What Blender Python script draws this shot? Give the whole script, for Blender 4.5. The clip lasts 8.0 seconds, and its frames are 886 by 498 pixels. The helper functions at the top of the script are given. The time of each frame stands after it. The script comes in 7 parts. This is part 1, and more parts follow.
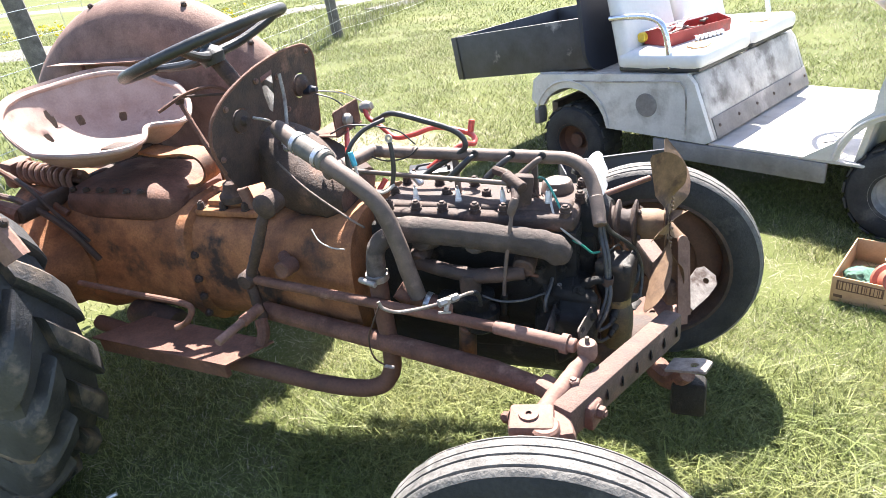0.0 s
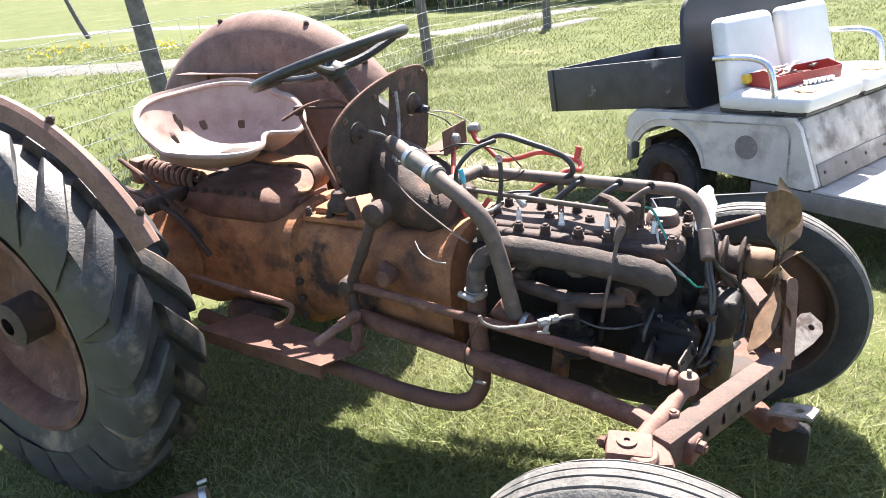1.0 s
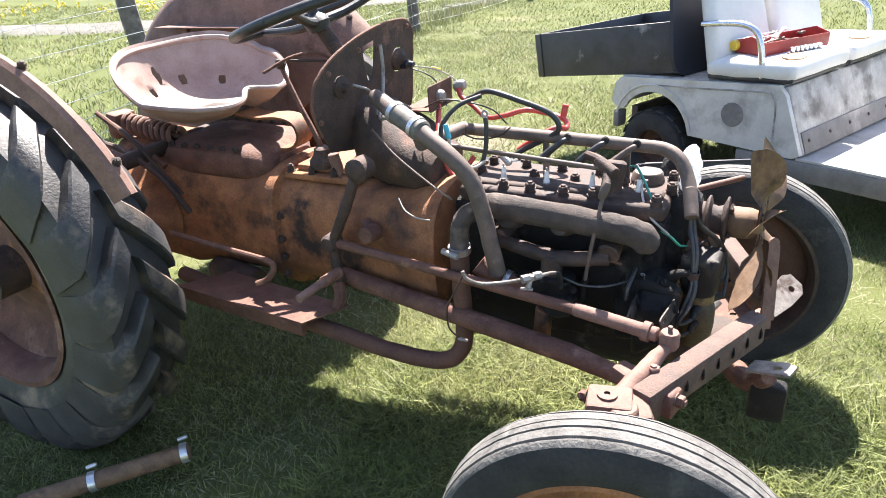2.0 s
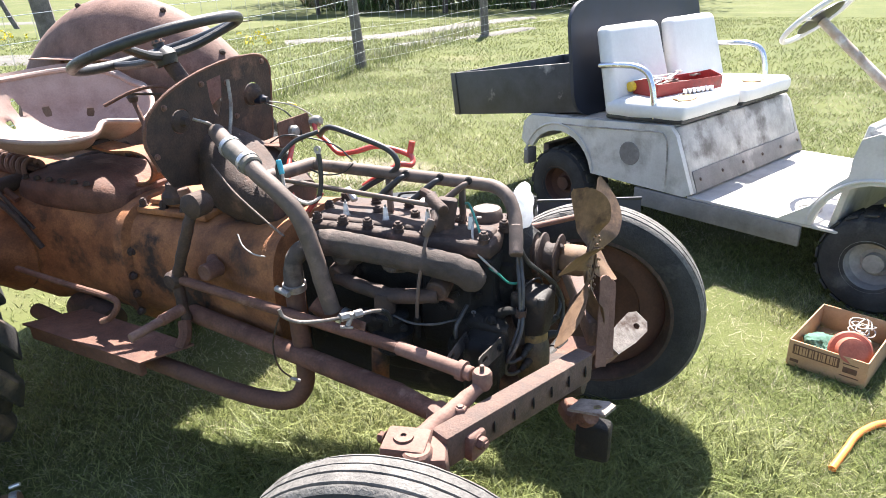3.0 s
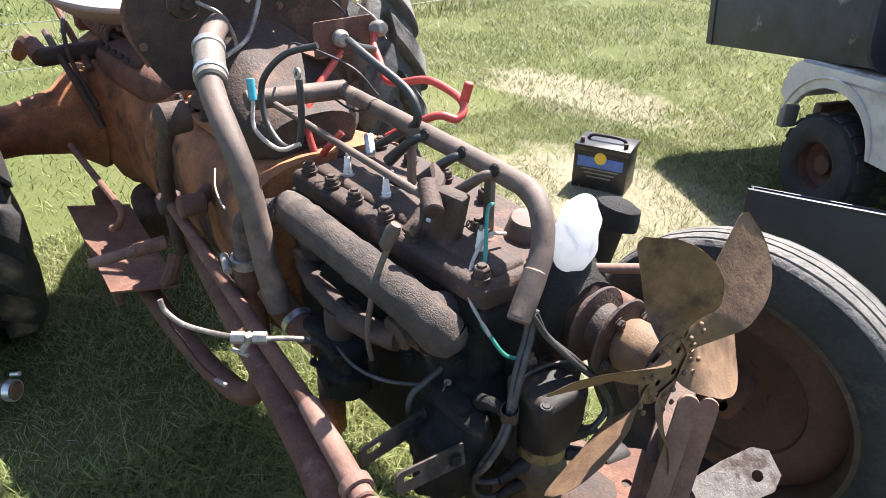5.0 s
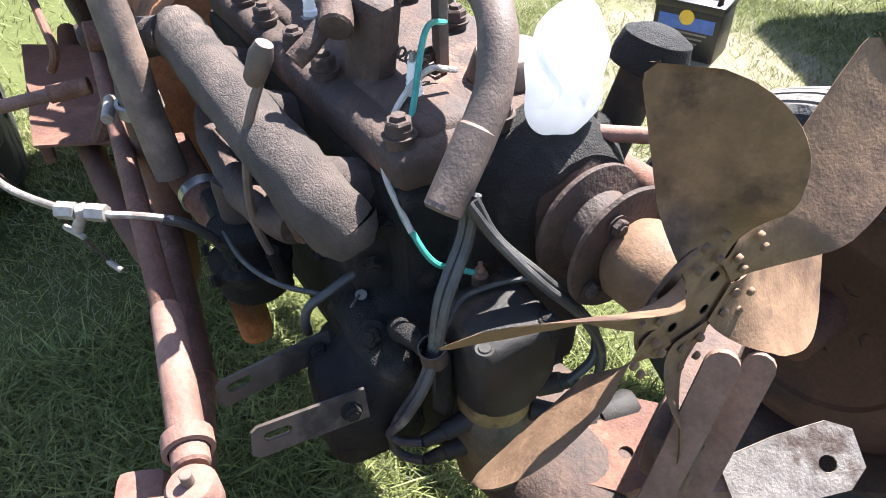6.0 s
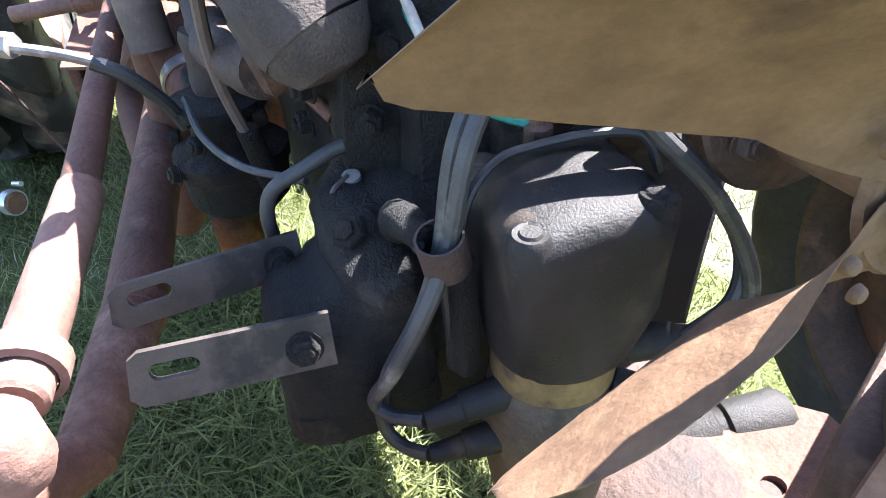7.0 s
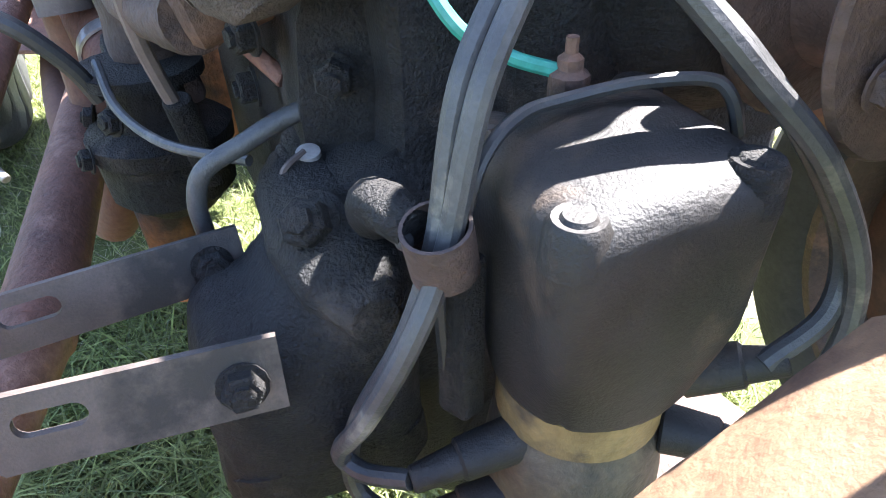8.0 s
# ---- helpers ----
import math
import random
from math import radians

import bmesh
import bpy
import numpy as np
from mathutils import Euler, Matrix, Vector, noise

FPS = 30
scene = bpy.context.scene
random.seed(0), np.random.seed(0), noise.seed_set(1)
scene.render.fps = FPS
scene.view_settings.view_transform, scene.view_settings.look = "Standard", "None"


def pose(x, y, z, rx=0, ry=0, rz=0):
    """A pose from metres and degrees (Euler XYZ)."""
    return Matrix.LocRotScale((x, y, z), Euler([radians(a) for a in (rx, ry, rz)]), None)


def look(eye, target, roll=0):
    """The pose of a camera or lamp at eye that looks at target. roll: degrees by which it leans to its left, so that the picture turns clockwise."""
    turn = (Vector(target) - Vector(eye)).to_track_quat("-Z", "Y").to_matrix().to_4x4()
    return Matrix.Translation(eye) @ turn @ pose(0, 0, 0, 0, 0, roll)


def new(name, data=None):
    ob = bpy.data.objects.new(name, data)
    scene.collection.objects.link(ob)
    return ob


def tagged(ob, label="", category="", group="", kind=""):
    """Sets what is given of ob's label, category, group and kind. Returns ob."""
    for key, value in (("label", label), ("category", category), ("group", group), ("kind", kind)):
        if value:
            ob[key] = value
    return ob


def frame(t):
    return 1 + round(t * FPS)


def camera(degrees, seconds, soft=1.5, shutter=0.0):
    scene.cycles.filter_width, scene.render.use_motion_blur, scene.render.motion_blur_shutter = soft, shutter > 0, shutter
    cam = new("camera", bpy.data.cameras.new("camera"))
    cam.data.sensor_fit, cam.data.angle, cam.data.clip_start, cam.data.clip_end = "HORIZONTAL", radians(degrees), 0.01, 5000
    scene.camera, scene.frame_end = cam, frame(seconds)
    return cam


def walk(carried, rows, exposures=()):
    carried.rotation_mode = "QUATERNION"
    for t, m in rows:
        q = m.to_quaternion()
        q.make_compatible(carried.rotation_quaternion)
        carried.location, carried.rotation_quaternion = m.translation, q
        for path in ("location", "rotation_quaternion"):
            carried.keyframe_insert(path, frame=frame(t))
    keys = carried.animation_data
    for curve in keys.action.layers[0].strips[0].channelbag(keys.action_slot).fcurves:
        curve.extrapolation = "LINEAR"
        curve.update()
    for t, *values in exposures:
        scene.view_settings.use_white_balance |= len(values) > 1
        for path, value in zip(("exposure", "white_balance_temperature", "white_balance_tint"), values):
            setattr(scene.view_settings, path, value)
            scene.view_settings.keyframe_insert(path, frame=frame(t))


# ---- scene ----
cam = camera(67.3, 8.0, soft=0.85)
PATH = [
    (0, (0.155, -1.509, 1.491), (-0.563, 0.133, 0.603), -7.6),
    (0.5, (0.113, -1.549, 1.489), (-0.63, 0.113, 0.66), -4.8),
    (1, (0.092, -1.582, 1.484), (-0.818, 0.016, 0.699), -5.4),
    (1.2, (0.077, -1.595, 1.484), (-0.872, -0.023, 0.692), -5.2),
    (2.3, (0.116, -1.565, 1.436), (-0.701, 0.034, 0.556), -3.9),
    (2.5, (0.181, -1.537, 1.448), (-0.619, 0.079, 0.584), -3.8),
    (3, (0.38, -1.421, 1.421), (-0.4, 0.249, 0.643), -2.7),
    (3.5, (0.42, -1.25, 1.403), (-0.375, 0.43, 0.667), -2.0),
    (4, (0.371, -1.029, 1.402), (-0.298, 0.685, 0.618), 1.3),
    (4.5, (0.395, -0.81, 1.375), (-0.689, 0.7, 0.635), -1.9),
    (4.7, (0.433, -0.721, 1.361), (-0.838, 0.585, 0.536), -2.2),
    (5.8, (0.302, -0.335, 1.166), (-0.958, 0.55, -0.11), 1.2),
    (6, (0.293, -0.284, 1.119), (-1.007, 0.506, -0.179), -1.7),
    (6.5, (0.252, -0.213, 0.945), (-1.207, 0.391, -0.282), -2.4),
    (7, (0.201, -0.186, 0.867), (-1.288, 0.386, -0.34), -3.8),
    (7.5, (0.164, -0.164, 0.828), (-1.299, 0.492, -0.368), -3.3),
    (8, (0.124, -0.17, 0.803), (-1.333, 0.515, -0.385), -1.6),
]
walk(cam, [(t, look(eye, target, roll)) for t, eye, target, roll in PATH],
     exposures=[(0, 2.62, 6500, 14), (1.0, 2.42, 6500, 14), (2.5, 2.40, 6500, 14), (3.5, 2.24, 6500, 14), (4.5, 2.12, 6500, 14), (6.0, 2.5, 6200, 14), (6.5, 3.02, 6050, 14), (7.0, 3.25, 5900, 15), (7.5, 3.6, 5900, 15), (8.0, 3.85, 6000, 14)])

# ---- sky, sun and exposure ----
world = bpy.data.worlds.new("sky")
scene.world = world
world.use_nodes = True
wn = world.node_tree
sky = wn.nodes.new("ShaderNodeTexSky")
sky.sky_type = "NISHITA"
sky.sun_disc = False
sky.sun_elevation = radians(54.8)
sky.sun_rotation = radians(-15.6)
wn.links.new(sky.outputs[0], wn.nodes["Background"].inputs[0])
wn.nodes["Background"].inputs[1].default_value = 0.075
sun_data = bpy.data.lights.new("sun", "SUN")
sun_data.energy, sun_data.angle, sun_data.color = 5.0, radians(0.55), (1.0, 0.95, 0.87)
sun = new("sun", sun_data)
sun.matrix_world = look((-1.9, 6.8, 10), (0, 0, 0))


# ---- materials ----
def material(name, base, second, patch=None, scale=9.0, fine=140.0, rough=0.8, metal=0.0, bump=0.35, spread=0.5, patch_at=0.58,
             random_by="", soft=0.1, gloss=0.5, grain=(0.55, 1.4)):
    """Two mottled colours, patches of a third one, fine grain and relief, at real size."""
    m = bpy.data.materials.new(name)
    m.use_nodes = True
    t = m.node_tree
    b = t.nodes["Principled BSDF"]
    co = t.nodes.new("ShaderNodeTexCoord")
    n1, n2, n3 = (t.nodes.new("ShaderNodeTexNoise") for _ in range(3))
    for n, s, d in ((n1, scale, 6), (n2, fine, 4), (n3, scale * 0.45, 8)):
        n.inputs["Scale"].default_value, n.inputs["Detail"].default_value, n.inputs["Roughness"].default_value = s, d, 0.62
        t.links.new(co.outputs["Object"], n.inputs["Vector"])
    r = t.nodes.new("ShaderNodeValToRGB")
    r.color_ramp.elements[0].position, r.color_ramp.elements[1].position = 0.5 - spread * 0.35, 0.5 + spread * 0.35
    r.color_ramp.elements[0].color, r.color_ramp.elements[1].color = (*base, 1), (*second, 1)
    t.links.new(n1.outputs["Fac"], r.inputs["Fac"])
    col = r.outputs["Color"]
    if patch:
        e = t.nodes.new("ShaderNodeValToRGB")
        e.color_ramp.elements[0].position, e.color_ramp.elements[1].position = patch_at, patch_at + soft
        t.links.new(n3.outputs["Fac"], e.inputs["Fac"])
        x = t.nodes.new("ShaderNodeMixRGB")
        x.inputs["Color2"].default_value = (*patch, 1)
        t.links.new(e.outputs["Color"], x.inputs["Fac"])
        t.links.new(col, x.inputs["Color1"])
        col = x.outputs["Color"]
    g = t.nodes.new("ShaderNodeMapRange")
    g.inputs["To Min"].default_value, g.inputs["To Max"].default_value = grain
    t.links.new(n2.outputs["Fac"], g.inputs["Value"])
    k = t.nodes.new("ShaderNodeMixRGB")
    k.blend_type = "MULTIPLY"
    k.inputs["Fac"].default_value = 1
    t.links.new(col, k.inputs["Color1"])
    t.links.new(g.outputs["Result"], k.inputs["Color2"])
    col = k.outputs["Color"]
    if random_by:
        info = t.nodes.new("ShaderNodeObjectInfo" if random_by == "object" else "ShaderNodeNewGeometry")
        h = t.nodes.new("ShaderNodeHueSaturation")
        q = t.nodes.new("ShaderNodeMapRange")
        q.inputs["To Min"].default_value, q.inputs["To Max"].default_value = 0.38, 1.62
        t.links.new(info.outputs["Random" if random_by == "object" else "Random Per Island"], q.inputs["Value"])
        t.links.new(q.outputs["Result"], h.inputs["Value"])
        t.links.new(col, h.inputs["Color"])
        col = h.outputs["Color"]
    t.links.new(col, b.inputs["Base Color"])
    ro = t.nodes.new("ShaderNodeMapRange")
    ro.inputs["To Min"].default_value, ro.inputs["To Max"].default_value = max(rough - 0.18, 0.05), min(rough + 0.15, 1)
    t.links.new(n1.outputs["Fac"], ro.inputs["Value"])
    t.links.new(ro.outputs["Result"], b.inputs["Roughness"])
    b.inputs["Metallic"].default_value = metal
    b.inputs["Specular IOR Level"].default_value = gloss
    if bump:
        u = t.nodes.new("ShaderNodeBump")
        u.inputs["Strength"].default_value, u.inputs["Distance"].default_value = bump, 0.004
        n4, up = t.nodes.new("ShaderNodeTexNoise"), t.nodes.new("ShaderNodeMath")
        n4.inputs["Scale"].default_value, n4.inputs["Detail"].default_value = fine * 0.22, 5
        up.operation = "ADD"
        t.links.new(co.outputs["Object"], n4.inputs["Vector"])
        t.links.new(n2.outputs["Fac"], up.inputs[0])
        t.links.new(n4.outputs["Fac"], up.inputs[1])
        t.links.new(up.outputs[0], u.inputs["Height"])
        t.links.new(u.outputs["Normal"], b.inputs["Normal"])
    return m


RUST = material("rust_brown", (0.075, 0.031, 0.020), (0.170, 0.080, 0.053), (0.235, 0.130, 0.092), 16, 180, 0.82, 0.0, 0.55, grain=(0.45, 1.5))
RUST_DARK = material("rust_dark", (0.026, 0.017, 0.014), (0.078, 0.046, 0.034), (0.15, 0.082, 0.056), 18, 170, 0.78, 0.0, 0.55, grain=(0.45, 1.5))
RUST_ORANGE = material("rust_orange", (0.115, 0.042, 0.018), (0.36, 0.152, 0.062), (0.026, 0.016, 0.012), 9, 170, 0.8, 0.0, 0.5, patch_at=0.52, soft=0.10, grain=(0.45, 1.5))
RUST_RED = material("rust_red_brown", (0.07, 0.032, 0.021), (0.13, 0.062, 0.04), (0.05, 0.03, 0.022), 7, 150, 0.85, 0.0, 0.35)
RUST_PINK = material("rust_primer", (0.115, 0.058, 0.042), (0.225, 0.128, 0.098), (0.08, 0.036, 0.025), 11, 150, 0.8, 0.0, 0.3)
RUST_TAN = material("rust_tan", (0.098, 0.054, 0.028), (0.185, 0.110, 0.060), (0.056, 0.028, 0.017), 30, 260, 0.75, 0.0, 0.22, patch_at=0.52, soft=0.12, grain=(0.7, 1.25))
# greasy castings; its near-black also stands in for shade on the hanging bracket
GREASE = material("greasy_iron", (0.006, 0.0055, 0.005), (0.019, 0.017, 0.0155), (0.058, 0.046, 0.038), 38, 520, 0.6, 0.0, 1.0, patch_at=0.58, grain=(0.4, 1.6), gloss=0.32)
BLACK_CAST = material("black_cast", (0.011, 0.010, 0.009), (0.026, 0.022, 0.019), (0.052, 0.037, 0.026), 30, 700, 0.6, 0.0, 0.3, patch_at=0.53, soft=0.07, grain=(0.6, 1.35), gloss=0.35)
IRON = material("brown_iron", (0.06, 0.043, 0.035), (0.14, 0.10, 0.08), (0.20, 0.14, 0.11), 18, 350, 0.7, 0.0, 0.2, grain=(0.75, 1.2))
MANIFOLD = material("scaly_manifold", (0.036, 0.028, 0.024), (0.098, 0.075, 0.064), (0.15, 0.115, 0.095), 20, 520, 0.85, 0.0, 0.9)
BRIGHT = material("bare_steel", (0.20, 0.18, 0.16), (0.34, 0.315, 0.29), (0.15, 0.10, 0.08), 30, 250, 0.5, 0.35, 0.2)
ZINC = material("zinc_clamp", (0.5, 0.5, 0.5), (0.66, 0.66, 0.66), None, 40, 300, 0.35, 0.8, 0.1)
TYRE = material("old_tyre", (0.022, 0.022, 0.023), (0.05, 0.049, 0.048), (0.085, 0.08, 0.073), 10, 130, 0.85, 0.0, 0.5, patch_at=0.6, gloss=0.25)
TYRE_TREAD = material("worn_tread", (0.075, 0.071, 0.066), (0.155, 0.147, 0.135), (0.04, 0.038, 0.036), 18, 110, 0.9, 0.0, 0.9, patch_at=0.56)
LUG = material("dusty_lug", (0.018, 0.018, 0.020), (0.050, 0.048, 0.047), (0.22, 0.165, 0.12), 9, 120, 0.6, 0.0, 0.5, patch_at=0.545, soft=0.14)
RUBBER = material("black_rubber", (0.016, 0.016, 0.017), (0.034, 0.034, 0.035), (0.13, 0.12, 0.105), 25, 200, 0.5, 0.0, 0.2, patch_at=0.62, grain=(0.75, 1.2))
CABLE = material("dusty_cable", (0.026, 0.026, 0.027), (0.062, 0.060, 0.057), (0.17, 0.15, 0.12), 45, 500, 0.5, 0.0, 0.2, patch_at=0.6)
RED = material("red_cable", (0.42, 0.045, 0.032), (0.54, 0.085, 0.065), None, 40, 200, 0.4, 0.0, 0.05)
RED_PAINT = material("red_paint", (0.24, 0.022, 0.018), (0.33, 0.04, 0.032), (0.16, 0.03, 0.025), 14, 160, 0.45, 0.0, 0.1, grain=(0.75, 1.2))
WHITE_PAINT = material("dirty_white_paint", (0.45, 0.44, 0.415), (0.60, 0.59, 0.565), (0.21, 0.19, 0.165), 6.0, 90, 0.5, 0.0, 0.1, patch_at=0.50, soft=0.16, grain=(0.8, 1.1))
GRIMY_WHITE = material("grimy_white", (0.28, 0.262, 0.24), (0.52, 0.50, 0.465), (0.14, 0.125, 0.11), 9, 70, 0.62, 0.0, 0.12, patch_at=0.51, soft=0.13, grain=(0.75, 1.15))
VINYL = material("white_vinyl", (0.56, 0.555, 0.54), (0.65, 0.645, 0.63), (0.42, 0.395, 0.35), 3, 60, 0.42, 0.0, 0.08, patch_at=0.62, soft=0.2, grain=(0.9, 1.06))
FOAM = material("brown_foam", (0.22, 0.13, 0.06), (0.36, 0.23, 0.12), None, 40, 120, 0.95, 0.0, 0.8)
DARK_BOARD = material("dark_board", (0.022, 0.022, 0.024), (0.055, 0.055, 0.06), (0.22, 0.21, 0.20), 8, 120, 0.6, 0.0, 0.2, patch_at=0.635, soft=0.06, grain=(0.75, 1.2))
NAVY = material("navy_panel", (0.010, 0.013, 0.024), (0.020, 0.025, 0.042), (0.10, 0.10, 0.11), 9, 120, 0.55, 0.0, 0.08, patch_at=0.68, soft=0.05, grain=(0.75, 1.2))
CHROME = material("dull_chrome", (0.55, 0.56, 0.58), (0.7, 0.7, 0.72), None, 25, 200, 0.22, 0.9, 0.05)
FLOOR_PLATE = material("worn_floor_plate", (0.33, 0.315, 0.295), (0.47, 0.45, 0.425), (0.23, 0.205, 0.18), 7, 110, 0.62, 0.0, 0.15, grain=(0.88, 1.08))
SKIRT = material("grey_skirt", (0.13, 0.122, 0.115), (0.24, 0.225, 0.215), (0.34, 0.32, 0.3), 6, 90, 0.7, 0.0, 0.15, grain=(0.75, 1.2))
CARD = material("cardboard", (0.36, 0.215, 0.11), (0.46, 0.29, 0.16), None, 10, 200, 0.9, 0.0, 0.2, grain=(0.75, 1.2))
INK = material("brown_print", (0.09, 0.045, 0.025), (0.13, 0.07, 0.04), None, 40, 200, 0.9, 0.0, 0.05)
PLASTIC_BAG = material("white_plastic", (0.82, 0.83, 0.84), (0.9, 0.91, 0.92), None, 25, 90, 0.32, 0.0, 0.35, grain=(0.88, 1.08))
t = PLASTIC_BAG.node_tree
thin, both = t.nodes.new("ShaderNodeBsdfTranslucent"), t.nodes.new("ShaderNodeMixShader")
thin.inputs["Color"].default_value, both.inputs["Fac"].default_value = (0.9, 0.92, 0.95, 1), 0.55
t.links.new(t.nodes["Principled BSDF"].outputs[0], both.inputs[1])
t.links.new(thin.outputs[0], both.inputs[2])
t.links.new(both.outputs[0], t.nodes["Material Output"].inputs["Surface"])
BATTERY = material("black_plastic", (0.014, 0.014, 0.015), (0.024, 0.024, 0.025), (0.07, 0.065, 0.06), 14, 160, 0.4, 0.0, 0.1, patch_at=0.68, grain=(0.75, 1.2))
WOOD_POST = material("weathered_post", (0.075, 0.066, 0.058), (0.17, 0.15, 0.135), (0.24, 0.22, 0.2), 14, 120, 0.9, 0.0, 0.6)
BARK = material("bark", (0.035, 0.027, 0.022), (0.085, 0.067, 0.055), None, 12, 60, 0.95, 0.0, 0.8)
WIRE = material("galvanised_wire", (0.42, 0.42, 0.41), (0.56, 0.56, 0.55), None, 60, 200, 0.4, 0.6, 0.0)
PORCELAIN = material("porcelain", (0.75, 0.74, 0.71), (0.82, 0.81, 0.79), (0.5, 0.46, 0.42), 60, 200, 0.25, 0.0, 0.0, grain=(0.88, 1.08))
GREEN_WIRE = material("green_wire", (0.02, 0.2, 0.15), (0.05, 0.3, 0.24), None, 60, 200, 0.45, 0.0, 0.0)
TEAL = material("blue_connector", (0.03, 0.3, 0.4), (0.06, 0.4, 0.5), None, 60, 200, 0.4, 0.0, 0.0)
YELLOW = material("yellow_plastic", (0.62, 0.42, 0.03), (0.72, 0.5, 0.06), None, 60, 200, 0.4, 0.0, 0.0)
OCHRE = material("ochre_band", (0.15, 0.095, 0.034), (0.24, 0.16, 0.06), (0.05, 0.037, 0.025), 35, 240, 0.6, 0.0, 0.3, patch_at=0.55)
OCHRE_DULL = material("grimy_ochre", (0.045, 0.036, 0.026), (0.13, 0.10, 0.06), (0.20, 0.15, 0.08), 30, 240, 0.65, 0.0, 0.35, patch_at=0.6)
STRAP_IRON = material("strap_iron", (0.045, 0.034, 0.028), (0.10, 0.076, 0.062), (0.014, 0.012, 0.011), 22, 800, 0.6, 0.1, 0.2, patch_at=0.5, soft=0.08, grain=(0.6, 1.35))
SEAT_STEEL = material("pale_rusty_seat", (0.25, 0.165, 0.135), (0.37, 0.275, 0.235), (0.17, 0.10, 0.08), 9, 170, 0.6, 0.0, 0.15, grain=(0.75, 1.2))
CREAM_FLAKE = material("flaking_cream", (0.30, 0.215, 0.145), (0.56, 0.51, 0.43), (0.66, 0.64, 0.60), 16, 120, 0.6, 0.0, 0.15, grain=(0.8, 1.15))
LINE_STEEL = material("line_steel", (0.13, 0.105, 0.09), (0.24, 0.205, 0.175), (0.34, 0.31, 0.28), 40, 250, 0.45, 0.2, 0.1)
BEAM_RUST = material("beam_rust", (0.045, 0.03, 0.025), (0.15, 0.088, 0.066), (0.21, 0.14, 0.11), 20, 200, 0.8, 0.0, 0.5, spread=0.7)
ORANGE_HOSE = material("orange_hose", (0.75, 0.2, 0.035), (0.85, 0.27, 0.06), None, 30, 200, 0.45, 0.0, 0.05)
BLUE_PRINT = material("blue_print", (0.05, 0.12, 0.42), (0.08, 0.17, 0.5), None, 30, 200, 0.4, 0.0, 0.0)
TEAL_MESH = material("green_scourer", (0.045, 0.115, 0.08), (0.09, 0.19, 0.14), None, 60, 200, 0.95, 0.0, 0.9)
TERRA = material("red_oxide_pot", (0.30, 0.075, 0.045), (0.40, 0.12, 0.075), None, 12, 160, 0.7, 0.0, 0.15)
PALE_RAG = material("pale_rag", (0.34, 0.30, 0.26), (0.50, 0.46, 0.41), (0.24, 0.18, 0.14), 30, 160, 0.9, 0.0, 0.5)
GLASSY_GREEN = material("green_tin", (0.03, 0.15, 0.11), (0.06, 0.22, 0.17), None, 30, 160, 0.35, 0.0, 0.0)
BLUE_CLOTH = material("blue_cloth", (0.05, 0.065, 0.11), (0.10, 0.125, 0.19), (0.5, 0.52, 0.56), 12, 160, 0.9, 0.0, 0.4, patch_at=0.6)
GRAVEL = material("gravel", (0.055, 0.052, 0.044), (0.115, 0.108, 0.094), (0.05, 0.06, 0.022), 3, 14, 0.95, 0.0, 0.8, patch_at=0.6)
BLADE = material("grass_blades", (0.108, 0.140, 0.037), (0.215, 0.228, 0.085), (0.36, 0.33, 0.20), 1.6, 40, 0.6, 0.0, 0.0, random_by="island", patch_at=0.54, soft=0.25, gloss=0.3)
t = BLADE.node_tree
thin, both = t.nodes.new("ShaderNodeBsdfTranslucent"), t.nodes.new("ShaderNodeMixShader")
both.inputs["Fac"].default_value = 0.22
t.links.new(t.nodes["Principled BSDF"].inputs["Base Color"].links[0].from_socket, thin.inputs["Color"])
t.links.new(t.nodes["Principled BSDF"].outputs[0], both.inputs[1])
t.links.new(thin.outputs[0], both.inputs[2])
t.links.new(both.outputs[0], t.nodes["Material Output"].inputs["Surface"])
STRAW = material("dry_straw", (0.22, 0.202, 0.138), (0.36, 0.33, 0.24), None, 6, 60, 0.8, 0.0, 0.0, random_by="island")
LEAF = material("leaf_clumps", (0.03, 0.055, 0.012), (0.07, 0.11, 0.025), None, 2, 20, 0.7, 0.0, 0.0, random_by="island")
BRUSH = material("dry_brush", (0.13, 0.10, 0.06), (0.25, 0.21, 0.13), None, 4, 40, 0.9, 0.0, 0.0, random_by="island")
PETAL = material("yellow_petals", (0.7, 0.55, 0.02), (0.8, 0.66, 0.05), None, 6, 40, 0.7, 0.0, 0.0)


# trodden, sandy spots of the yard: (x, y, half length, half width)
BARE = ((-1.15, 1.75, 1.15, 0.80), (-2.3, 2.8, 1.2, 0.6), (-0.6, 0.95, 0.7, 0.45))


def bareness(x, y):
    """1 in the middle of a trodden spot, 0 outside."""
    return max(0.0, max(1 - math.hypot((x - u) / a, (y - v) / b) for u, v, a, b in BARE))


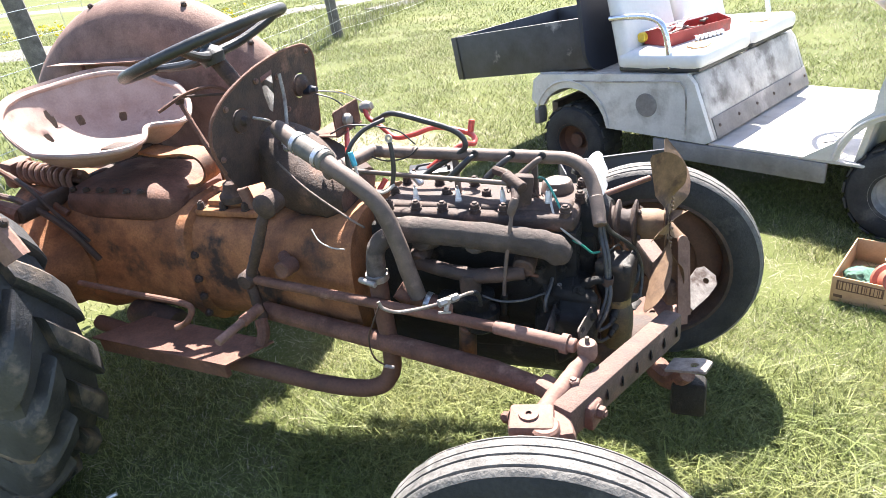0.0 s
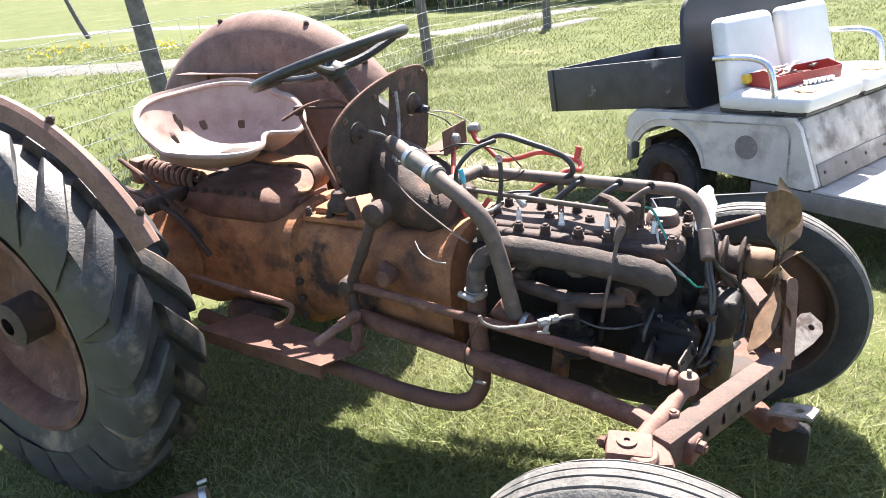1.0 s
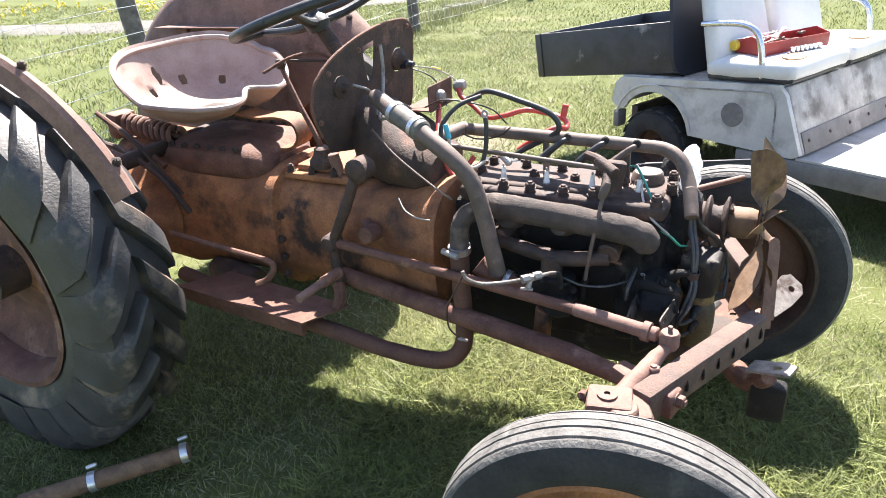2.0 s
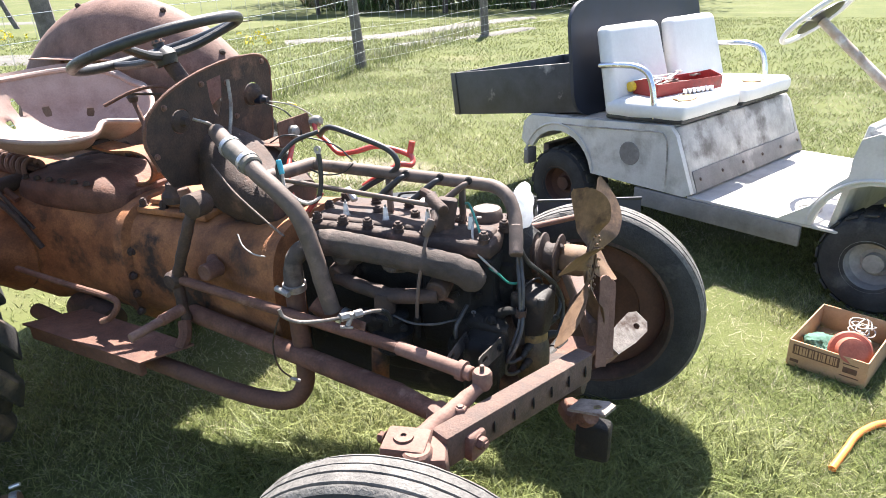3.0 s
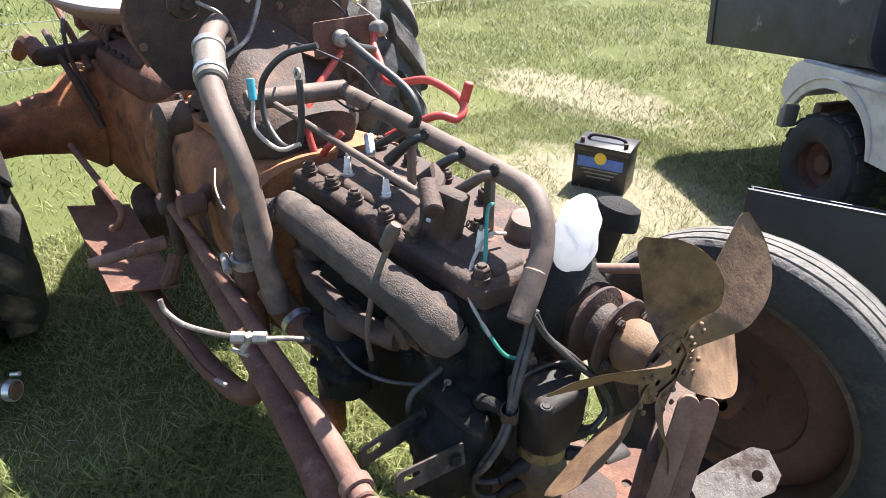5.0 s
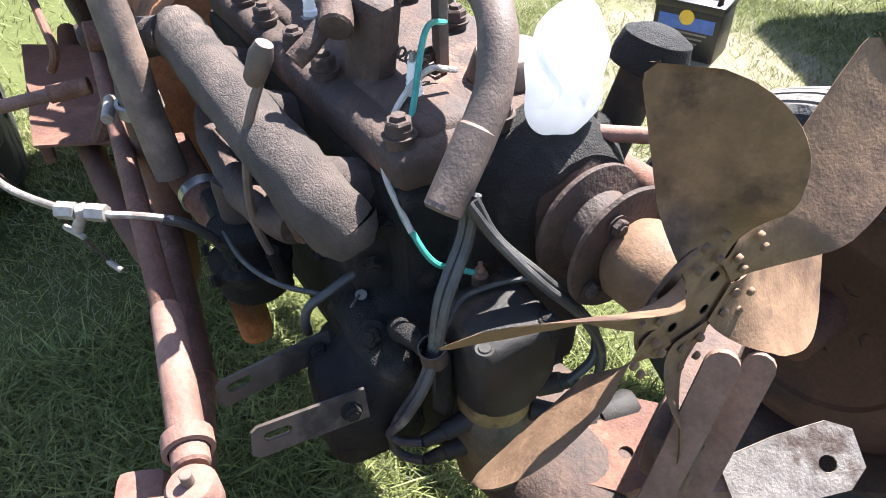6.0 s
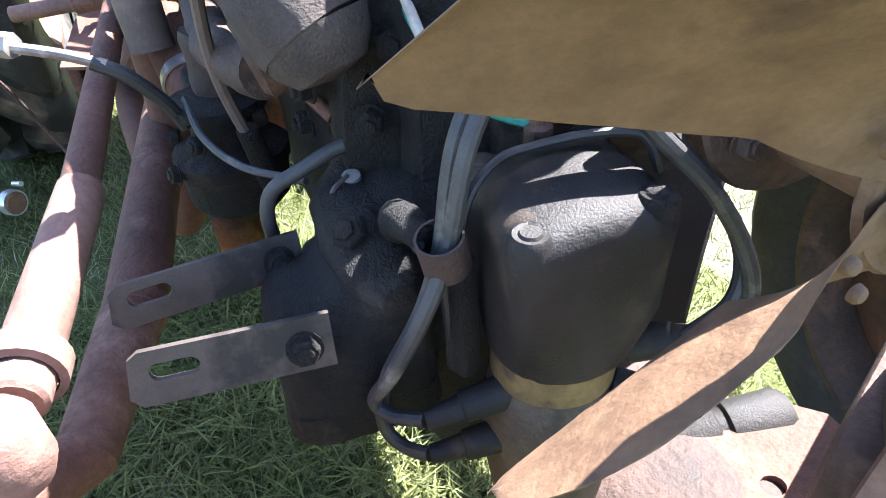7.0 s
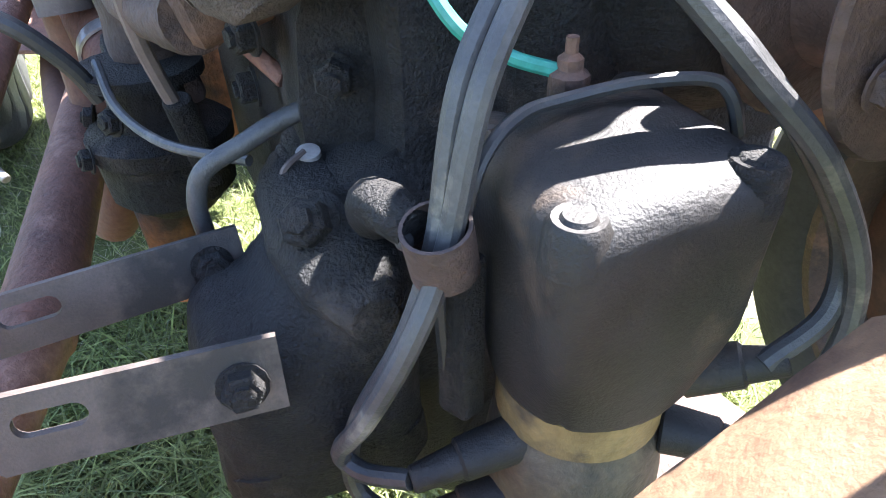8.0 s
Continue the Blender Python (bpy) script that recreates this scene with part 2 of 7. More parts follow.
def ground_material():
    m = material("meadow", (0.064, 0.079, 0.024), (0.098, 0.110, 0.040), (0.150, 0.138, 0.080), 0.9, 110, 0.95, 0.0, 0.9, patch_at=0.56, soft=0.2, gloss=0.1, grain=(0.3, 1.55))
    t = m.node_tree
    b = t.nodes["Principled BSDF"]
    grass = b.inputs["Base Color"].links[0].from_socket
    worn = t.nodes.new("ShaderNodeVertexColor")
    worn.layer_name = "worn"
    n = t.nodes.new("ShaderNodeTexNoise")
    n.inputs["Scale"].default_value, n.inputs["Detail"].default_value, n.inputs["Roughness"].default_value = 7, 8, 0.7
    co = t.nodes.new("ShaderNodeTexCoord")
    t.links.new(co.outputs["Object"], n.inputs["Vector"])
    add = t.nodes.new("ShaderNodeMath")
    add.operation = "ADD"
    t.links.new(worn.outputs["Color"], add.inputs[0])
    t.links.new(n.outputs["Fac"], add.inputs[1])
    r = t.nodes.new("ShaderNodeValToRGB")
    r.color_ramp.elements[0].position, r.color_ramp.elements[1].position = 0.80, 1.20
    t.links.new(add.outputs[0], r.inputs["Fac"])
    x = t.nodes.new("ShaderNodeMixRGB")
    g = t.nodes.new("ShaderNodeValToRGB")
    g.color_ramp.elements[0].color, g.color_ramp.elements[1].color = (0.135, 0.122, 0.078, 1), (0.265, 0.238, 0.17, 1)
    n2 = t.nodes.new("ShaderNodeTexNoise")
    n2.inputs["Scale"].default_value, n2.inputs["Detail"].default_value = 60, 5
    t.links.new(co.outputs["Object"], n2.inputs["Vector"])
    t.links.new(n2.outputs["Fac"], g.inputs["Fac"])
    t.links.new(r.outputs["Color"], x.inputs["Fac"])
    t.links.new(grass, x.inputs["Color1"])
    t.links.new(g.outputs["Color"], x.inputs["Color2"])
    t.links.new(x.outputs["Color"], b.inputs["Base Color"])
    return m


MEADOW = ground_material()


# ---- mesh helpers ----
def smooth(bm, on=True):
    for f in bm.faces:
        f.smooth = on
    return bm


def part(name, bm, mat, parent=None, label="", flat=False, sharp=35):
    """Links a bmesh as one mesh object, under a thing or a part."""
    bmesh.ops.recalc_face_normals(bm, faces=bm.faces)
    if not flat:
        smooth(bm)
        for e in bm.edges:
            if len(e.link_faces) == 2 and e.calc_face_angle(0) > radians(sharp):
                e.smooth = False
    me = bpy.data.meshes.new(name)
    bm.to_mesh(me)
    bm.free()
    me.materials.append(mat)
    ob = new(name, me)
    ob.parent = parent
    if label:
        ob["label"] = label
    return ob


def thing(name, m, label, category, group=""):
    ob = new(name)
    ob.matrix_basis = m
    return tagged(ob, label, category, group)


def curve_points(points, steps=8):
    """A smooth way through the points."""
    p = [Vector(q) for q in points]
    if len(p) < 3:
        return p
    p = [2 * p[0] - p[1], *p, 2 * p[-1] - p[-2]]
    out = []
    for a, b, c, d in zip(p, p[1:], p[2:], p[3:]):
        for i in range(steps):
            t = i / steps
            out.append(0.5 * (2 * b + (c - a) * t + (2 * a - 5 * b + 4 * c - d) * t * t + (3 * b - a - 3 * c + d) * t ** 3))
    return out + [p[-2]]


def tube(points, r, seg=12, steps=8, bm=None, bent=True, close=True):
    """A pipe along the points; r: one radius, or one for the start and one for the end."""
    bm = bm or bmesh.new()
    way = curve_points(points, steps) if bent else [Vector(q) for q in points]
    r0, r1 = (r, r) if not isinstance(r, tuple) else r
    side, rings = None, []
    for i, c in enumerate(way):
        ahead = (way[min(i + 1, len(way) - 1)] - way[max(i - 1, 0)]).normalized()
        if side is None:
            side = ahead.orthogonal().normalized()
        side = (side - ahead * side.dot(ahead)).normalized()
        other = ahead.cross(side)
        q = r0 + (r1 - r0) * i / max(len(way) - 1, 1)
        rings.append([bm.verts.new(c + q * (math.cos(a) * side + math.sin(a) * other)) for a in (2 * math.pi * k / seg for k in range(seg))])
    for a, b in zip(rings, rings[1:]):
        for k in range(seg):
            bm.faces.new((a[k], a[(k + 1) % seg], b[(k + 1) % seg], b[k]))
    if close:
        bm.faces.new(rings[0][::-1])
        bm.faces.new(rings[-1])
    return bm


def lathe(profile, m=None, seg=32, bm=None, arc=1.0):
    """Turns a profile of (radius, height) round z."""
    bm = bm or bmesh.new()
    m = m or Matrix()
    n = seg if arc == 1.0 else seg + 1
    rings = []
    for r, z in profile:
        if r < 1e-6:
            rings.append([bm.verts.new(m @ Vector((0, 0, z)))])
        else:
            rings.append([bm.verts.new(m @ Vector((r * math.cos(2 * math.pi * arc * k / seg), r * math.sin(2 * math.pi * arc * k / seg), z))) for k in range(n)])
    for a, b in zip(rings, rings[1:]):
        for k in range(seg):
            j = (k + 1) % n
            if len(a) == 1 and len(b) > 1:
                bm.faces.new((a[0], b[j], b[k]))
            elif len(b) == 1 and len(a) > 1:
                bm.faces.new((a[k], a[j], b[0]))
            elif len(a) > 1:
                bm.faces.new((a[k], a[j], b[j], b[k]))
    return bm


def block(size, m=None, bevel=0.006, bm=None, segments=2):
    """A box with rounded edges."""
    own = bmesh.new()
    bmesh.ops.create_cube(own, size=1)
    for v in own.verts:
        v.co = Vector(v.co[i] * size[i] for i in range(3))
    if bevel:
        bmesh.ops.bevel(own, geom=own.edges[:], offset=min(bevel, min(size) * 0.45), segments=segments, affect="EDGES", profile=0.5)
    own.transform(m or Matrix())
    return merged(own, bm)


def merged(own, bm=None):
    if bm is None:
        return own
    at = {v: bm.verts.new(v.co) for v in own.verts}
    for f in own.faces:
        try:
            bm.faces.new([at[v] for v in f.verts])
        except ValueError:
            pass
    own.free()
    return bm


def plate(outline, thick, m=None, holes=(), bm=None, bevel=0.0):
    """A flat plate in the xy plane, cut out along the outline, with holes."""
    own = bmesh.new()
    edges = []
    for loop in (outline, *holes):
        vs = [own.verts.new((x, y, 0)) for x, y in loop]
        edges += [own.edges.new((vs[i], vs[(i + 1) % len(vs)])) for i in range(len(vs))]
    bmesh.ops.triangle_fill(own, edges=edges, use_beauty=True)
    got = bmesh.ops.extrude_face_region(own, geom=own.faces[:])
    for v in got["geom"]:
        if isinstance(v, bmesh.types.BMVert):
            v.co.z += thick
    if bevel:
        rim = [e for e in own.edges if len(e.link_faces) == 2 and e.calc_face_angle(0) > 1.2]
        bmesh.ops.bevel(own, geom=rim, offset=bevel, segments=2, affect="EDGES", profile=0.5)
    own.transform(m or Matrix())
    return merged(own, bm)


def ring_points(r, n=14, cx=0.0, cy=0.0, sx=1.0, sy=1.0):
    return [(cx + r * sx * math.cos(2 * math.pi * k / n), cy + r * sy * math.sin(2 * math.pi * k / n)) for k in range(n)]


def rounded(w, h, r, n=5, cx=0.0, cy=0.0):
    out = []
    for sx, sy, a in ((1, 1, 0), (-1, 1, 90), (-1, -1, 180), (1, -1, 270)):
        for k in range(n + 1):
            b = radians(a + 90 * k / n)
            out.append((cx + sx * (w / 2 - r) + r * math.cos(b), cy + sy * (h / 2 - r) + r * math.sin(b)))
    return out


def along(a, b, roll=(0, 0, 1)):
    """A frame at a whose z axis points to b."""
    a, b = Vector(a), Vector(b)
    z = (b - a).normalized()
    u = Vector(roll)
    if abs(u.dot(z)) > 0.98:
        u = Vector((1, 0, 0))
    x = u.cross(z).normalized()
    y = z.cross(x)
    return Matrix(((x.x, y.x, z.x, a.x), (x.y, y.y, z.y, a.y), (x.z, y.z, z.z, a.z), (0, 0, 0, 1)))


def rod(a, b, r, bm=None, seg=14, r2=None):
    """A straight round bar with softened ends."""
    n = (Vector(b) - Vector(a)).length
    r2 = r if r2 is None else r2
    c = min(r, r2) * 0.15
    return lathe([(0, 0), (r - c, 0), (r, c), (r2, n - c), (r2 - c, n), (0, n)], along(a, b), seg, bm)


def hex_nut(at, axis=(0, 0, 1), r=0.011, h=0.012, bm=None):
    """A hexagon nut with a stud end on it."""
    at = Vector(at)
    m = along(at, at + Vector(axis))
    bm = lathe([(r * 1.25, 0), (r * 1.25, h * 0.16), (0, h * 0.16)], m, 14, bm)
    bm = lathe([(r, h * 0.12), (r, h * 0.88), (r * 0.86, h), (r * 0.6, h), (r * 0.55, h * 1.25), (0, h * 1.3)], m, 6, bm)
    return bm


def rumple(bm, amount, scale, seed=0.0):
    """Small unevenness of a casting or cloth."""
    bm.normal_update()
    for v in bm.verts:
        v.co += v.normal * amount * noise.noise(v.co * scale + Vector((seed, seed, seed)))
    return bm


def hull_sections(sections, n=28, bm=None, power=3.0, low=None):
    """A cast body through rounded cross-sections across x: (x, centre y, centre z, half width, half height)."""
    bm = bm or bmesh.new()
    rings = []
    for x, cy, cz, hw, hh in sections:
        ring = []
        for k in range(n):
            a = 2 * math.pi * k / n
            c, s = math.cos(a), math.sin(a)
            e = low if low and s < 0 else power
            q = (abs(c) ** e + abs(s) ** e) ** (-1 / e)
            ring.append(bm.verts.new((x, cy + hw * q * c, cz + hh * q * s)))
        rings.append(ring)
    for a, b in zip(rings, rings[1:]):
        for k in range(n):
            bm.faces.new((a[k], a[(k + 1) % n], b[(k + 1) % n], b[k]))
    bm.faces.new(rings[0][::-1])
    bm.faces.new(rings[-1])
    return bm


def nuts(name, places, r, h, mat, parent):
    """Separate alike nuts on one mesh; places: (point, axis)."""
    me = None
    for at, axis in places:
        m = along(Vector(at), Vector(at) + Vector(axis))
        if me is None:
            ob = part(name, hex_nut((0, 0, 0), (0, 0, 1), r, h), mat, parent)
            me = ob.data
        else:
            ob = new(name, me)
            ob.parent = parent
        ob.matrix_basis = m


# ---- ground ----
def ground_height(x, y):
    """The lawn: nearly level, a slight rise under the far front wheel, a hollow under the near one."""
    z = 0.036 * math.exp(-((x - 0.0) ** 2 + (y - 0.56) ** 2) / 0.06) - 0.026 * math.exp(-((x + 0.08) ** 2 + (y + 0.68) ** 2) / 0.10)
    d = math.hypot(x, y)
    z += 0.012 * noise.noise(Vector((x * 0.9, y * 0.9, 3.0))) + min(d / 25, 1.0) * 0.25 * noise.noise(Vector((x * 0.06, y * 0.06, 7.0)))
    return z + 0.03 * min(max(0.0, d - 40.0), 260.0)


def build_ground():
    n = 220
    def spread(k):
        u = 2 * k / n - 1
        return math.copysign(abs(u) ** 1.0 * 3.0 + (math.exp(abs(u) * 6.6) - 1) * 0.55, u)
    xs = [spread(k) - 0.5 for k in range(n + 1)]
    ys = [spread(k) + 0.8 for k in range(n + 1)]
    verts = [(x, y, ground_height(x, y)) for y in ys for x in xs]
    faces = [(j * (n + 1) + i, j * (n + 1) + i + 1, (j + 1) * (n + 1) + i + 1, (j + 1) * (n + 1) + i) for j in range(n) for i in range(n)]
    me = bpy.data.meshes.new("ground")
    me.from_pydata(verts, [], faces)
    for p in me.polygons:
        p.use_smooth = True
    me.materials.append(MEADOW)
    worn = me.color_attributes.new("worn", "FLOAT_COLOR", "POINT")
    for i, (x, y, z) in enumerate(verts):
        k = bareness(x, y)
        worn.data[i].color = (k, k, k, 1)
    tagged(new("ground", me), "mown meadow with green grass and straw patches", "lawn", kind="structure")


build_ground()


# ---- tractor ----
YC = 0.05
tractor = thing("tractor", Matrix(), "stripped old farm tractor, bare and rusty, hood removed", "tractor")
TURN_LATHE = pose(0, 0, 0, 90, 0, 0)


def wheel_lathe(profile, m, seg=56):
    """Turns (radius, sideways) round the wheel's axle, which lies along y."""
    return lathe([(r, -s) for r, s in profile], m @ TURN_LATHE, seg)


def front_wheel(m, label, near):
    w = part("front_wheel", wheel_lathe([(0.02, -0.06), (0.038, -0.058), (0.04, 0.055), (0.02, 0.06)], m, 20), RUST, tractor, label)
    half = [(0.247, -0.052), (0.262, -0.058), (0.285, -0.060), (0.315, -0.056), (0.332, -0.048), (0.341, -0.040), (0.342, -0.0365), (0.337, -0.0345), (0.337, -0.033), (0.344, -0.031),
            (0.346, -0.020), (0.346, -0.0120), (0.340, -0.0105), (0.340, -0.009), (0.347, -0.0075)]
    rib = half + [(r, -q) for r, q in half[::-1]]
    bm = wheel_lathe(rib[:5], m)
    bm = merged(wheel_lathe(rib[-5:], m), bm)
    part("sidewall", bm, TYRE, w, "black weathered rubber sidewall")
    part("tread", rumple(wheel_lathe(rib[4:-4], m, 90), 0.0015, 60), TYRE_TREAD, w, "grey ribbed worn tread")
    rim = [(0.252, -0.05), (0.256, -0.056), (0.246, -0.058), (0.236, -0.045), (0.228, -0.02), (0.228, 0.02), (0.236, 0.045), (0.246, 0.058), (0.256, 0.056), (0.252, 0.05)]
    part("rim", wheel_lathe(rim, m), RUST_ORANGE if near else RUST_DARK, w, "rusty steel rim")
    s = -1 if near else 1
    disc = [(0.23, 0.012 * s), (0.205, 0.0), (0.19, -0.006 * s), (0.15, -0.004 * s), (0.145, 0.004 * s), (0.10, 0.016 * s), (0.06, 0.03 * s), (0.0, 0.032 * s)]
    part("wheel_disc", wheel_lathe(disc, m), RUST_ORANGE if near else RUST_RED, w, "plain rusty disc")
    nuts("wheel_nut", [(m @ Vector((0.075 * math.cos(a), 0.026 * s, 0.075 * math.sin(a))), m.to_3x3() @ Vector((0, s, 0))) for a in (2 * math.pi * k / 5 for k in range(5))], 0.012, 0.014, RUST_DARK, w)
    return w


front_wheel(pose(0.0, 0.531, 0.383, 0, 0, 2.6), "narrow ribbed front wheel with rusty disc", False)
front_wheel(pose(-0.082, -0.681, 0.32, 0, 0, 7.5), "narrow ribbed front wheel, dusty grey tread", True)


def rear_wheel(x, y, s):
    """s: +1 where the outer face looks to +y."""
    m = pose(x, y, 0.60) @ Matrix.Scale(0.95, 4)
    w = part("rear_wheel", wheel_lathe([(0.03, -0.10), (0.075, -0.09), (0.08, 0.05), (0.03, 0.06)], m, 24), RUST_DARK, tractor, "large rear wheel with worn bar tread tyre")
    prof = [(0.36, -0.105), (0.385, -0.118), (0.43, -0.132), (0.49, -0.138), (0.555, -0.134), (0.588, -0.115), (0.596, -0.06), (0.596, 0.0),
            (0.596, 0.06), (0.588, 0.115), (0.555, 0.134), (0.49, 0.138), (0.43, 0.132), (0.385, 0.118), (0.36, 0.105)]
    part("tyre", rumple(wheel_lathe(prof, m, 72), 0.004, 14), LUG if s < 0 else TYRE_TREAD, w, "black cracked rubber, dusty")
    prof = [(0.365, -0.105), (0.375, -0.12), (0.355, -0.122), (0.335, -0.1), (0.32, -0.05), (0.32, 0.05), (0.335, 0.1), (0.355, 0.122), (0.375, 0.12), (0.365, 0.105)]
    part("rim", wheel_lathe(prof, m), RUST, w, "rusty steel rim")
    prof = [(0.325, 0.03 * s), (0.27, 0.0), (0.24, -0.02 * s), (0.17, -0.03 * s), (0.13, -0.01 * s), (0.0, 0.0)]
    part("wheel_disc", wheel_lathe(prof, m), RUST, w, "rusty brown disc")
    # one bar: from the shoulder over the tread to the middle, slanting
    for side in (-1, 1):
        bm = bmesh.new()
        rows = []
        for i in range(10):
            f = (i - 2) / 7
            g = max(f, 0.0)
            yy = side * ((0.137 - 0.125 * f) if f >= 0 else 0.142)
            base = 0.565 + 0.035 * min(1.0, g * 2.6) ** 0.6 + min(f, 0) * 0.30
            top = base + 0.034 + 0.006 * min(1, g * 3)
            turn = 0.30 * g + 0.12 * min(f, 0)
            half = 0.058 - 0.012 * g
            row = []
            for r, h in ((base - 0.03, 1.25), (top - 0.006, 1.0), (top, 0.8), (top, -0.8), (top - 0.006, -1.0), (base - 0.03, -1.25)):
                a = turn + h * half / r
                row.append(bm.verts.new((r * math.cos(a), yy, r * math.sin(a))))
            rows.append(row)
        for a, b in zip(rows, rows[1:]):
            for k in range(5):
                bm.faces.new((a[k], a[k + 1], b[k + 1], b[k]))
        bm.faces.new(rows[0])
        bm.faces.new(rows[-1][::-1])
        rumple(bm, 0.004, 30, side)
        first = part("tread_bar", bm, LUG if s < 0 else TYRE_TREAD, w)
        first.matrix_basis = m @ pose(0, 0, 0, 0, (0 if side < 0 else 9.5), 0)
        for k in range(1, 19):
            ob = new("tread_bar", first.data)
            ob.parent = w
            ob.matrix_basis = m @ pose(0, 0, 0, 0, 360 * k / 19 + (0 if side < 0 else 9.5), 0)
    return w


rear_wheel(-1.94, -0.585, -1)
rear_wheel(-1.92, 0.685, 1)


def fender(y_in, y_out, a0, a1, label, big=1.0, back=1.0, cheek=True):
    """A pressed wheel cover: a flat inner cheek, a rounded shoulder and a lip over the tyre."""
    bm = bmesh.new()
    s = 1 if y_out > y_in else -1
    w = abs(y_out - y_in)
    prof = [(0.18, 0.0), (0.40, 0.0), (0.56, 0.002), (0.63, 0.012), (0.685, 0.035), (0.722, 0.07), (0.743, 0.11), (0.75, w * 0.9), (0.745, w), (0.722, w + 0.004), (0.72, w)]
    prof += [(0.740, w - 0.006), (0.737, 0.112), (0.716, 0.076), (0.680, 0.041), (0.626, 0.019), (0.56, 0.008), (0.18, 0.007)]
    if not cheek:
        prof = [(0.735, 0.0), (0.748, w * 0.3), (0.75, w * 0.7), (0.738, w), (0.690, w + 0.008), (0.688, w + 0.002), (0.730, w - 0.006), (0.743, w * 0.7), (0.741, w * 0.3), (0.728, 0.0)]
    n = 48
    rings = []
    for k in range(n + 1):
        a = radians(a0 + (a1 - a0) * k / n)
        rings.append([bm.verts.new((-1.84 + big * r * math.cos(a) * (1.0 if math.cos(a) > 0 else back), y_in + s * q, 0.63 + big * r * math.sin(a))) for r, q in prof])
    for a, b in zip(rings, rings[1:]):
        for k in range(len(prof)):
            j = (k + 1) % len(prof)
            bm.faces.new((a[k], a[j], b[j], b[k]))
    bm.faces.new(rings[0])
    bm.faces.new(rings[-1][::-1])
    ob = part("fender", rumple(bm, 0.003, 5), RUST_PINK, tractor, label)
    return ob


far_fender = fender(0.40, 0.555, 38, 200, "domed rusty sheet steel fender")
near_fender = fender(-0.592, -0.63, 27, 196, "domed rusty sheet steel fender with rolled lip", 0.885, 1.25, False)
nuts("fender_bolt", [((-1.84 + 0.735 * math.cos(radians(a)), 0.50, 0.63 + 0.735 * math.sin(radians(a))), (math.cos(radians(a)), -0.5, math.sin(radians(a)))) for a in (70, 104, 48)], 0.011, 0.012, RUST_DARK, far_fender)
bm = plate([(-2.15, 0.33), (-1.72, 0.33), (-1.68, 0.41), (-2.12, 0.41)], 0.004, pose(0, 0, 1.165), bm=None)
block((0.035, 0.02, 0.06), pose(-2.02, 0.36, 1.14), 0.004, bm)
part("fender_shelf", bm, RUST_PINK, far_fender, "bent flange with a latch")
nuts("fender_bolt", [((-1.84 + 0.663 * math.cos(radians(a)), -0.605, 0.63 + 0.663 * math.sin(radians(a))), (math.cos(radians(a)), 0, math.sin(radians(a)))) for a in (62, 100, 34)], 0.010, 0.012, RUST_DARK, near_fender)

# rear housing, transmission and bell housing
bm = hull_sections([(-2.05, YC, 0.64, 0.15, 0.16), (-1.98, YC, 0.64, 0.20, 0.22), (-1.70, YC, 0.63, 0.21, 0.22), (-1.62, YC, 0.63, 0.185, 0.20), (-1.34, YC, 0.61, 0.18, 0.19), (-1.30, YC, 0.61, 0.18, 0.20)], 36, power=3.4)
bmesh.ops.subdivide_edges(bm, edges=bm.edges[:], cuts=1, use_grid_fill=True)
rear_case = part("rear_housing", rumple(bm, 0.006, 9), RUST_ORANGE, tractor, "rust-orange cast rear housing, oil stained")
for s in (-1, 1):
    prof = [(0, 0), (0.16, 0), (0.165, 0.02), (0.15, 0.035), (0.10, 0.10), (0.075, 0.22), (0.07, 0.40), (0.10, 0.41), (0.105, 0.44), (0, 0.44)]
    part("axle_trumpet", lathe(prof, along((-1.83, YC + s * 0.19, 0.63), (-1.83, YC + s, 0.63)), 28), RUST_ORANGE, rear_case)
bm = hull_sections([(-1.72, YC, 0.80, 0.17, 0.055), (-1.70, YC, 0.815, 0.175, 0.06), (-1.42, YC, 0.81, 0.165, 0.06), (-1.36, YC, 0.80, 0.14, 0.05), (-1.33, YC, 0.79, 0.10, 0.03)], 30, power=4)
lift = part("lift_cover", rumple(bm, 0.005, 14), RUST, tractor, "rusty cast hydraulic lift cover")
nuts("cover_bolt", [((-1.69 + k * 0.055, y, 0.862), (0, 0, 1)) for k in range(6) for y in (-0.105, 0.205)], 0.010, 0.010, RUST_DARK, lift)
part("lift_shaft", rod((-1.76, -0.26, 0.84), (-1.76, 0.36, 0.84), 0.026), RUST_DARK, lift)
part("lift_arm", tube([(-1.76, -0.25, 0.84), (-1.86, -0.26, 0.865), (-2.02, -0.27, 0.80)], (0.028, 0.02), 10), RUST, lift, "rusty lift arm")
spring_pts = [(-1.95 + 0.24 * k / 120, -0.05 + 0.03 * math.cos(2 * math.pi * k / 13), 0.905 - 0.035 * k / 120 + 0.03 * math.sin(2 * math.pi * k / 13)) for k in range(121)]
part("control_spring", tube(spring_pts, 0.0085, 8, 1, bent=False), RUST_PINK, lift, "coiled rusty draft control spring")
part("spring_rod", rod((-2.02, -0.05, 0.915), (-1.70, -0.05, 0.87), 0.010), RUST_DARK, lift)
part("spring_yoke", rumple(block((0.05, 0.09, 0.09), pose(-1.98, -0.05, 0.90, 0, 8, 0), 0.012), 0.004, 30), RUST_PINK, lift)
part("lift_lever", tube([(-1.70, -0.145, 0.80), (-1.78, -0.15, 0.86), (-1.90, -0.15, 0.93), (-1.96, -0.15, 0.965)], (0.011, 0.008), 8), RUST, lift)
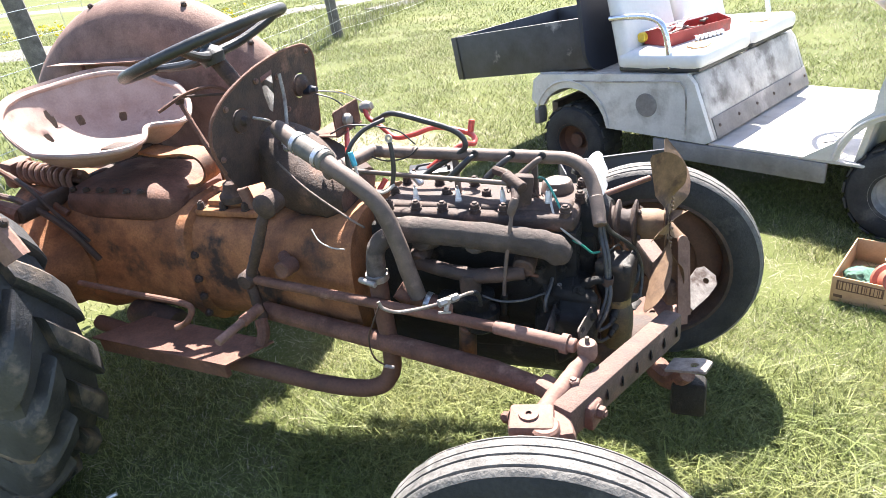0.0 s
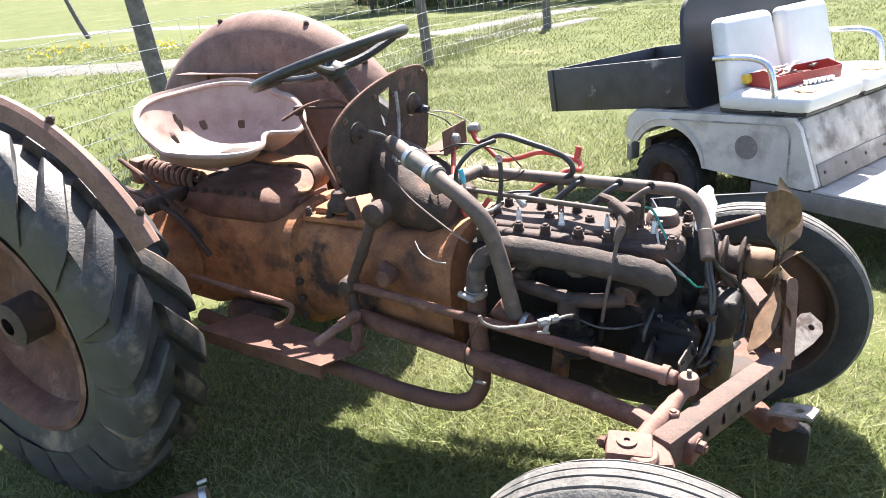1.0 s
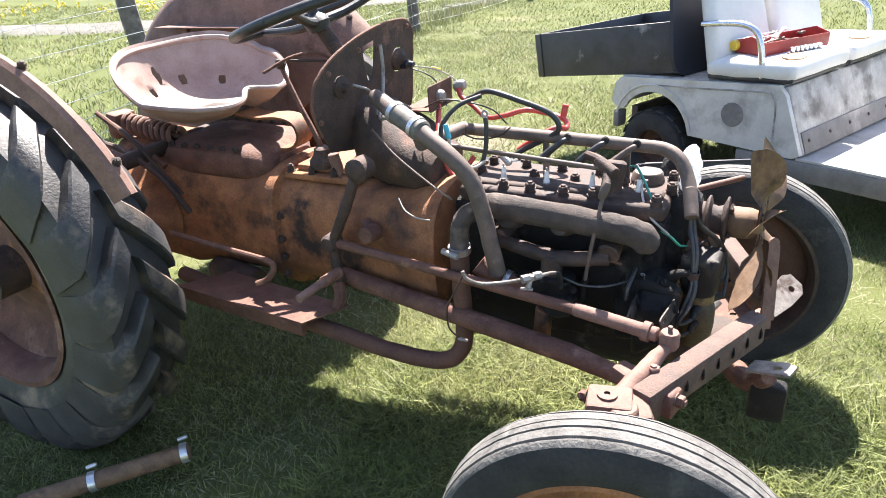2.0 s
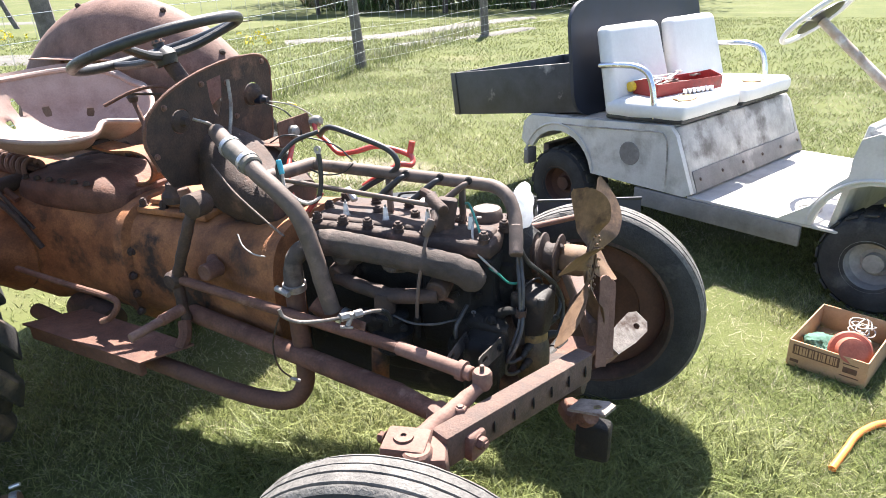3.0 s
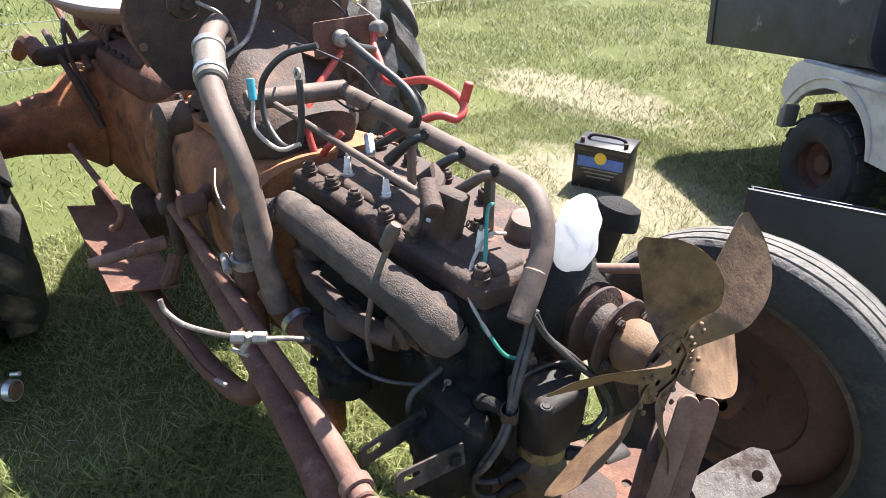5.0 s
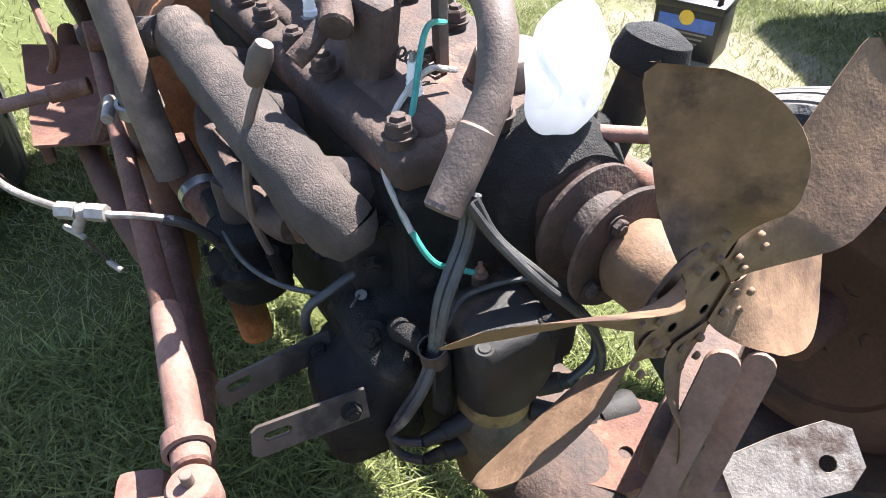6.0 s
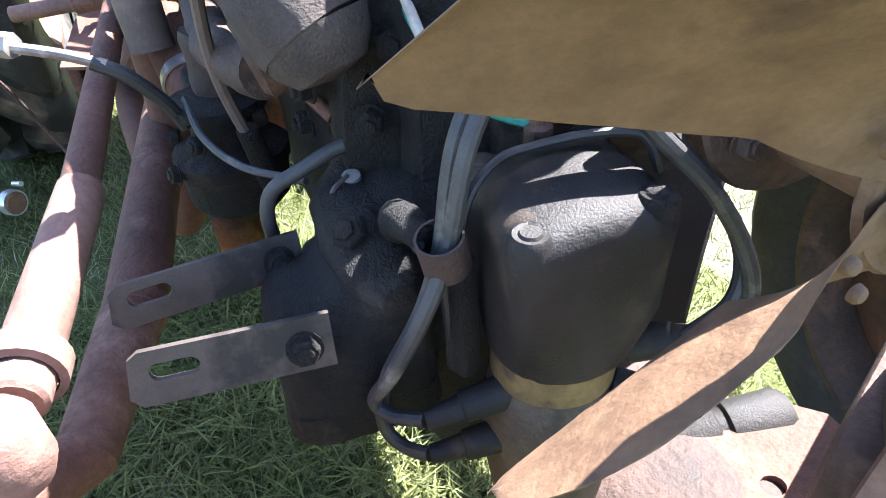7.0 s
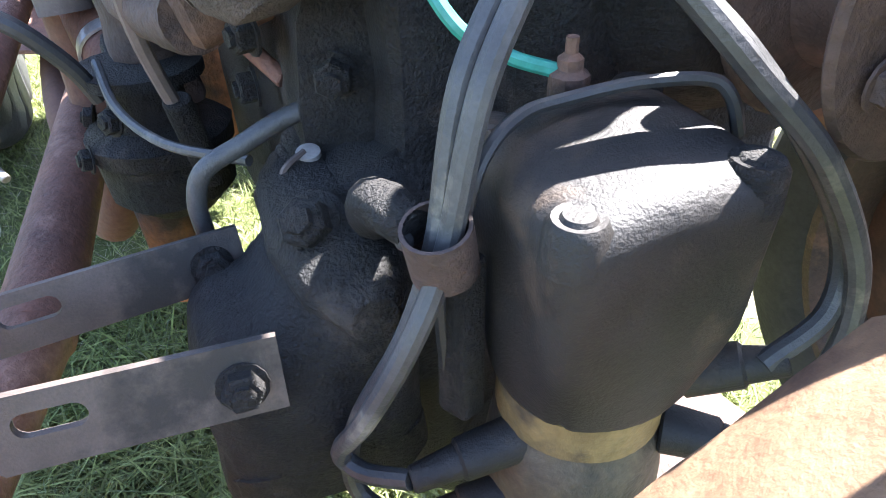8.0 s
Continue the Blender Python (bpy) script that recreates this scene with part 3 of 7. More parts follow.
part("brake_line", tube([(-1.62, -0.17, 0.72), (-1.70, -0.19, 0.83), (-1.80, -0.17, 0.90), (-1.92, -0.13, 0.925)], 0.006, 8), RUST_DARK, lift)
part("hydraulic_hose", tube([(-1.60, -0.175, 0.66), (-1.66, -0.20, 0.78), (-1.78, -0.21, 0.86), (-1.90, -0.20, 0.88)], 0.010, 8), RUST_DARK, lift)

bm = hull_sections([(-1.305, YC, 0.60, 0.205, 0.215), (-1.27, YC, 0.60, 0.205, 0.215), (-1.262, YC, 0.60, 0.18, 0.195), (-1.22, YC, 0.60, 0.178, 0.19), (-1.02, YC, 0.60, 0.182, 0.185), (-0.90, YC, 0.605, 0.20, 0.19),
                    (-0.78, YC, 0.60, 0.22, 0.205), (-0.735, YC, 0.60, 0.225, 0.21), (-0.70, YC, 0.60, 0.225, 0.21)], 40, power=3.4, low=2.5)
gearbox = part("gearbox", rumple(bm, 0.004, 12), RUST_ORANGE, tractor, "rust-orange cast gearbox and bell housing")
nuts("flange_bolt", [((-1.262, YC + 0.195 * math.cos(a), 0.60 + 0.195 * math.sin(a)), (1, 0, 0)) for a in (math.pi * k / 8 for k in range(9))] + [((-1.262, YC - 0.196, z), (1, 0, 0)) for z in (0.48, 0.54)], 0.011, 0.014, RUST_DARK, gearbox)
bm = block((0.27, 0.26, 0.022), pose(-1.125, YC, 0.79), 0.008)
block((0.20, 0.20, 0.02), pose(-1.13, YC, 0.81), 0.008, bm)
part("gearbox_cover", rumple(bm, 0.002, 20), RUST_ORANGE, gearbox, "flat rust-orange cover plate")
nuts("cover_bolt", [((x, y, 0.80), (0, 0, 1)) for x in (-1.24, -1.16, -1.08, -1.01) for y in (-0.065, 0.165)], 0.011, 0.02, RUST_DARK, gearbox)
part("filler_plug", rod((-1.07, -0.045, 0.79), (-1.085, -0.05, 0.865), 0.017), RUST_PINK, gearbox)
part("filler_plug", rod((-1.02, 0.0, 0.79), (-1.02, 0.0, 0.85), 0.02), RUST_DARK, gearbox)
bm = lathe([(0.045, 0), (0.044, 0.02), (0.03, 0.035), (0.026, 0.055), (0.014, 0.062), (0, 0.062)], pose(-1.14, -0.025, 0.815), 20)
lever = part("gear_lever", bm, RUST_DARK, tractor, "gear lever with round knob")
part("lever_rod", tube([(-1.14, -0.025, 0.86), (-1.165, -0.018, 0.91), (-1.225, 0.0, 1.0), (-1.281, 0.018, 1.095)], (0.009, 0.007), 10), RUST, lever)
part("knob", lathe([(0, -0.018), (0.012, -0.014), (0.017, 0), (0.013, 0.013), (0, 0.018)], pose(-1.285, 0.02, 1.108), 16), RUST_DARK, lever)

# steering box and column
bm = hull_sections([(-1.035, YC, 0.93, 0.05, 0.10), (-1.0, YC - 0.01, 0.92, 0.10, 0.12), (-0.90, YC - 0.01, 0.875, 0.14, 0.11), (-0.80, YC - 0.01, 0.84, 0.14, 0.075), (-0.75, YC - 0.02, 0.83, 0.10, 0.05)], 28, power=2.6)
bmesh.ops.subdivide_edges(bm, edges=bm.edges[:], cuts=1, use_grid_fill=True)
gear = part("steering_box", rumple(bm, 0.012, 13), RUST_DARK, tractor, "dark greasy steering gear casting")
part("steering_column", rod((-0.98, YC + 0.005, 0.98), (-1.122, 0.03, 1.21), 0.022), RUST_DARK, gear)
bm = tube([(-0.895, -0.20, 0.885), (-0.92, -0.215, 0.82), (-0.96, -0.215, 0.74), (-1.005, -0.205, 0.66), (-1.01, -0.205, 0.60), (-1.0, -0.21, 0.53)], 0.0155, 14)
lathe([(0, -0.03), (0.032, -0.03), (0.034, 0.02), (0.02, 0.03), (0, 0.03)], along((-0.89, -0.20, 0.885), (-0.89, -0.3, 0.885)), 18, bm)
part("pitman_arm", rumple(bm, 0.003, 40), RUST_DARK, gear, "dark forged drop arm")
bm = rod((-0.93, -0.14, 0.70), (-0.88, -0.19, 0.695), 0.017)
rod((-0.88, -0.17, 0.695), (-0.885, -0.225, 0.70), 0.024, bm)
part("pedal_shaft", bm, RUST, gear)

# steering wheel
SW = along((-1.134, 0.014, 1.261), (-1.134 - 0.296, 0.014 - 0.038, 1.261 + 1.0))
bm = tube([SW @ Vector((0.231 * math.cos(a), 0.231 * math.sin(a), 0)) for a in (2 * math.pi * k / 64 for k in range(65))], 0.0145, 12, 1, bent=False)
steer = part("steering_wheel", bm, RUBBER, tractor, "worn black steering wheel with three spokes")
part("wheel_hub", lathe([(0, -0.06), (0.03, -0.06), (0.038, -0.035), (0.03, -0.02), (0.016, -0.01), (0.014, 0.012), (0, 0.014)], SW, 20), RUBBER, steer)
for k in range(3):
    a = 2 * math.pi * k / 3 + 0.3
    d = Vector((math.cos(a), math.sin(a), 0))
    part("spoke", tube([SW @ (d * 0.02 + Vector((0, 0, -0.035))), SW @ (d * 0.10 + Vector((0, 0, -0.03))), SW @ (d * 0.19 + Vector((0, 0, -0.012))), SW @ (d * 0.23)], (0.014, 0.010), 10), RUBBER, steer)
part("hub_nut", hex_nut(SW @ Vector((0, 0, 0.0)), SW.to_3x3() @ Vector((0, 0, 1)), 0.016, 0.02), RUST_PINK, steer)
part("throttle_lever", tube([(-1.08, 0.02, 1.12), (-1.12, -0.02, 1.15), (-1.17, -0.07, 1.145), (-1.215, -0.14, 1.115)], 0.005, 8), RUST, steer, "bent rusty throttle lever")
part("throttle_lever", tube([(-1.08, 0.02, 1.12), (-1.13, -0.03, 1.13), (-1.19, -0.06, 1.135)], 0.004, 8), RUST_DARK, steer)


# dash panel: a pressed sheet with a rounded top and instrument holes
def dash_outline(d=0.0):
    pts = [(-0.150, 0.905), (-0.185, 0.96), (-0.215, 1.03), (-0.212, 1.08), (-0.19, 1.115), (-0.14, 1.15), (-0.05, 1.185), (0.06, 1.207), (0.16, 1.213), (0.215, 1.205), (0.245, 1.18), (0.252, 1.14), (0.25, 1.06),
           (0.248, 0.97), (0.23, 0.93), (0.12, 0.925), (0.06, 0.90), (-0.03, 0.88)]
    cx, cz = 0.03, 1.06
    return [(cx + (y - cx) * (1 - d), cz + (z - cz) * (1 - d)) for y, z in pts]


PANEL = Matrix(((0.08, 0.10, 1, -1.09), (1, 0, 0, 0), (0, 1, 0, 0), (0, 0, 0, 1)))
holes = [ring_points(0.034, 16, -0.10, 1.075), ring_points(0.036, 16, 0.17, 1.10), [(0.0, 1.165), (0.055, 1.175), (0.05, 1.10), (0.035, 1.06), (0.02, 1.07), (0.005, 1.12)], ring_points(0.012, 10, -0.02, 1.0)]
dash = part("dash_panel", plate(dash_outline(), 0.003, PANEL, holes), RUST_DARK, tractor, "bent rusty dash panel with empty gauge holes")
o = dash_outline()[1:15]
part("rolled_edge", rumple(tube([PANEL @ Vector((y, z, 0.0)) for y, z in o], 0.0045, 8, 4), 0.002, 40), RUST, dash)
part("gauge_back", lathe([(0, -0.004), (0.030, -0.004), (0.030, 0.008), (0.014, 0.012), (0.010, 0.026), (0, 0.026)], PANEL @ pose(-0.10, 1.075, 0.0), 22), RUST_DARK, dash, "black back of a gauge")
part("gauge_back", lathe([(0, -0.004), (0.032, -0.004), (0.032, 0.010), (0.018, 0.016), (0.010, 0.030), (0, 0.030)], PANEL @ pose(0.17, 1.10, 0.0), 22), RUST_DARK, dash, "black back of a gauge")
part("ignition_switch", lathe([(0, 0), (0.014, 0), (0.014, 0.024), (0.010, 0.028), (0.008, 0.042), (0, 0.042)], PANEL @ pose(0.175, 1.085, 0.012), 16), NAVY, dash, "dark blue ignition switch body")
nuts("panel_screw", [(PANEL @ Vector((y, z, 0.003)), (1, 0, 0)) for y, z in ((-0.15, 1.12), (-0.02, 1.16), (0.07, 1.15), (-0.19, 1.0), (0.215, 1.19), (0.1, 1.05))], 0.007, 0.007, RUST_PINK, dash)
part("gauge_line", tube([(-0.96, -0.085, 1.08), (-0.93, -0.05, 1.055), (-0.925, -0.03, 1.0), (-0.935, -0.04, 0.96)], 0.004, 8), BRIGHT, dash, "thin bare metal gauge line")
part("gauge_line", tube([(-0.95, 0.06, 1.16), (-0.94, 0.045, 1.09), (-0.925, 0.0, 1.01), (-0.90, -0.06, 0.985), (-0.84, -0.09, 1.0)], 0.005, 8), BRIGHT, dash, "bare metal tube along the panel")
bm = plate(rounded(0.15, 0.075, 0.008), 0.004, Matrix(((0, 0, 1, -0.83), (1, 0, 0, 0.17), (0, 1, 0, 1.0), (0, 0, 0, 1))))
bm = plate(rounded(0.15, 0.10, 0.006), 0.004, Matrix(((0, 1, 0, -0.87), (1, 0, 0, 0.17), (0, 0, 1, 0.965), (0, 0, 0, 1))), bm=bm)
solenoid = part("terminal_bracket", bm, RUST, dash, "brown sheet bracket for the starter switch")
part("starter_switch", lathe([(0, 0), (0.018, 0), (0.018, 0.012), (0.012, 0.02), (0, 0.022)], along((-0.826, 0.155, 1.0), (0, 0.155, 1.0)), 16), BRIGHT, solenoid)
part("cable_lug", lathe([(0, 0), (0.016, 0), (0.018, 0.02), (0.012, 0.035), (0, 0.036)], along((-0.81, 0.235, 1.01), (-0.72, 0.235, 1.03)), 10), BRIGHT, solenoid, "bright battery cable lug")


# seat
def seat_pan():
    bm = bmesh.new()
    rings, n = [], 110
    steps = [k / 26 for k in range(26)] + [1.0, 1.03]
    for f in steps:
        ring = []
        for k in range(n):
            a = 2 * math.pi * k / n
            c, s = math.cos(a), math.sin(a)
            rx = 0.27 if c < 0 else 0.23
            x, y = rx * c * f, 0.28 * s * f
            if c > 0:
                x *= 1 - 0.30 * math.exp(-(s / 0.22) ** 2)
            rise = (0.42 if c < 0 else 0.06) * f ** 4.5 * abs(c) ** 1.1 * 0.42 + (0.125 if s > 0 else 0.06) * f ** 5 * s * s - 0.03 * (1 - f * f)
            rise += 0.03 * f ** 2 * max(c, 0) * math.exp(-(s / 0.3) ** 2)
            z = 0.965 + rise - (0.008 if f > 1 else 0) - 0.03 * f * f * max(c, 0) * s * s
            ring.append(bm.verts.new((-1.62 + x, YC - 0.005 + y, z)))
        rings.append(ring)
    for a, b in zip(rings[1:], rings[2:]):
        for k in range(n):
            bm.faces.new((a[k], a[(k + 1) % n], b[(k + 1) % n], b[k]))
    bm.faces.new(rings[1])
    return bm, rings


bm, rings = seat_pan()
# holes punched through the pan
gone, holes_at = set(), [Vector(q) for q in ((-1.855, 0.04), (-1.826, 0.122), (-1.74, 0.222), (-1.82, -0.02))]
for q in holes_at:
    gone |= {f for f in bm.faces if (f.calc_center_median().xy - q).length < 0.0125}
bmesh.ops.delete(bm, geom=list(gone), context="FACES")
for v in bm.verts:
    for q in holes_at:
        d = v.co.xy - q
        if v.is_boundary and d.length < 0.024:
            v.co.x, v.co.y = q + d.normalized() * 0.0138
bmesh.ops.remove_doubles(bm, verts=bm.verts[:], dist=0.001)
skin = bmesh.ops.extrude_face_region(bm, geom=bm.faces[:])
bmesh.ops.translate(bm, vec=(0, 0, -0.003), verts=[v for v in skin["geom"] if isinstance(v, bmesh.types.BMVert)])
seat = part("seat", bm, SEAT_STEEL, tractor, "pressed steel pan seat, rusty, with round holes", sharp=60)
bm, rings = seat_pan()
edge = [v.co.copy() for v in rings[-2]]
bm.free()
part("seat_rim", tube(edge + edge[:1], 0.009, 8, 1, bent=False), SEAT_STEEL, seat, "rolled seat rim")
bm = bmesh.new()
strip = [(-1.50, 0.945), (-1.42, 0.935), (-1.33, 0.94), (-1.275, 0.925), (-1.26, 0.885), (-1.285, 0.85), (-1.34, 0.835), (-1.45, 0.845), (-1.60, 0.86)]
way = curve_points([(x, 0, z) for x, z in strip], 8)
rows = []
for i, p in enumerate(way):
    ah = (way[min(i + 1, len(way) - 1)] - way[max(i - 1, 0)]).normalized()
    nn = Vector((-ah.z, 0, ah.x)) * 0.004
    rows.append([bm.verts.new(p + Vector((0, YC + s, 0)) + k * nn) for s, k in ((-0.04, 1), (0.04, 1), (0.04, -1), (-0.04, -1))])
for a, b in zip(rows, rows[1:]):
    for k in range(4):
        bm.faces.new((a[k], a[(k + 1) % 4], b[(k + 1) % 4], b[k]))
bm.faces.new(rows[0])
bm.faces.new(rows[-1])
part("seat_spring", bm, RUST_ORANGE, seat, "curved flat leaf seat spring")
part("seat_bracket", rumple(block((0.16, 0.07, 0.03), pose(-1.58, YC, 0.945), 0.006), 0.002, 30), RUST_DARK, seat)

# foot plate with rods
STEP_Z = 0.47
bm = plate([(-1.56, -0.33), (-1.03, -0.37), (-0.96, -0.24), (-1.46, -0.19)], 0.006, pose(0, 0, STEP_Z))
block((0.50, 0.02, 0.05), pose(-1.29, -0.335, STEP_Z - 0.022, 0, 0, -4.3), 0.004, bm)
foot = part("foot_plate", rumple(bm, 0.002, 12), RUST, tractor, "rusty foot plate with bare worn patch")
part("brake_rod", tube([(-1.60, -0.27, 0.63), (-1.40, -0.27, 0.61), (-1.22, -0.27, 0.595), (-1.19, -0.272, 0.575), (-1.21, -0.285, 0.54), (-1.25, -0.29, 0.52)], 0.009, 10), RUST, foot, "bent rusty rod")
part("pedal_stub", rod((-0.975, -0.25, 0.585), (-1.0, -0.40, 0.575), 0.012), RUST_PINK, foot, "pedal stub with bare metal end")
part("pedal_stub_sleeve", rod((-0.972, -0.24, 0.586), (-0.985, -0.31, 0.581), 0.016), RUST, foot)
part("foot_bracket", tube([(-1.0, -0.22, 0.53), (-0.985, -0.24, 0.50), (-0.99, -0.26, 0.47)], 0.018, 10), RUST, foot)

# engine block, head and pan
bm = block((0.56, 0.25, 0.36), pose(-0.40, 0.05, 0.60), 0.012, segments=2)
bmesh.ops.subdivide_edges(bm, edges=bm.edges[:], cuts=3, use_grid_fill=True)
engine = part("engine_block", rumple(bm, 0.008, 12), GREASE, tractor, "black greasy cast engine block")
bm = hull_sections([(-0.70, 0.05, 0.42, 0.10, 0.09), (-0.66, 0.05, 0.41, 0.125, 0.11), (-0.16, 0.05, 0.41, 0.125, 0.10), (-0.12, 0.05, 0.42, 0.10, 0.08)], 28, power=2.2)
part("oil_pan", rumple(bm, 0.004, 12), GREASE, engine, "black oil pan")
bm = block((0.54, 0.235, 0.045), pose(-0.395, 0.045, 0.795), 0.014, segments=3)
block((0.50, 0.07, 0.03), pose(-0.39, -0.005, 0.812), 0.014, bm, 3)
bmesh.ops.subdivide_edges(bm, edges=[e for e in bm.edges if e.calc_length() > 0.08], cuts=4, use_grid_fill=True)
head = part("cylinder_head", rumple(bm, 0.005, 22), RUST_DARK, engine, "rusty flat cylinder head")
head_nuts = [(x, -0.055) for x in (-0.62, -0.541, -0.467, -0.379, -0.303, -0.150)] + [(x, 0.035) for x in (-0.64, -0.487, -0.375, -0.255, -0.13)] + [(x, 0.12) for x in (-0.64, -0.54, -0.436, -0.33, -0.22, -0.14)]
first = part("head_nut", lathe([(0.0125, 0), (0.0125, 0.02), (0.010, 0.022)], Matrix(), 16, hex_nut((0, 0, 0.012), (0, 0, 1), 0.0125, 0.016)), RUST_DARK, head)
first.matrix_basis = pose(-0.15, -0.055, 0.812)
for k, (x, y) in enumerate(head_nuts):
    if (x, y) == (-0.150, -0.055):
        continue
    ob = new("head_nut", first.data)
    ob.parent = head
    ob.matrix_basis = pose(x, y, 0.812, 0, 0, 23 * k)


def spark_plug(x, y, z):
    body = part("spark_plug", lathe([(0, 0), (0.012, 0), (0.012, 0.006), (0.009, 0.008)], pose(x, y, z), 20, lathe([(0.013, 0.006), (0.013, 0.018), (0.009, 0.02), (0, 0.02)], pose(x, y, z), 6)), BRIGHT, head, "spark plug with white porcelain")
    prof = [(0.008, 0.018), (0.0085, 0.026), (0.0068, 0.028), (0.0075, 0.031), (0.0065, 0.034), (0.0072, 0.037), (0.006, 0.040), (0.005, 0.052), (0, 0.052)]
    part("insulator", lathe(prof, pose(x, y, z), 16), PORCELAIN, body)
    part("terminal", lathe([(0.003, 0.05), (0.003, 0.058), (0.002, 0.06), (0, 0.06)], pose(x, y, z), 10), BRIGHT, body)


for x in (-0.201, -0.317, -0.438, -0.558):
    spark_plug(x, -0.01, 0.808)
bm = lathe([(0, 0), (0.04, 0), (0.043, 0.008), (0.038, 0.028), (0.034, 0.033), (0, 0.034)], pose(-0.20, 0.10, 0.812), 28)
part("thermostat_neck", rumple(bm, 0.002, 40), IRON, head, "round cast water neck")

# manifolds
bm = tube([(-0.555, -0.135, 0.795), (-0.53, -0.14, 0.80), (-0.42, -0.14, 0.797), (-0.30, -0.137, 0.788), (-0.21, -0.132, 0.778), (-0.17, -0.125, 0.765), (-0.155, -0.115, 0.745)], 0.034, 18, 6)
for v in bm.verts:
    v.co.y = -0.135 + (v.co.y + 0.135) * 0.92
lathe([(0.0335, -0.004), (0.031, 0.010), (0.021, 0.020), (0, 0.024)], along((-0.155, -0.115, 0.745), (-0.143, -0.107, 0.72)), 18, bm)
manifold = part("exhaust_manifold", rumple(bm, 0.0035, 45), MANIFOLD, engine, "scaly grey-brown exhaust manifold")
for x in (-0.50, -0.36, -0.20):
    part("exhaust_port", rod((x, -0.14, 0.775), (x, -0.07, 0.745), 0.030), MANIFOLD, manifold)
bm = tube([(-0.52, -0.135, 0.705), (-0.46, -0.15, 0.70), (-0.37, -0.155, 0.69), (-0.29, -0.15, 0.695), (-0.24, -0.135, 0.70)], 0.019, 16, 6)
for x, q in ((-0.52, 0.036), (-0.24, 0.036)):
    rod((x, -0.145, 0.71), (x, -0.075, 0.73), 0.028, bm)
tube([(-0.375, -0.15, 0.69), (-0.375, -0.155, 0.66), (-0.38, -0.155, 0.625)], (0.03, 0.026), 14, 6, bm)
block((0.085, 0.05, 0.02), pose(-0.38, -0.155, 0.625), 0.006, bm)
part("intake_manifold", rumple(bm, 0.004, 40), RUST_DARK, manifold, "cast intake manifold")
bm = tube([(-0.555, -0.155, 0.80), (-0.585, -0.185, 0.79), (-0.602, -0.20, 0.76), (-0.606, -0.205, 0.70)], 0.0245, 16)
elbow = part("exhaust_elbow", rumple(bm, 0.003, 40), MANIFOLD, manifold)
part("clamp", lathe([(0.0245, -0.010), (0.030, -0.009), (0.030, 0.009), (0.0245, 0.010)], pose(-0.606, -0.205, 0.698, 5, 3, 0), 24), BRIGHT, elbow, "bright muffler clamp")
part("clamp_bolt", rod((-0.64, -0.235, 0.70), (-0.59, -0.25, 0.697), 0.008), BRIGHT, elbow)
bm = tube([(-0.606, -0.206, 0.69), (-0.605, -0.21, 0.58), (-0.60, -0.215, 0.47), (-0.605, -0.225, 0.41), (-0.635, -0.24, 0.372), (-0.70, -0.255, 0.362), (-0.82, -0.27, 0.375), (-1.0, -0.28, 0.405), (-1.3, -0.27, 0.43), (-1.65, -0.22, 0.45)], 0.0245, 14)
part("exhaust_pipe", rumple(bm, 0.0015, 30), RUST_RED, elbow, "long bent rusty exhaust pipe")
bm = lathe([(0, 0), (0.045, 0.01), (0.05, 0.03), (0.05, 0.20), (0.045, 0.22), (0, 0.23)], along((-1.62, -0.10, 0.42), (-1.30, -0.16, 0.41)), 20)
part("muffler", bm, RUST_DARK, elbow)

# carburettor
bm = lathe([(0, 0), (0.030, 0.004), (0.044, 0.018), (0.047, 0.05), (0.05, 0.052), (0.05, 0.064), (0.03, 0.07), (0.026, 0.10), (0.04, 0.102), (0.04, 0.11), (0, 0.11)], pose(-0.352, -0.165, 0.535), 24)
block((0.12, 0.045, 0.05), pose(-0.40, -0.165, 0.615), 0.01, bm)
carb = part("carburettor", rumple(bm, 0.002, 50), GREASE, engine, "black greasy carburettor")
nuts("carb_screw", [((-0.335, -0.212, 0.592), (0.2, -1, 0.2)), ((-0.385, -0.205, 0.60), (-0.2, -1, 0.2)), ((-0.31, -0.19, 0.625), (0.6, -1, 0.3))], 0.008, 0.007, GREASE, carb)
part("sediment_tube", rod((-0.40, -0.175, 0.42), (-0.385, -0.18, 0.555), 0.023), RUST_ORANGE, carb, "rusty orange air pipe")
part("hose_clamp", lathe([(0.028, -0.007), (0.0305, -0.007), (0.0305, 0.007), (0.028, 0.007)], along((-0.488, -0.178, 0.61), (-0.45, -0.178, 0.60)), 24), ZINC, carb, "bright worm-drive clamp")
part("air_hose", tube([(-0.56, -0.19, 0.655), (-0.52, -0.185, 0.625), (-0.48, -0.178, 0.608), (-0.42, -0.17, 0.60)], 0.027, 14), RUST, carb)
part("choke_rod", tube([(-0.258, -0.125, 0.87), (-0.265, -0.155, 0.80), (-0.28, -0.165, 0.70), (-0.296, -0.145, 0.60)], 0.0048, 8), IRON, carb, "thin throttle rod")
part("rod_boot", lathe([(0.006, 0), (0.010, 0.006), (0.0115, 0.03), (0.008, 0.042), (0, 0.043)], along((-0.262, -0.14, 0.85), (-0.248, -0.12, 0.90)), 12), IRON, carb)
part("rod_end", rod((-0.290, -0.152, 0.64), (-0.30, -0.142, 0.575), 0.009), GREASE, carb)

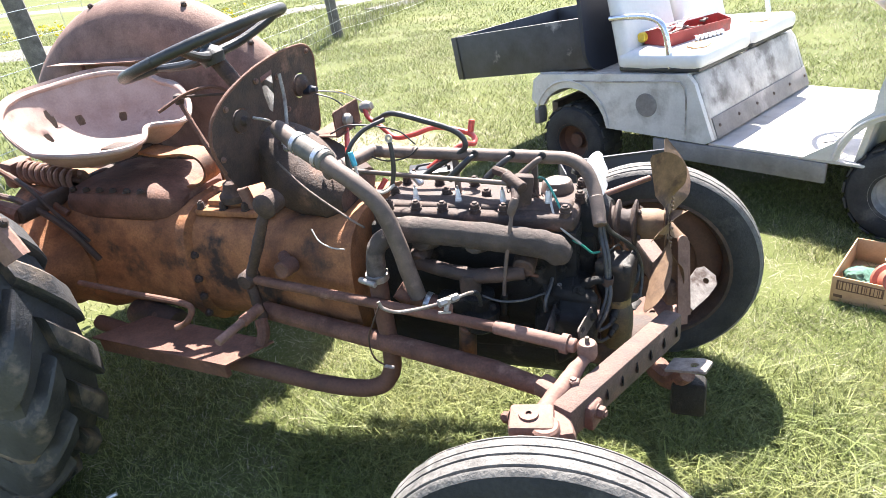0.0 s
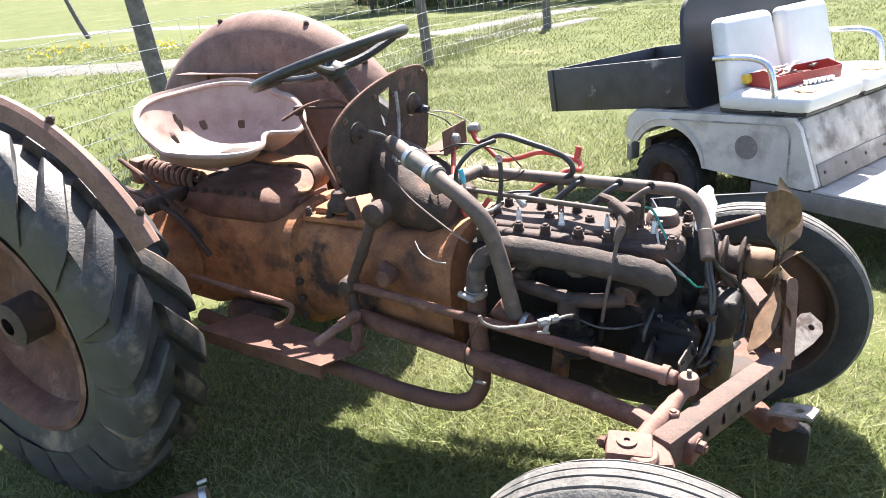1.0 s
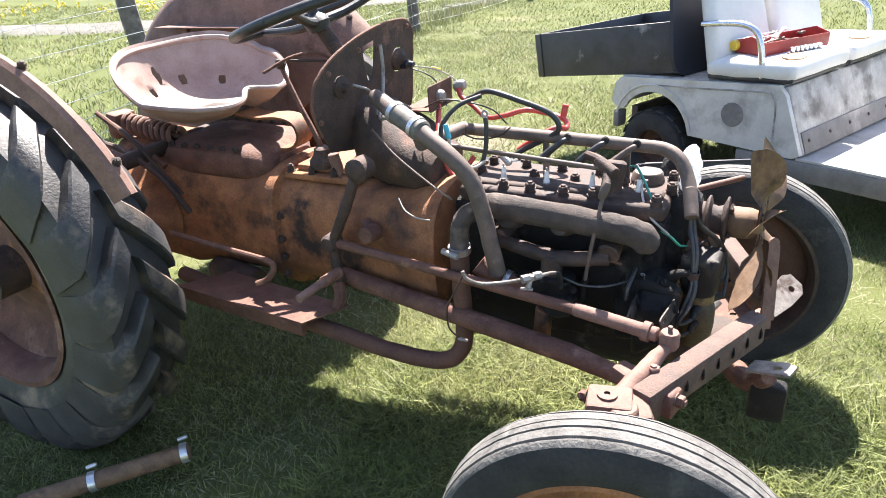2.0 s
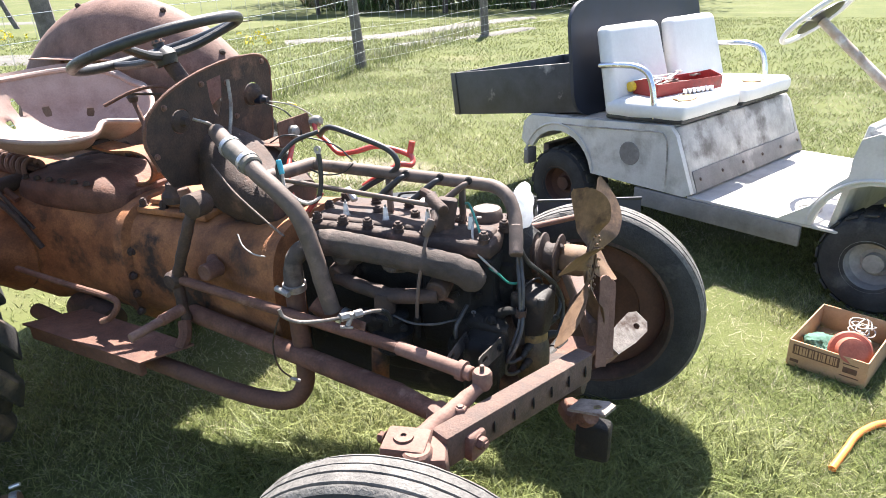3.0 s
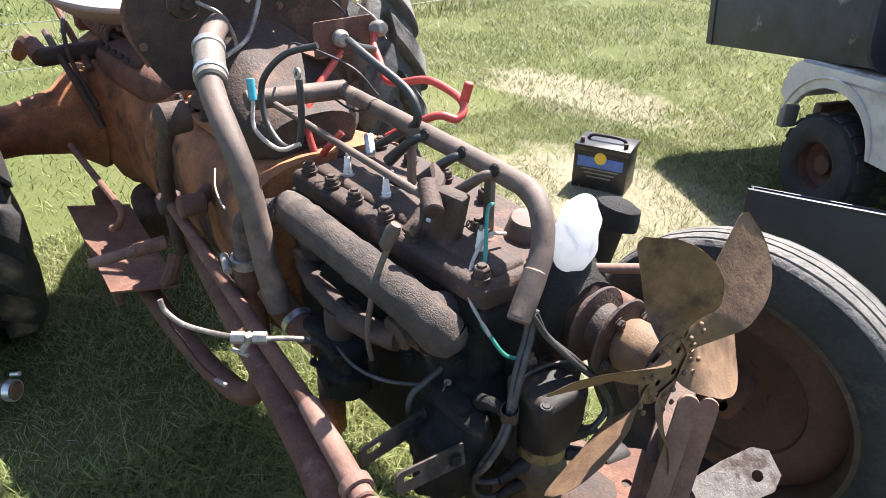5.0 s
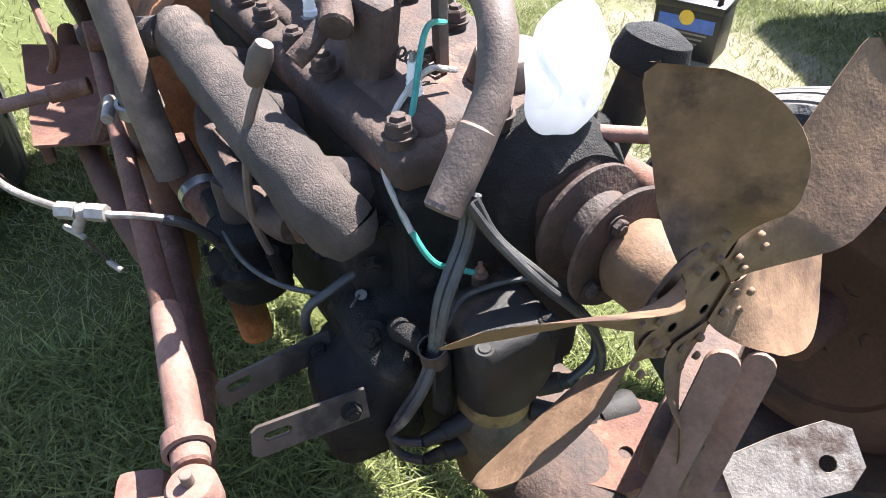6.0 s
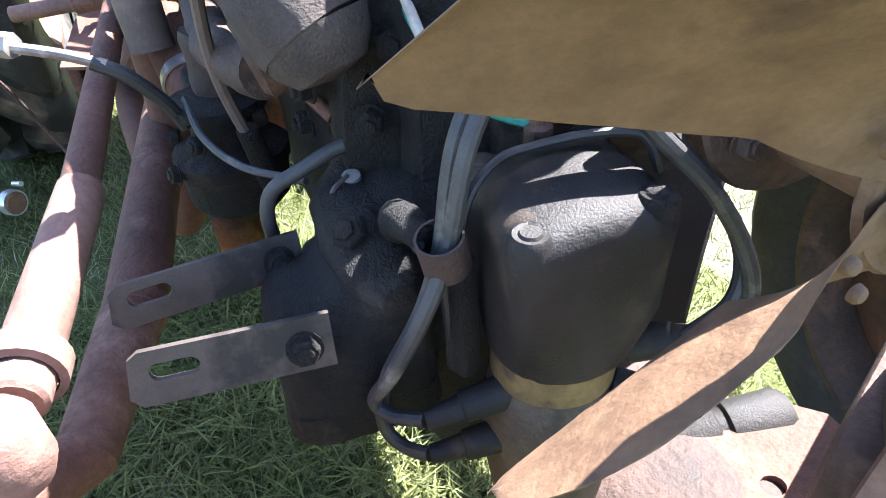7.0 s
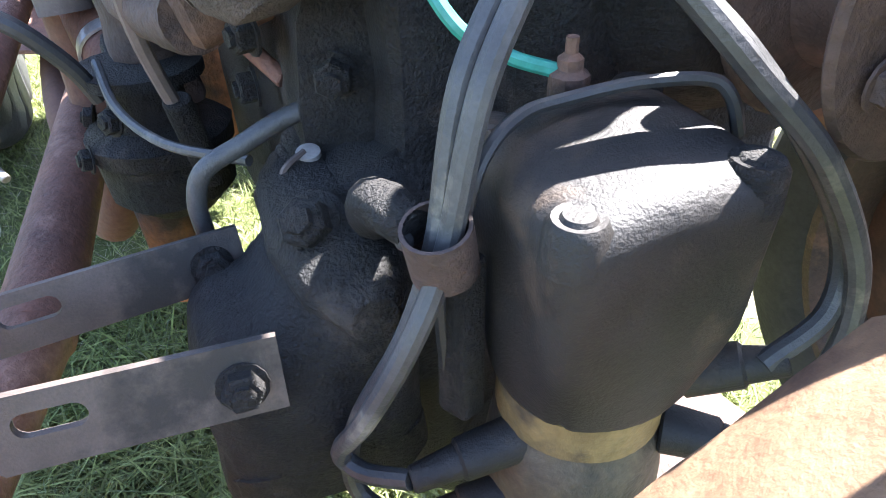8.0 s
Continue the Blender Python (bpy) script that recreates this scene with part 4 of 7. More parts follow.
# air pipe with rubber sleeve, from the steering box to the carburettor
bm = tube([(-0.735, -0.165, 1.012), (-0.69, -0.185, 0.985), (-0.62, -0.20, 0.945), (-0.565, -0.205, 0.89), (-0.535, -0.207, 0.81), (-0.515, -0.208, 0.72), (-0.50, -0.205, 0.645)], 0.0215, 18)
duct = part("air_duct", rumple(bm, 0.001, 30), IRON, tractor, "curved brown metal air duct")
A, B = Vector((-0.815, -0.13, 1.03)), Vector((-0.70, -0.18, 0.993))
part("rubber_sleeve", rod(A, B, 0.0275, seg=24), material("grey_sleeve", (0.10, 0.088, 0.072), (0.15, 0.135, 0.115), None, 30, 200, 0.7, 0.0, 0.15), duct, "grey rubber coupling")
for f in (0.14, 0.8):
    c = A.lerp(B, f)
    part("hose_clamp", lathe([(0.0275, -0.007), (0.0298, -0.007), (0.0298, 0.007), (0.0275, 0.007)], along(c, c + (B - A)), 28), ZINC, duct, "bright hose clamp")
part("duct_neck", tube([(-0.90, -0.07, 1.045), (-0.86, -0.10, 1.04), (-0.81, -0.133, 1.028)], (0.022, 0.024), 14), IRON, duct)

# wire conduit over the head
PZ = 0.928
bm = tube([(-0.72, 0.085, PZ), (-0.60, 0.075, PZ), (-0.40, 0.06, PZ), (-0.22, 0.045, PZ), (-0.155, 0.036, PZ - 0.002), (-0.115, 0.02, PZ - 0.02), (-0.092, 0.0, PZ - 0.055), (-0.078, -0.03, PZ - 0.09), (-0.068, -0.062, PZ - 0.125)], 0.0165, 14)
conduit = part("wire_conduit", rumple(bm, 0.0008, 40), IRON, tractor, "brown steel spark plug wire tube")
part("conduit_end", rod((-0.082, -0.02, PZ - 0.075), (-0.0665, -0.066, PZ - 0.13), 0.0165), IRON, conduit)
part("cross_tube", rod((-0.76, -0.10, PZ + 0.004), (-0.715, 0.095, PZ), 0.019), IRON, conduit)
for x, y in ((-0.464, 0.065), (-0.245, 0.047)):
    part("conduit_leg", block((0.016, 0.012, 0.105), pose(x, y, PZ - 0.058), 0.003), IRON, conduit)
for x, y in ((-0.40, 0.046), (-0.30, 0.040), (-0.22, 0.032)):
    part("wire_grommet", lathe([(0.010, 0), (0.0105, 0.004), (0.007, 0.006), (0, 0.006)], along((x, y, PZ + 0.008), (x - 0.01, y - 0.1, PZ + 0.05)), 12), GREASE, conduit)
for k, (x, y) in enumerate(((-0.40, 0.046), (-0.30, 0.04), (-0.22, 0.032))):
    part("plug_boot", tube([(x + 0.0, y, PZ + 0.003), (x - 0.012, y - 0.012, PZ - 0.002), (x - 0.045, y - 0.02, PZ - 0.03), (x - 0.07, y - 0.026, PZ - 0.055)], (0.006, 0.011), 12), RUBBER if k != 2 else IRON, conduit, "hanging plug boot")

# throttle shaft and governor linkage across the head
shaft = part("throttle_rod", rod((-0.80, -0.055, 0.928), (-0.285, -0.045, 0.892), 0.0065), IRON, tractor, "long thin throttle rod")
bm = tube([(-0.34, 0.02, 0.902), (-0.30, -0.01, 0.90), (-0.28, -0.04, 0.893), (-0.265, -0.075, 0.875), (-0.263, -0.098, 0.86)], (0.012, 0.010), 10)
block((0.05, 0.03, 0.11), pose(-0.265, -0.02, 0.85, 0, 10, 20), 0.008, bm)
rod((-0.30, -0.03, 0.905), (-0.25, -0.06, 0.885), 0.016, bm)
part("bell_crank", rumple(bm, 0.002, 40), RUST_DARK, shaft, "dark cast throttle bell crank")
pts = [(-0.30 + 0.09 * k / 90 , -0.03 + 0.05 * k / 90 + 0.006 * math.cos(k * 0.9), 0.868 - 0.03 * k / 90 + 0.006 * math.sin(k * 0.9)) for k in range(91)]
part("return_spring", tube(pts, 0.0014, 5, 1, bent=False), IRON, shaft)

# steering linkage
drag = part("drag_link", rod((-1.0, -0.205, 0.655), (-0.22, -0.283, 0.624), 0.0135), RUST, tractor, "long rusty drag link")
part("link_sleeve", rod((-0.28, -0.276, 0.626), (-0.085, -0.308, 0.619), 0.0165), RUST_PINK, drag)
part("sleeve_clamp", lathe([(0.018, -0.009), (0.0225, -0.008), (0.0225, 0.008), (0.018, 0.009)], along((-0.11, -0.304, 0.620), (0.03, -0.327, 0.615)), 20), RUST_PINK, drag)
part("ball_joint", lathe([(0, -0.024), (0.017, -0.023), (0.0215, -0.013), (0.0215, 0.012), (0.018, 0.018), (0, 0.020)], pose(-0.060, -0.313, 0.618), 24), RUST_PINK, drag, "rusty ball joint end")
part("ball_stud", rod((-0.060, -0.313, 0.634), (-0.060, -0.313, 0.650), 0.005), IRON, drag)
part("ball_joint", lathe([(0, -0.03), (0.02, -0.028), (0.026, -0.015), (0.026, 0.015), (0.02, 0.024), (0, 0.026)], along((-1.015, -0.205, 0.655), (-1.015, -0.4, 0.655)), 24), RUST_DARK, drag, "dark ball joint end")
bm = rod((-1.027, -0.163, 0.526), (-0.28, -0.280, 0.499), 0.0265, None, 18)
rod((-0.30, -0.277, 0.4995), (-0.145, -0.320, 0.497), 0.0265, bm, 18, 0.021)
rod((-0.155, -0.317, 0.497), (-0.095, -0.372, 0.525), 0.021, bm, 16, 0.020)
radius = part("radius_rod", rumple(bm, 0.0012, 30), RUST, tractor, "thick rusty radius rod")
part("rod_fork", rumple(block((0.13, 0.05, 0.04), pose(-0.105, -0.375, 0.53, 0, 10, -24), 0.012), 0.004, 30), RUST_PINK, radius)
part("radius_rod", rod((-0.945, 0.325, 0.575), (-0.12, 0.42, 0.53), 0.025), RUST, tractor, "thick rusty radius rod")

# front axle: centre beam with holes and the swept outer halves
def axle_half(s, y0):
    a, b = Vector((0.105, y0 + s * 0.02, 0.545)), Vector((-0.085, y0 + s * 0.44, 0.56))
    m = along(a, b)
    n = (b - a).length
    bm = block((0.05, 0.075, n), m @ pose(0, 0, n / 2), 0.009)
    beam = part("front_axle_half", rumple(bm, 0.0025, 30), BEAM_RUST, tractor, "rusty forged front axle half with adjusting holes")
    fwd = Vector((0.87, -s * 0.4, 0)).normalized()
    for k in range(6):
        c = a.lerp(b, 0.10 + 0.13 * k) + fwd * 0.026
        part("axle_hole", lathe([(0.017, 0.0), (0.017, 0.003), (0.0105, 0.004), (0.0095, -0.014), (0, -0.015)], along(c, c + fwd), 18), GREASE, beam)
    bm = rod(b + Vector((-0.02, s * 0.05, -0.12)), b + Vector((-0.02, s * 0.05, 0.035)), 0.03)
    block((0.09, 0.10, 0.05), Matrix.Translation(b + Vector((-0.02, s * 0.02, 0))) @ pose(0, 0, 0, 0, 0, -24 * s), 0.012, bm)
    part("king_pin_boss", rumple(bm, 0.004, 30), RUST_PINK, beam)
    return beam


near_half = axle_half(-1, -0.05)
axle_half(1, 0.05)
bm = tube([(-0.125, -0.51, 0.578), (-0.105, -0.44, 0.584), (-0.08, -0.36, 0.592), (-0.062, -0.316, 0.602)], (0.022, 0.014), 14)
block((0.09, 0.075, 0.032), pose(-0.135, -0.525, 0.585, 0, 0, 12), 0.010, bm)
arm = part("steering_arm", rumple(bm, 0.003, 35), RUST_PINK, tractor, "rusty forged steering arm")
part("clamp_bolt", hex_nut((-0.18, -0.525, 0.585), (-1, 0, 0), 0.012, 0.014, rod((-0.18, -0.52, 0.585), (-0.09, -0.54, 0.585), 0.007)), RUST, arm)
part("arm_washer", lathe([(0.006, 0), (0.02, 0), (0.02, 0.004), (0.006, 0.004)], pose(-0.14, -0.525, 0.601), 20), RUST_PINK, arm)
part("spindle", tube([(-0.105, -0.50, 0.56), (-0.105, -0.51, 0.42), (-0.10, -0.54, 0.35), (-0.085, -0.66, 0.32)], 0.026, 12), RUST, arm)
bm = block((0.06, 0.05, 0.06), pose(-0.045, -0.43, 0.55, 0, 0, -20), 0.01)
hex_nut((-0.02, -0.44, 0.56), (1, -0.3, 0), 0.014, 0.016, bm)
hex_nut((-0.075, -0.40, 0.585), (0, 0, 1), 0.013, 0.016, bm)
part("axle_bolts", rumple(bm, 0.003, 40), RUST_PINK, near_half)
part("far_spindle", tube([(-0.08, 0.49, 0.56), (-0.08, 0.48, 0.45), (-0.03, 0.49, 0.39), (0.0, 0.53, 0.383)], 0.026, 12), RUST, arm)

# front support with its bent lugs
bm = hull_sections([(-0.16, 0.05, 0.40, 0.09, 0.05), (-0.06, 0.06, 0.395, 0.10, 0.055), (0.03, 0.065, 0.41, 0.095, 0.055), (0.085, 0.065, 0.43, 0.07, 0.04)], 24, power=2.6)
support = part("front_support", rumple(bm, 0.006, 22), RUST_DARK, tractor, "rusty cast front axle support")
bm = plate([(-0.055, -0.075), (0.06, -0.07), (0.085, -0.02), (0.07, 0.04), (0.02, 0.055), (-0.035, 0.035), (-0.06, -0.01)], 0.012, look((0.045, 0.09, 0.468), (-0.05, 0.06, 0.95), 12), [ring_points(0.008, 14, 0.005, 0.0)], bevel=0.003)
part("support_cheek", rumple(bm, 0.002, 30), RUST, support, "rust-brown cheek plate with a hole")
part("pivot_sleeve", lathe([(0, 0), (0.022, 0.0), (0.024, 0.006), (0.024, 0.05), (0.021, 0.052), (0.021, 0.058), (0.024, 0.06), (0.024, 0.10), (0.02, 0.106), (0, 0.108)], along((-0.03, 0.06, 0.43), (0.0, 0.165, 0.452)), 22), BLACK_CAST, support, "black greasy pivot sleeve")
lug_a, lug_b = Vector((0.125, 0.165, 0.455)), Vector((0.176, 0.262, 0.492))
lug_v = (lug_b - lug_a).normalized()
lug_u = lug_v.cross(Vector((0.35, -0.55, 0.75))).normalized()
lug_n = lug_u.cross(lug_v)
lug_m = Matrix(((lug_u.x, lug_v.x, lug_n.x, lug_b.x), (lug_u.y, lug_v.y, lug_n.y, lug_b.y), (lug_u.z, lug_v.z, lug_n.z, lug_b.z), (0, 0, 0, 1)))
LUG_STEEL = material("dirty_lug_steel", (0.15, 0.125, 0.105), (0.30, 0.265, 0.23), (0.085, 0.055, 0.04), 40, 260, 0.6, 0.2, 0.3, patch_at=0.53, soft=0.12)
part("radiator_lug", rumple(plate([(-0.024, -0.115), (0.026, -0.115), (0.036, -0.05), (0.036, 0.0), (0.018, 0.022), (-0.022, 0.024), (-0.036, 0.002), (-0.034, -0.05)], 0.006, lug_m, [ring_points(0.0085, 12, 0.006, -0.012)], bevel=0.0015), 0.0015, 14), LUG_STEEL, support, "bent bare metal lug with a hole")
part("radiator_lug", plate([(-0.03, -0.05), (0.03, -0.05), (0.036, 0.02), (0.02, 0.045), (-0.03, 0.045)], 0.006, look((0.15, -0.175, 0.505), (0.05, -0.10, 0.95), -20), [ring_points(0.010, 12, 0.0, 0.01)], bevel=0.0015), LUG_STEEL, support, "bent bare metal lug with a hole")
part("lug_stem", tube([(0.08, 0.13, 0.43), (0.11, 0.165, 0.43), (0.14, 0.195, 0.45)], (0.028, 0.02), 10), RUST_PINK, support)
part("lug_stem", tube([(0.07, -0.06, 0.40), (0.11, -0.13, 0.42), (0.145, -0.17, 0.475)], (0.03, 0.02), 10), RUST, support)
# rusty bracket coloured near-black: the shade it hangs in is put into its colour
bm = block((0.08, 0.05, 0.10), pose(0.15, -0.15, 0.40), 0.012)
part("hanging_bracket", rumple(bm, 0.005, 30), GREASE, support)
def bent_strap(a, b, w, face, label):
    """A flat round-topped strap from a up to b, its broad side turned to face."""
    a, b = Vector(a), Vector(b)
    v = (b - a).normalized()
    u = v.cross(Vector(face)).normalized()
    n = u.cross(v)
    L = (b - a).length
    m = Matrix(((u.x, v.x, n.x, a.x), (u.y, v.y, n.y, a.y), (u.z, v.z, n.z, a.z), (0, 0, 0, 1)))
    out = [(-w, 0), (w, 0), (w, L - w)] + [(w * math.cos(q), L - w + w * math.sin(q)) for q in (0.5, 1.0, 1.57, 2.1, 2.6)] + [(-w, L - w)]
    return part("strap", rumple(plate(out, 0.006, m, bevel=0.0012), 0.001, 20), RUST_PINK, support, label)


bent_strap((0.122, 0.030, 0.48), (0.112, 0.092, 0.705), 0.014, (0.55, -0.8, 0.2), "flat rusty strap with rounded end")
bent_strap((0.128, 0.092, 0.47), (0.116, 0.150, 0.668), 0.014, (0.45, -0.85, 0.2), "flat rusty strap with rounded end")

# water pump, pulleys and fan
AX = Vector((0.0, 0.076, 0.741))
def on_axle(x):
    return along(Vector((x, AX.y, AX.z)), Vector((x + 1, AX.y, AX.z)))


bm = lathe([(0, 0), (0.075, 0), (0.085, 0.015), (0.08, 0.06), (0.06, 0.085), (0, 0.09)], on_axle(-0.145), 28)
block((0.09, 0.17, 0.12), pose(-0.13, 0.06, 0.69), 0.02, bm)
pump = part("water_pump", rumple(bm, 0.006, 28), GREASE, tractor, "dark greasy cast water pump")
prof = [(r * 0.83, x) for r, x in [(0.03, 0), (0.064, 0.0), (0.072, 0.003), (0.073, 0.006), (0.052, 0.012), (0.052, 0.018), (0.072, 0.025), (0.073, 0.028), (0.072, 0.030), (0.046, 0.036), (0.042, 0.048),
        (0.046, 0.060), (0.072, 0.068), (0.074, 0.070), (0.072, 0.073), (0.045, 0.077), (0, 0.077)]]
part("pulley", lathe(prof, on_axle(-0.070), 48), RUST_DARK, pump, "rusty double groove pulley")
part("pulley_hub", rumple(lathe([(0, 0), (0.032, 0), (0.039, 0.012), (0.039, 0.050), (0.034, 0.066), (0.0, 0.070)], on_axle(0.004), 28), 0.0015, 40), RUST_TAN, pump, "scaly rusty hub")
nuts("pulley_bolt", [((0.008, AX.y + 0.045 * math.cos(a), AX.z + 0.045 * math.sin(a)), (1, 0, 0)) for a in (math.pi * k / 2 + 0.5 for k in range(4))], 0.008, 0.007, RUST_DARK, pump)
fan = part("fan", lathe([(0, 0), (0.058, 0), (0.06, 0.002), (0.058, 0.005), (0, 0.005)], on_axle(0.074), 30), RUST_TAN, tractor, "six-bladed rusty engine fan")


def fan_blade(deg, pitch=-40, wide_lo=0.036, wide_hi=0.034, length=0.204, shift=0.0):
    """A paddle blade, dished and twisted, one corner square and one well rounded, riveted to the spider."""
    a = radians(deg)
    m = Matrix.Translation((0.083, AX.y, AX.z)) @ Matrix(((1, 0, 0, 0), (0, math.cos(a), -math.sin(a), 0), (0, math.sin(a), math.cos(a), 0), (0, 0, 0, 1)))
    bm = bmesh.new()
    rows = []
    for i in range(25):
        f = i / 24
        r = 0.034 + length * f
        lo, hi = -0.019 - wide_lo * min(1, f * 2.5) ** 0.8, 0.019 + wide_hi * f
        if f > 0.52:
            lo += (hi - lo) * 0.95 * (1 - math.sqrt(max(1 - ((f - 0.52) / 0.48) ** 2, 0)))
        if f > 0.93:
            hi -= 0.012 * ((f - 0.93) / 0.07) ** 2
        p = radians(pitch * min(1, max(f - 0.06, 0) * 3.6))
        row = []
        for j in range(9):
            q = lo + (hi - lo) * j / 8
            dish = 0.006 * (q / 0.05) ** 2 * min(1, f * 2)
            row.append(bm.verts.new(m @ Vector((shift * min(1, f * 3) + q * math.sin(p) + dish * math.cos(p), r, q * math.cos(p) - dish * math.sin(p)))))
        rows.append(row)
    for u, v in zip(rows, rows[1:]):
        for j in range(8):
            bm.faces.new((u[j], u[j + 1], v[j + 1], v[j]))
    bmesh.ops.solidify(bm, geom=bm.faces[:], thickness=0.0024)
    b = part("fan_blade", rumple(bm, 0.0008, 45, deg), RUST_TAN, fan)
    for r, q in ((0.046, -0.010), (0.046, 0.010), (0.070, -0.010), (0.070, 0.010)):
        part("rivet", lathe([(0.0042, 0), (0.004, 0.0025), (0.0028, 0.004), (0, 0.0048)], along(m @ Vector((0.002, r, q)), m @ Vector((1, r, q))), 12), RUST_TAN, b)


# the blades have been bent about a little over the years
fan_blade(-24)
fan_blade(36)
fan_blade(95.5, -45, 0.040, 0.034, 0.172, -0.014)
fan_blade(155.6, -43.6, 0.0367, 0.032, 0.1967)
fan_blade(211.6, -53.4, 0.010, 0.031, 0.2025, -0.0105)
fan_blade(276)
for k in range(4):
    q = radians(45 + 90 * k)
    c = Vector((0.079, AX.y + 0.026 * math.cos(q), AX.z + 0.026 * math.sin(q)))
    part("spider_hole", lathe([(0, 0.0), (0.0042, 0.0), (0.0048, 0.0010)], along(c, c + Vector((1, 0, 0))), 14), GREASE, fan)

# ignition unit: square coil on a round distributor base
AHEAD = Vector((0.004, 0.010, 0.001))
CM = pose(-0.039, -0.040, 0.0, 0, 0, -6)
bm = block((0.088, 0.080, 0.110), CM @ pose(0, 0, 0.640), 0.011, segments=4)
bmesh.ops.subdivide_edges(bm, edges=[e for e in bm.edges if e.calc_length() > 0.03], cuts=6, use_grid_fill=True)
for v in bm.verts:
    q = CM.inverted() @ v.co
    f = min(1, max(0, (q.z - 0.585) / 0.110))
    s = 0.98 + 0.05 * f
    k = max(0.0, 1 - f / 0.42) ** 1.3
    r = math.hypot(q.x, q.y) or 1.0
    flat = max(abs(q.x) / 0.044, abs(q.y) / 0.040)
    q.x, q.y = q.x * s * (1 - k) + k * q.x / r * 0.0405 * flat, q.y * s * (1 - k) + k * q.y / r * 0.0405 * flat
    if f > 0.9:
        q.z += 0.10 * q.y + 0.006 * (1 - (q.x / 0.045) ** 2) * (1 - (q.y / 0.04) ** 2)
    v.co = CM @ q
coil = part("ignition_coil", rumple(bm, 0.0015, 30), BLACK_CAST, tractor, "black square coil box, dusty top")
for x, y in ((0.034, -0.032), (0.034, 0.030), (-0.034, -0.030), (-0.033, 0.030)):
    c = CM @ Vector((x, y, 0.694 + 0.11 * y))
    part("coil_screw", lathe([(0, 0.004), (0.005, 0.004), (0.006, 0.0025), (0.0085, 0.003), (0.0105, 0.0), (0.0115, -0.014), (0, -0.014)], Matrix.Translation(c), 18), BLACK_CAST if y < 0 else GREASE, coil)
part("coil_ridge", tube([(-0.030, 0.010, 0.690), (-0.034, 0.006, 0.704), (-0.041, 0.000, 0.709), (-0.052, -0.022, 0.708), (-0.060, -0.045, 0.704), (-0.061, -0.062, 0.702), (-0.055, -0.078, 0.697), (-0.051, -0.088, 0.684), (-0.052, -0.093, 0.655)], 0.0026, 8), RUBBER, coil, "thin black wire over the coil")
part("terminal_post", lathe([(0, -0.01), (0.008, -0.01), (0.008, 0.008), (0.005, 0.01), (0.005, 0.014), (0.0025, 0.016), (0.0025, 0.022), (0, 0.022)], pose(-0.075, -0.034, 0.698), 8), RUST_DARK, coil, "rusty terminal nut")
part("distributor_band", lathe([(0.034, 0.567), (0.0372, 0.568), (0.0372, 0.588), (0.034, 0.589)], CM, 36), OCHRE, coil, "worn ochre band")
bm = lathe([(0, 0.44), (0.030, 0.44), (0.038, 0.455), (0.043, 0.50), (0.042, 0.535), (0.0385, 0.560), (0.0355, 0.566), (0.0355, 0.588), (0, 0.589)], CM, 36)
part("distributor_body", rumple(bm, 0.0012, 40), OCHRE_DULL, coil, "grimy tan distributor body")
for a, b in (((-0.036, -0.066, 0.560), (-0.042, -0.122, 0.553)), ((-0.034, -0.066, 0.522), (-0.046, -0.120, 0.514)), ((-0.016, -0.006, 0.588), (0.010, 0.024, 0.604)), ((-0.012, -0.014, 0.560), (0.018, 0.014, 0.562))):
    a, b = Vector(a), Vector(b)
    bm = rod(a, a + (b - a) * 0.62, 0.0115, None, 16, 0.010)
    rod(a + (b - a) * 0.6, b, 0.0082, bm, 16, 0.0062)
    part("distributor_tower", rumple(bm, 0.0006, 60), BLACK_CAST, coil)
part("coil_bracket", rumple(block((0.016, 0.014, 0.085), pose(-0.052, -0.092, 0.615, 0, 0, 20), 0.003), 0.002, 40), GREASE, coil, "chipped narrow bracket")
coil.matrix_basis = Matrix.Translation(AHEAD) @ coil.matrix_basis

# governor housing with two slotted straps
bm = block((0.094, 0.100, 0.165), pose(-0.119, -0.132, 0.526, 0, 0, -5), 0.022, segments=4)
bmesh.ops.subdivide_edges(bm, edges=[e for e in bm.edges if e.calc_length() > 0.02], cuts=6, use_grid_fill=True)


def shoulder(y):
    """How the governor's top climbs towards the engine."""
    k = min(1.0, max(0.0, (y + 0.158) / 0.05))
    return 0.041 * k * k * (3 - 2 * k)


for v in bm.verts:
    k = min(1.0, max(0.0, (v.co.z - 0.560) / 0.045))
    low = min(1.0, max(0.0, (0.51 - v.co.z) / 0.05))
    v.co.z += k * (shoulder(v.co.y) - 0.30 * max(0.0, v.co.x + 0.105)) + low * 0.085 * min(1.0, max(0.0, (v.co.x + 0.165) / 0.085))
governor = part("governor_housing", rumple(rumple(bm, 0.003, 26), 0.0016, 90), GREASE, tractor, "black tarry governor casting")
bm = hull_sections([(-0.225, -0.05, 0.585, 0.05, 0.05), (-0.20, -0.05, 0.597, 0.085, 0.058), (-0.13, -0.05, 0.606, 0.080, 0.054), (-0.092, -0.055, 0.59, 0.05, 0.045)], 36, power=2.4)
bmesh.ops.subdivide_edges(bm, edges=bm.edges[:], cuts=2, use_grid_fill=True)
part("housing_neck", rumple(rumple(bm, 0.006, 34), 0.002, 110), GREASE, governor)
part("housing_bolt", hex_nut((-0.110, -0.121, 0.645), (0.5, -0.5, 0.7), 0.0112, 0.012, lathe([(0, -0.010), (0.019, -0.010), (0.017, 0.002), (0.014, 0.003), (0, 0.004)], along((-0.111, -0.120, 0.643), (-0.061, -0.170, 0.713)), 20)), GREASE, governor)
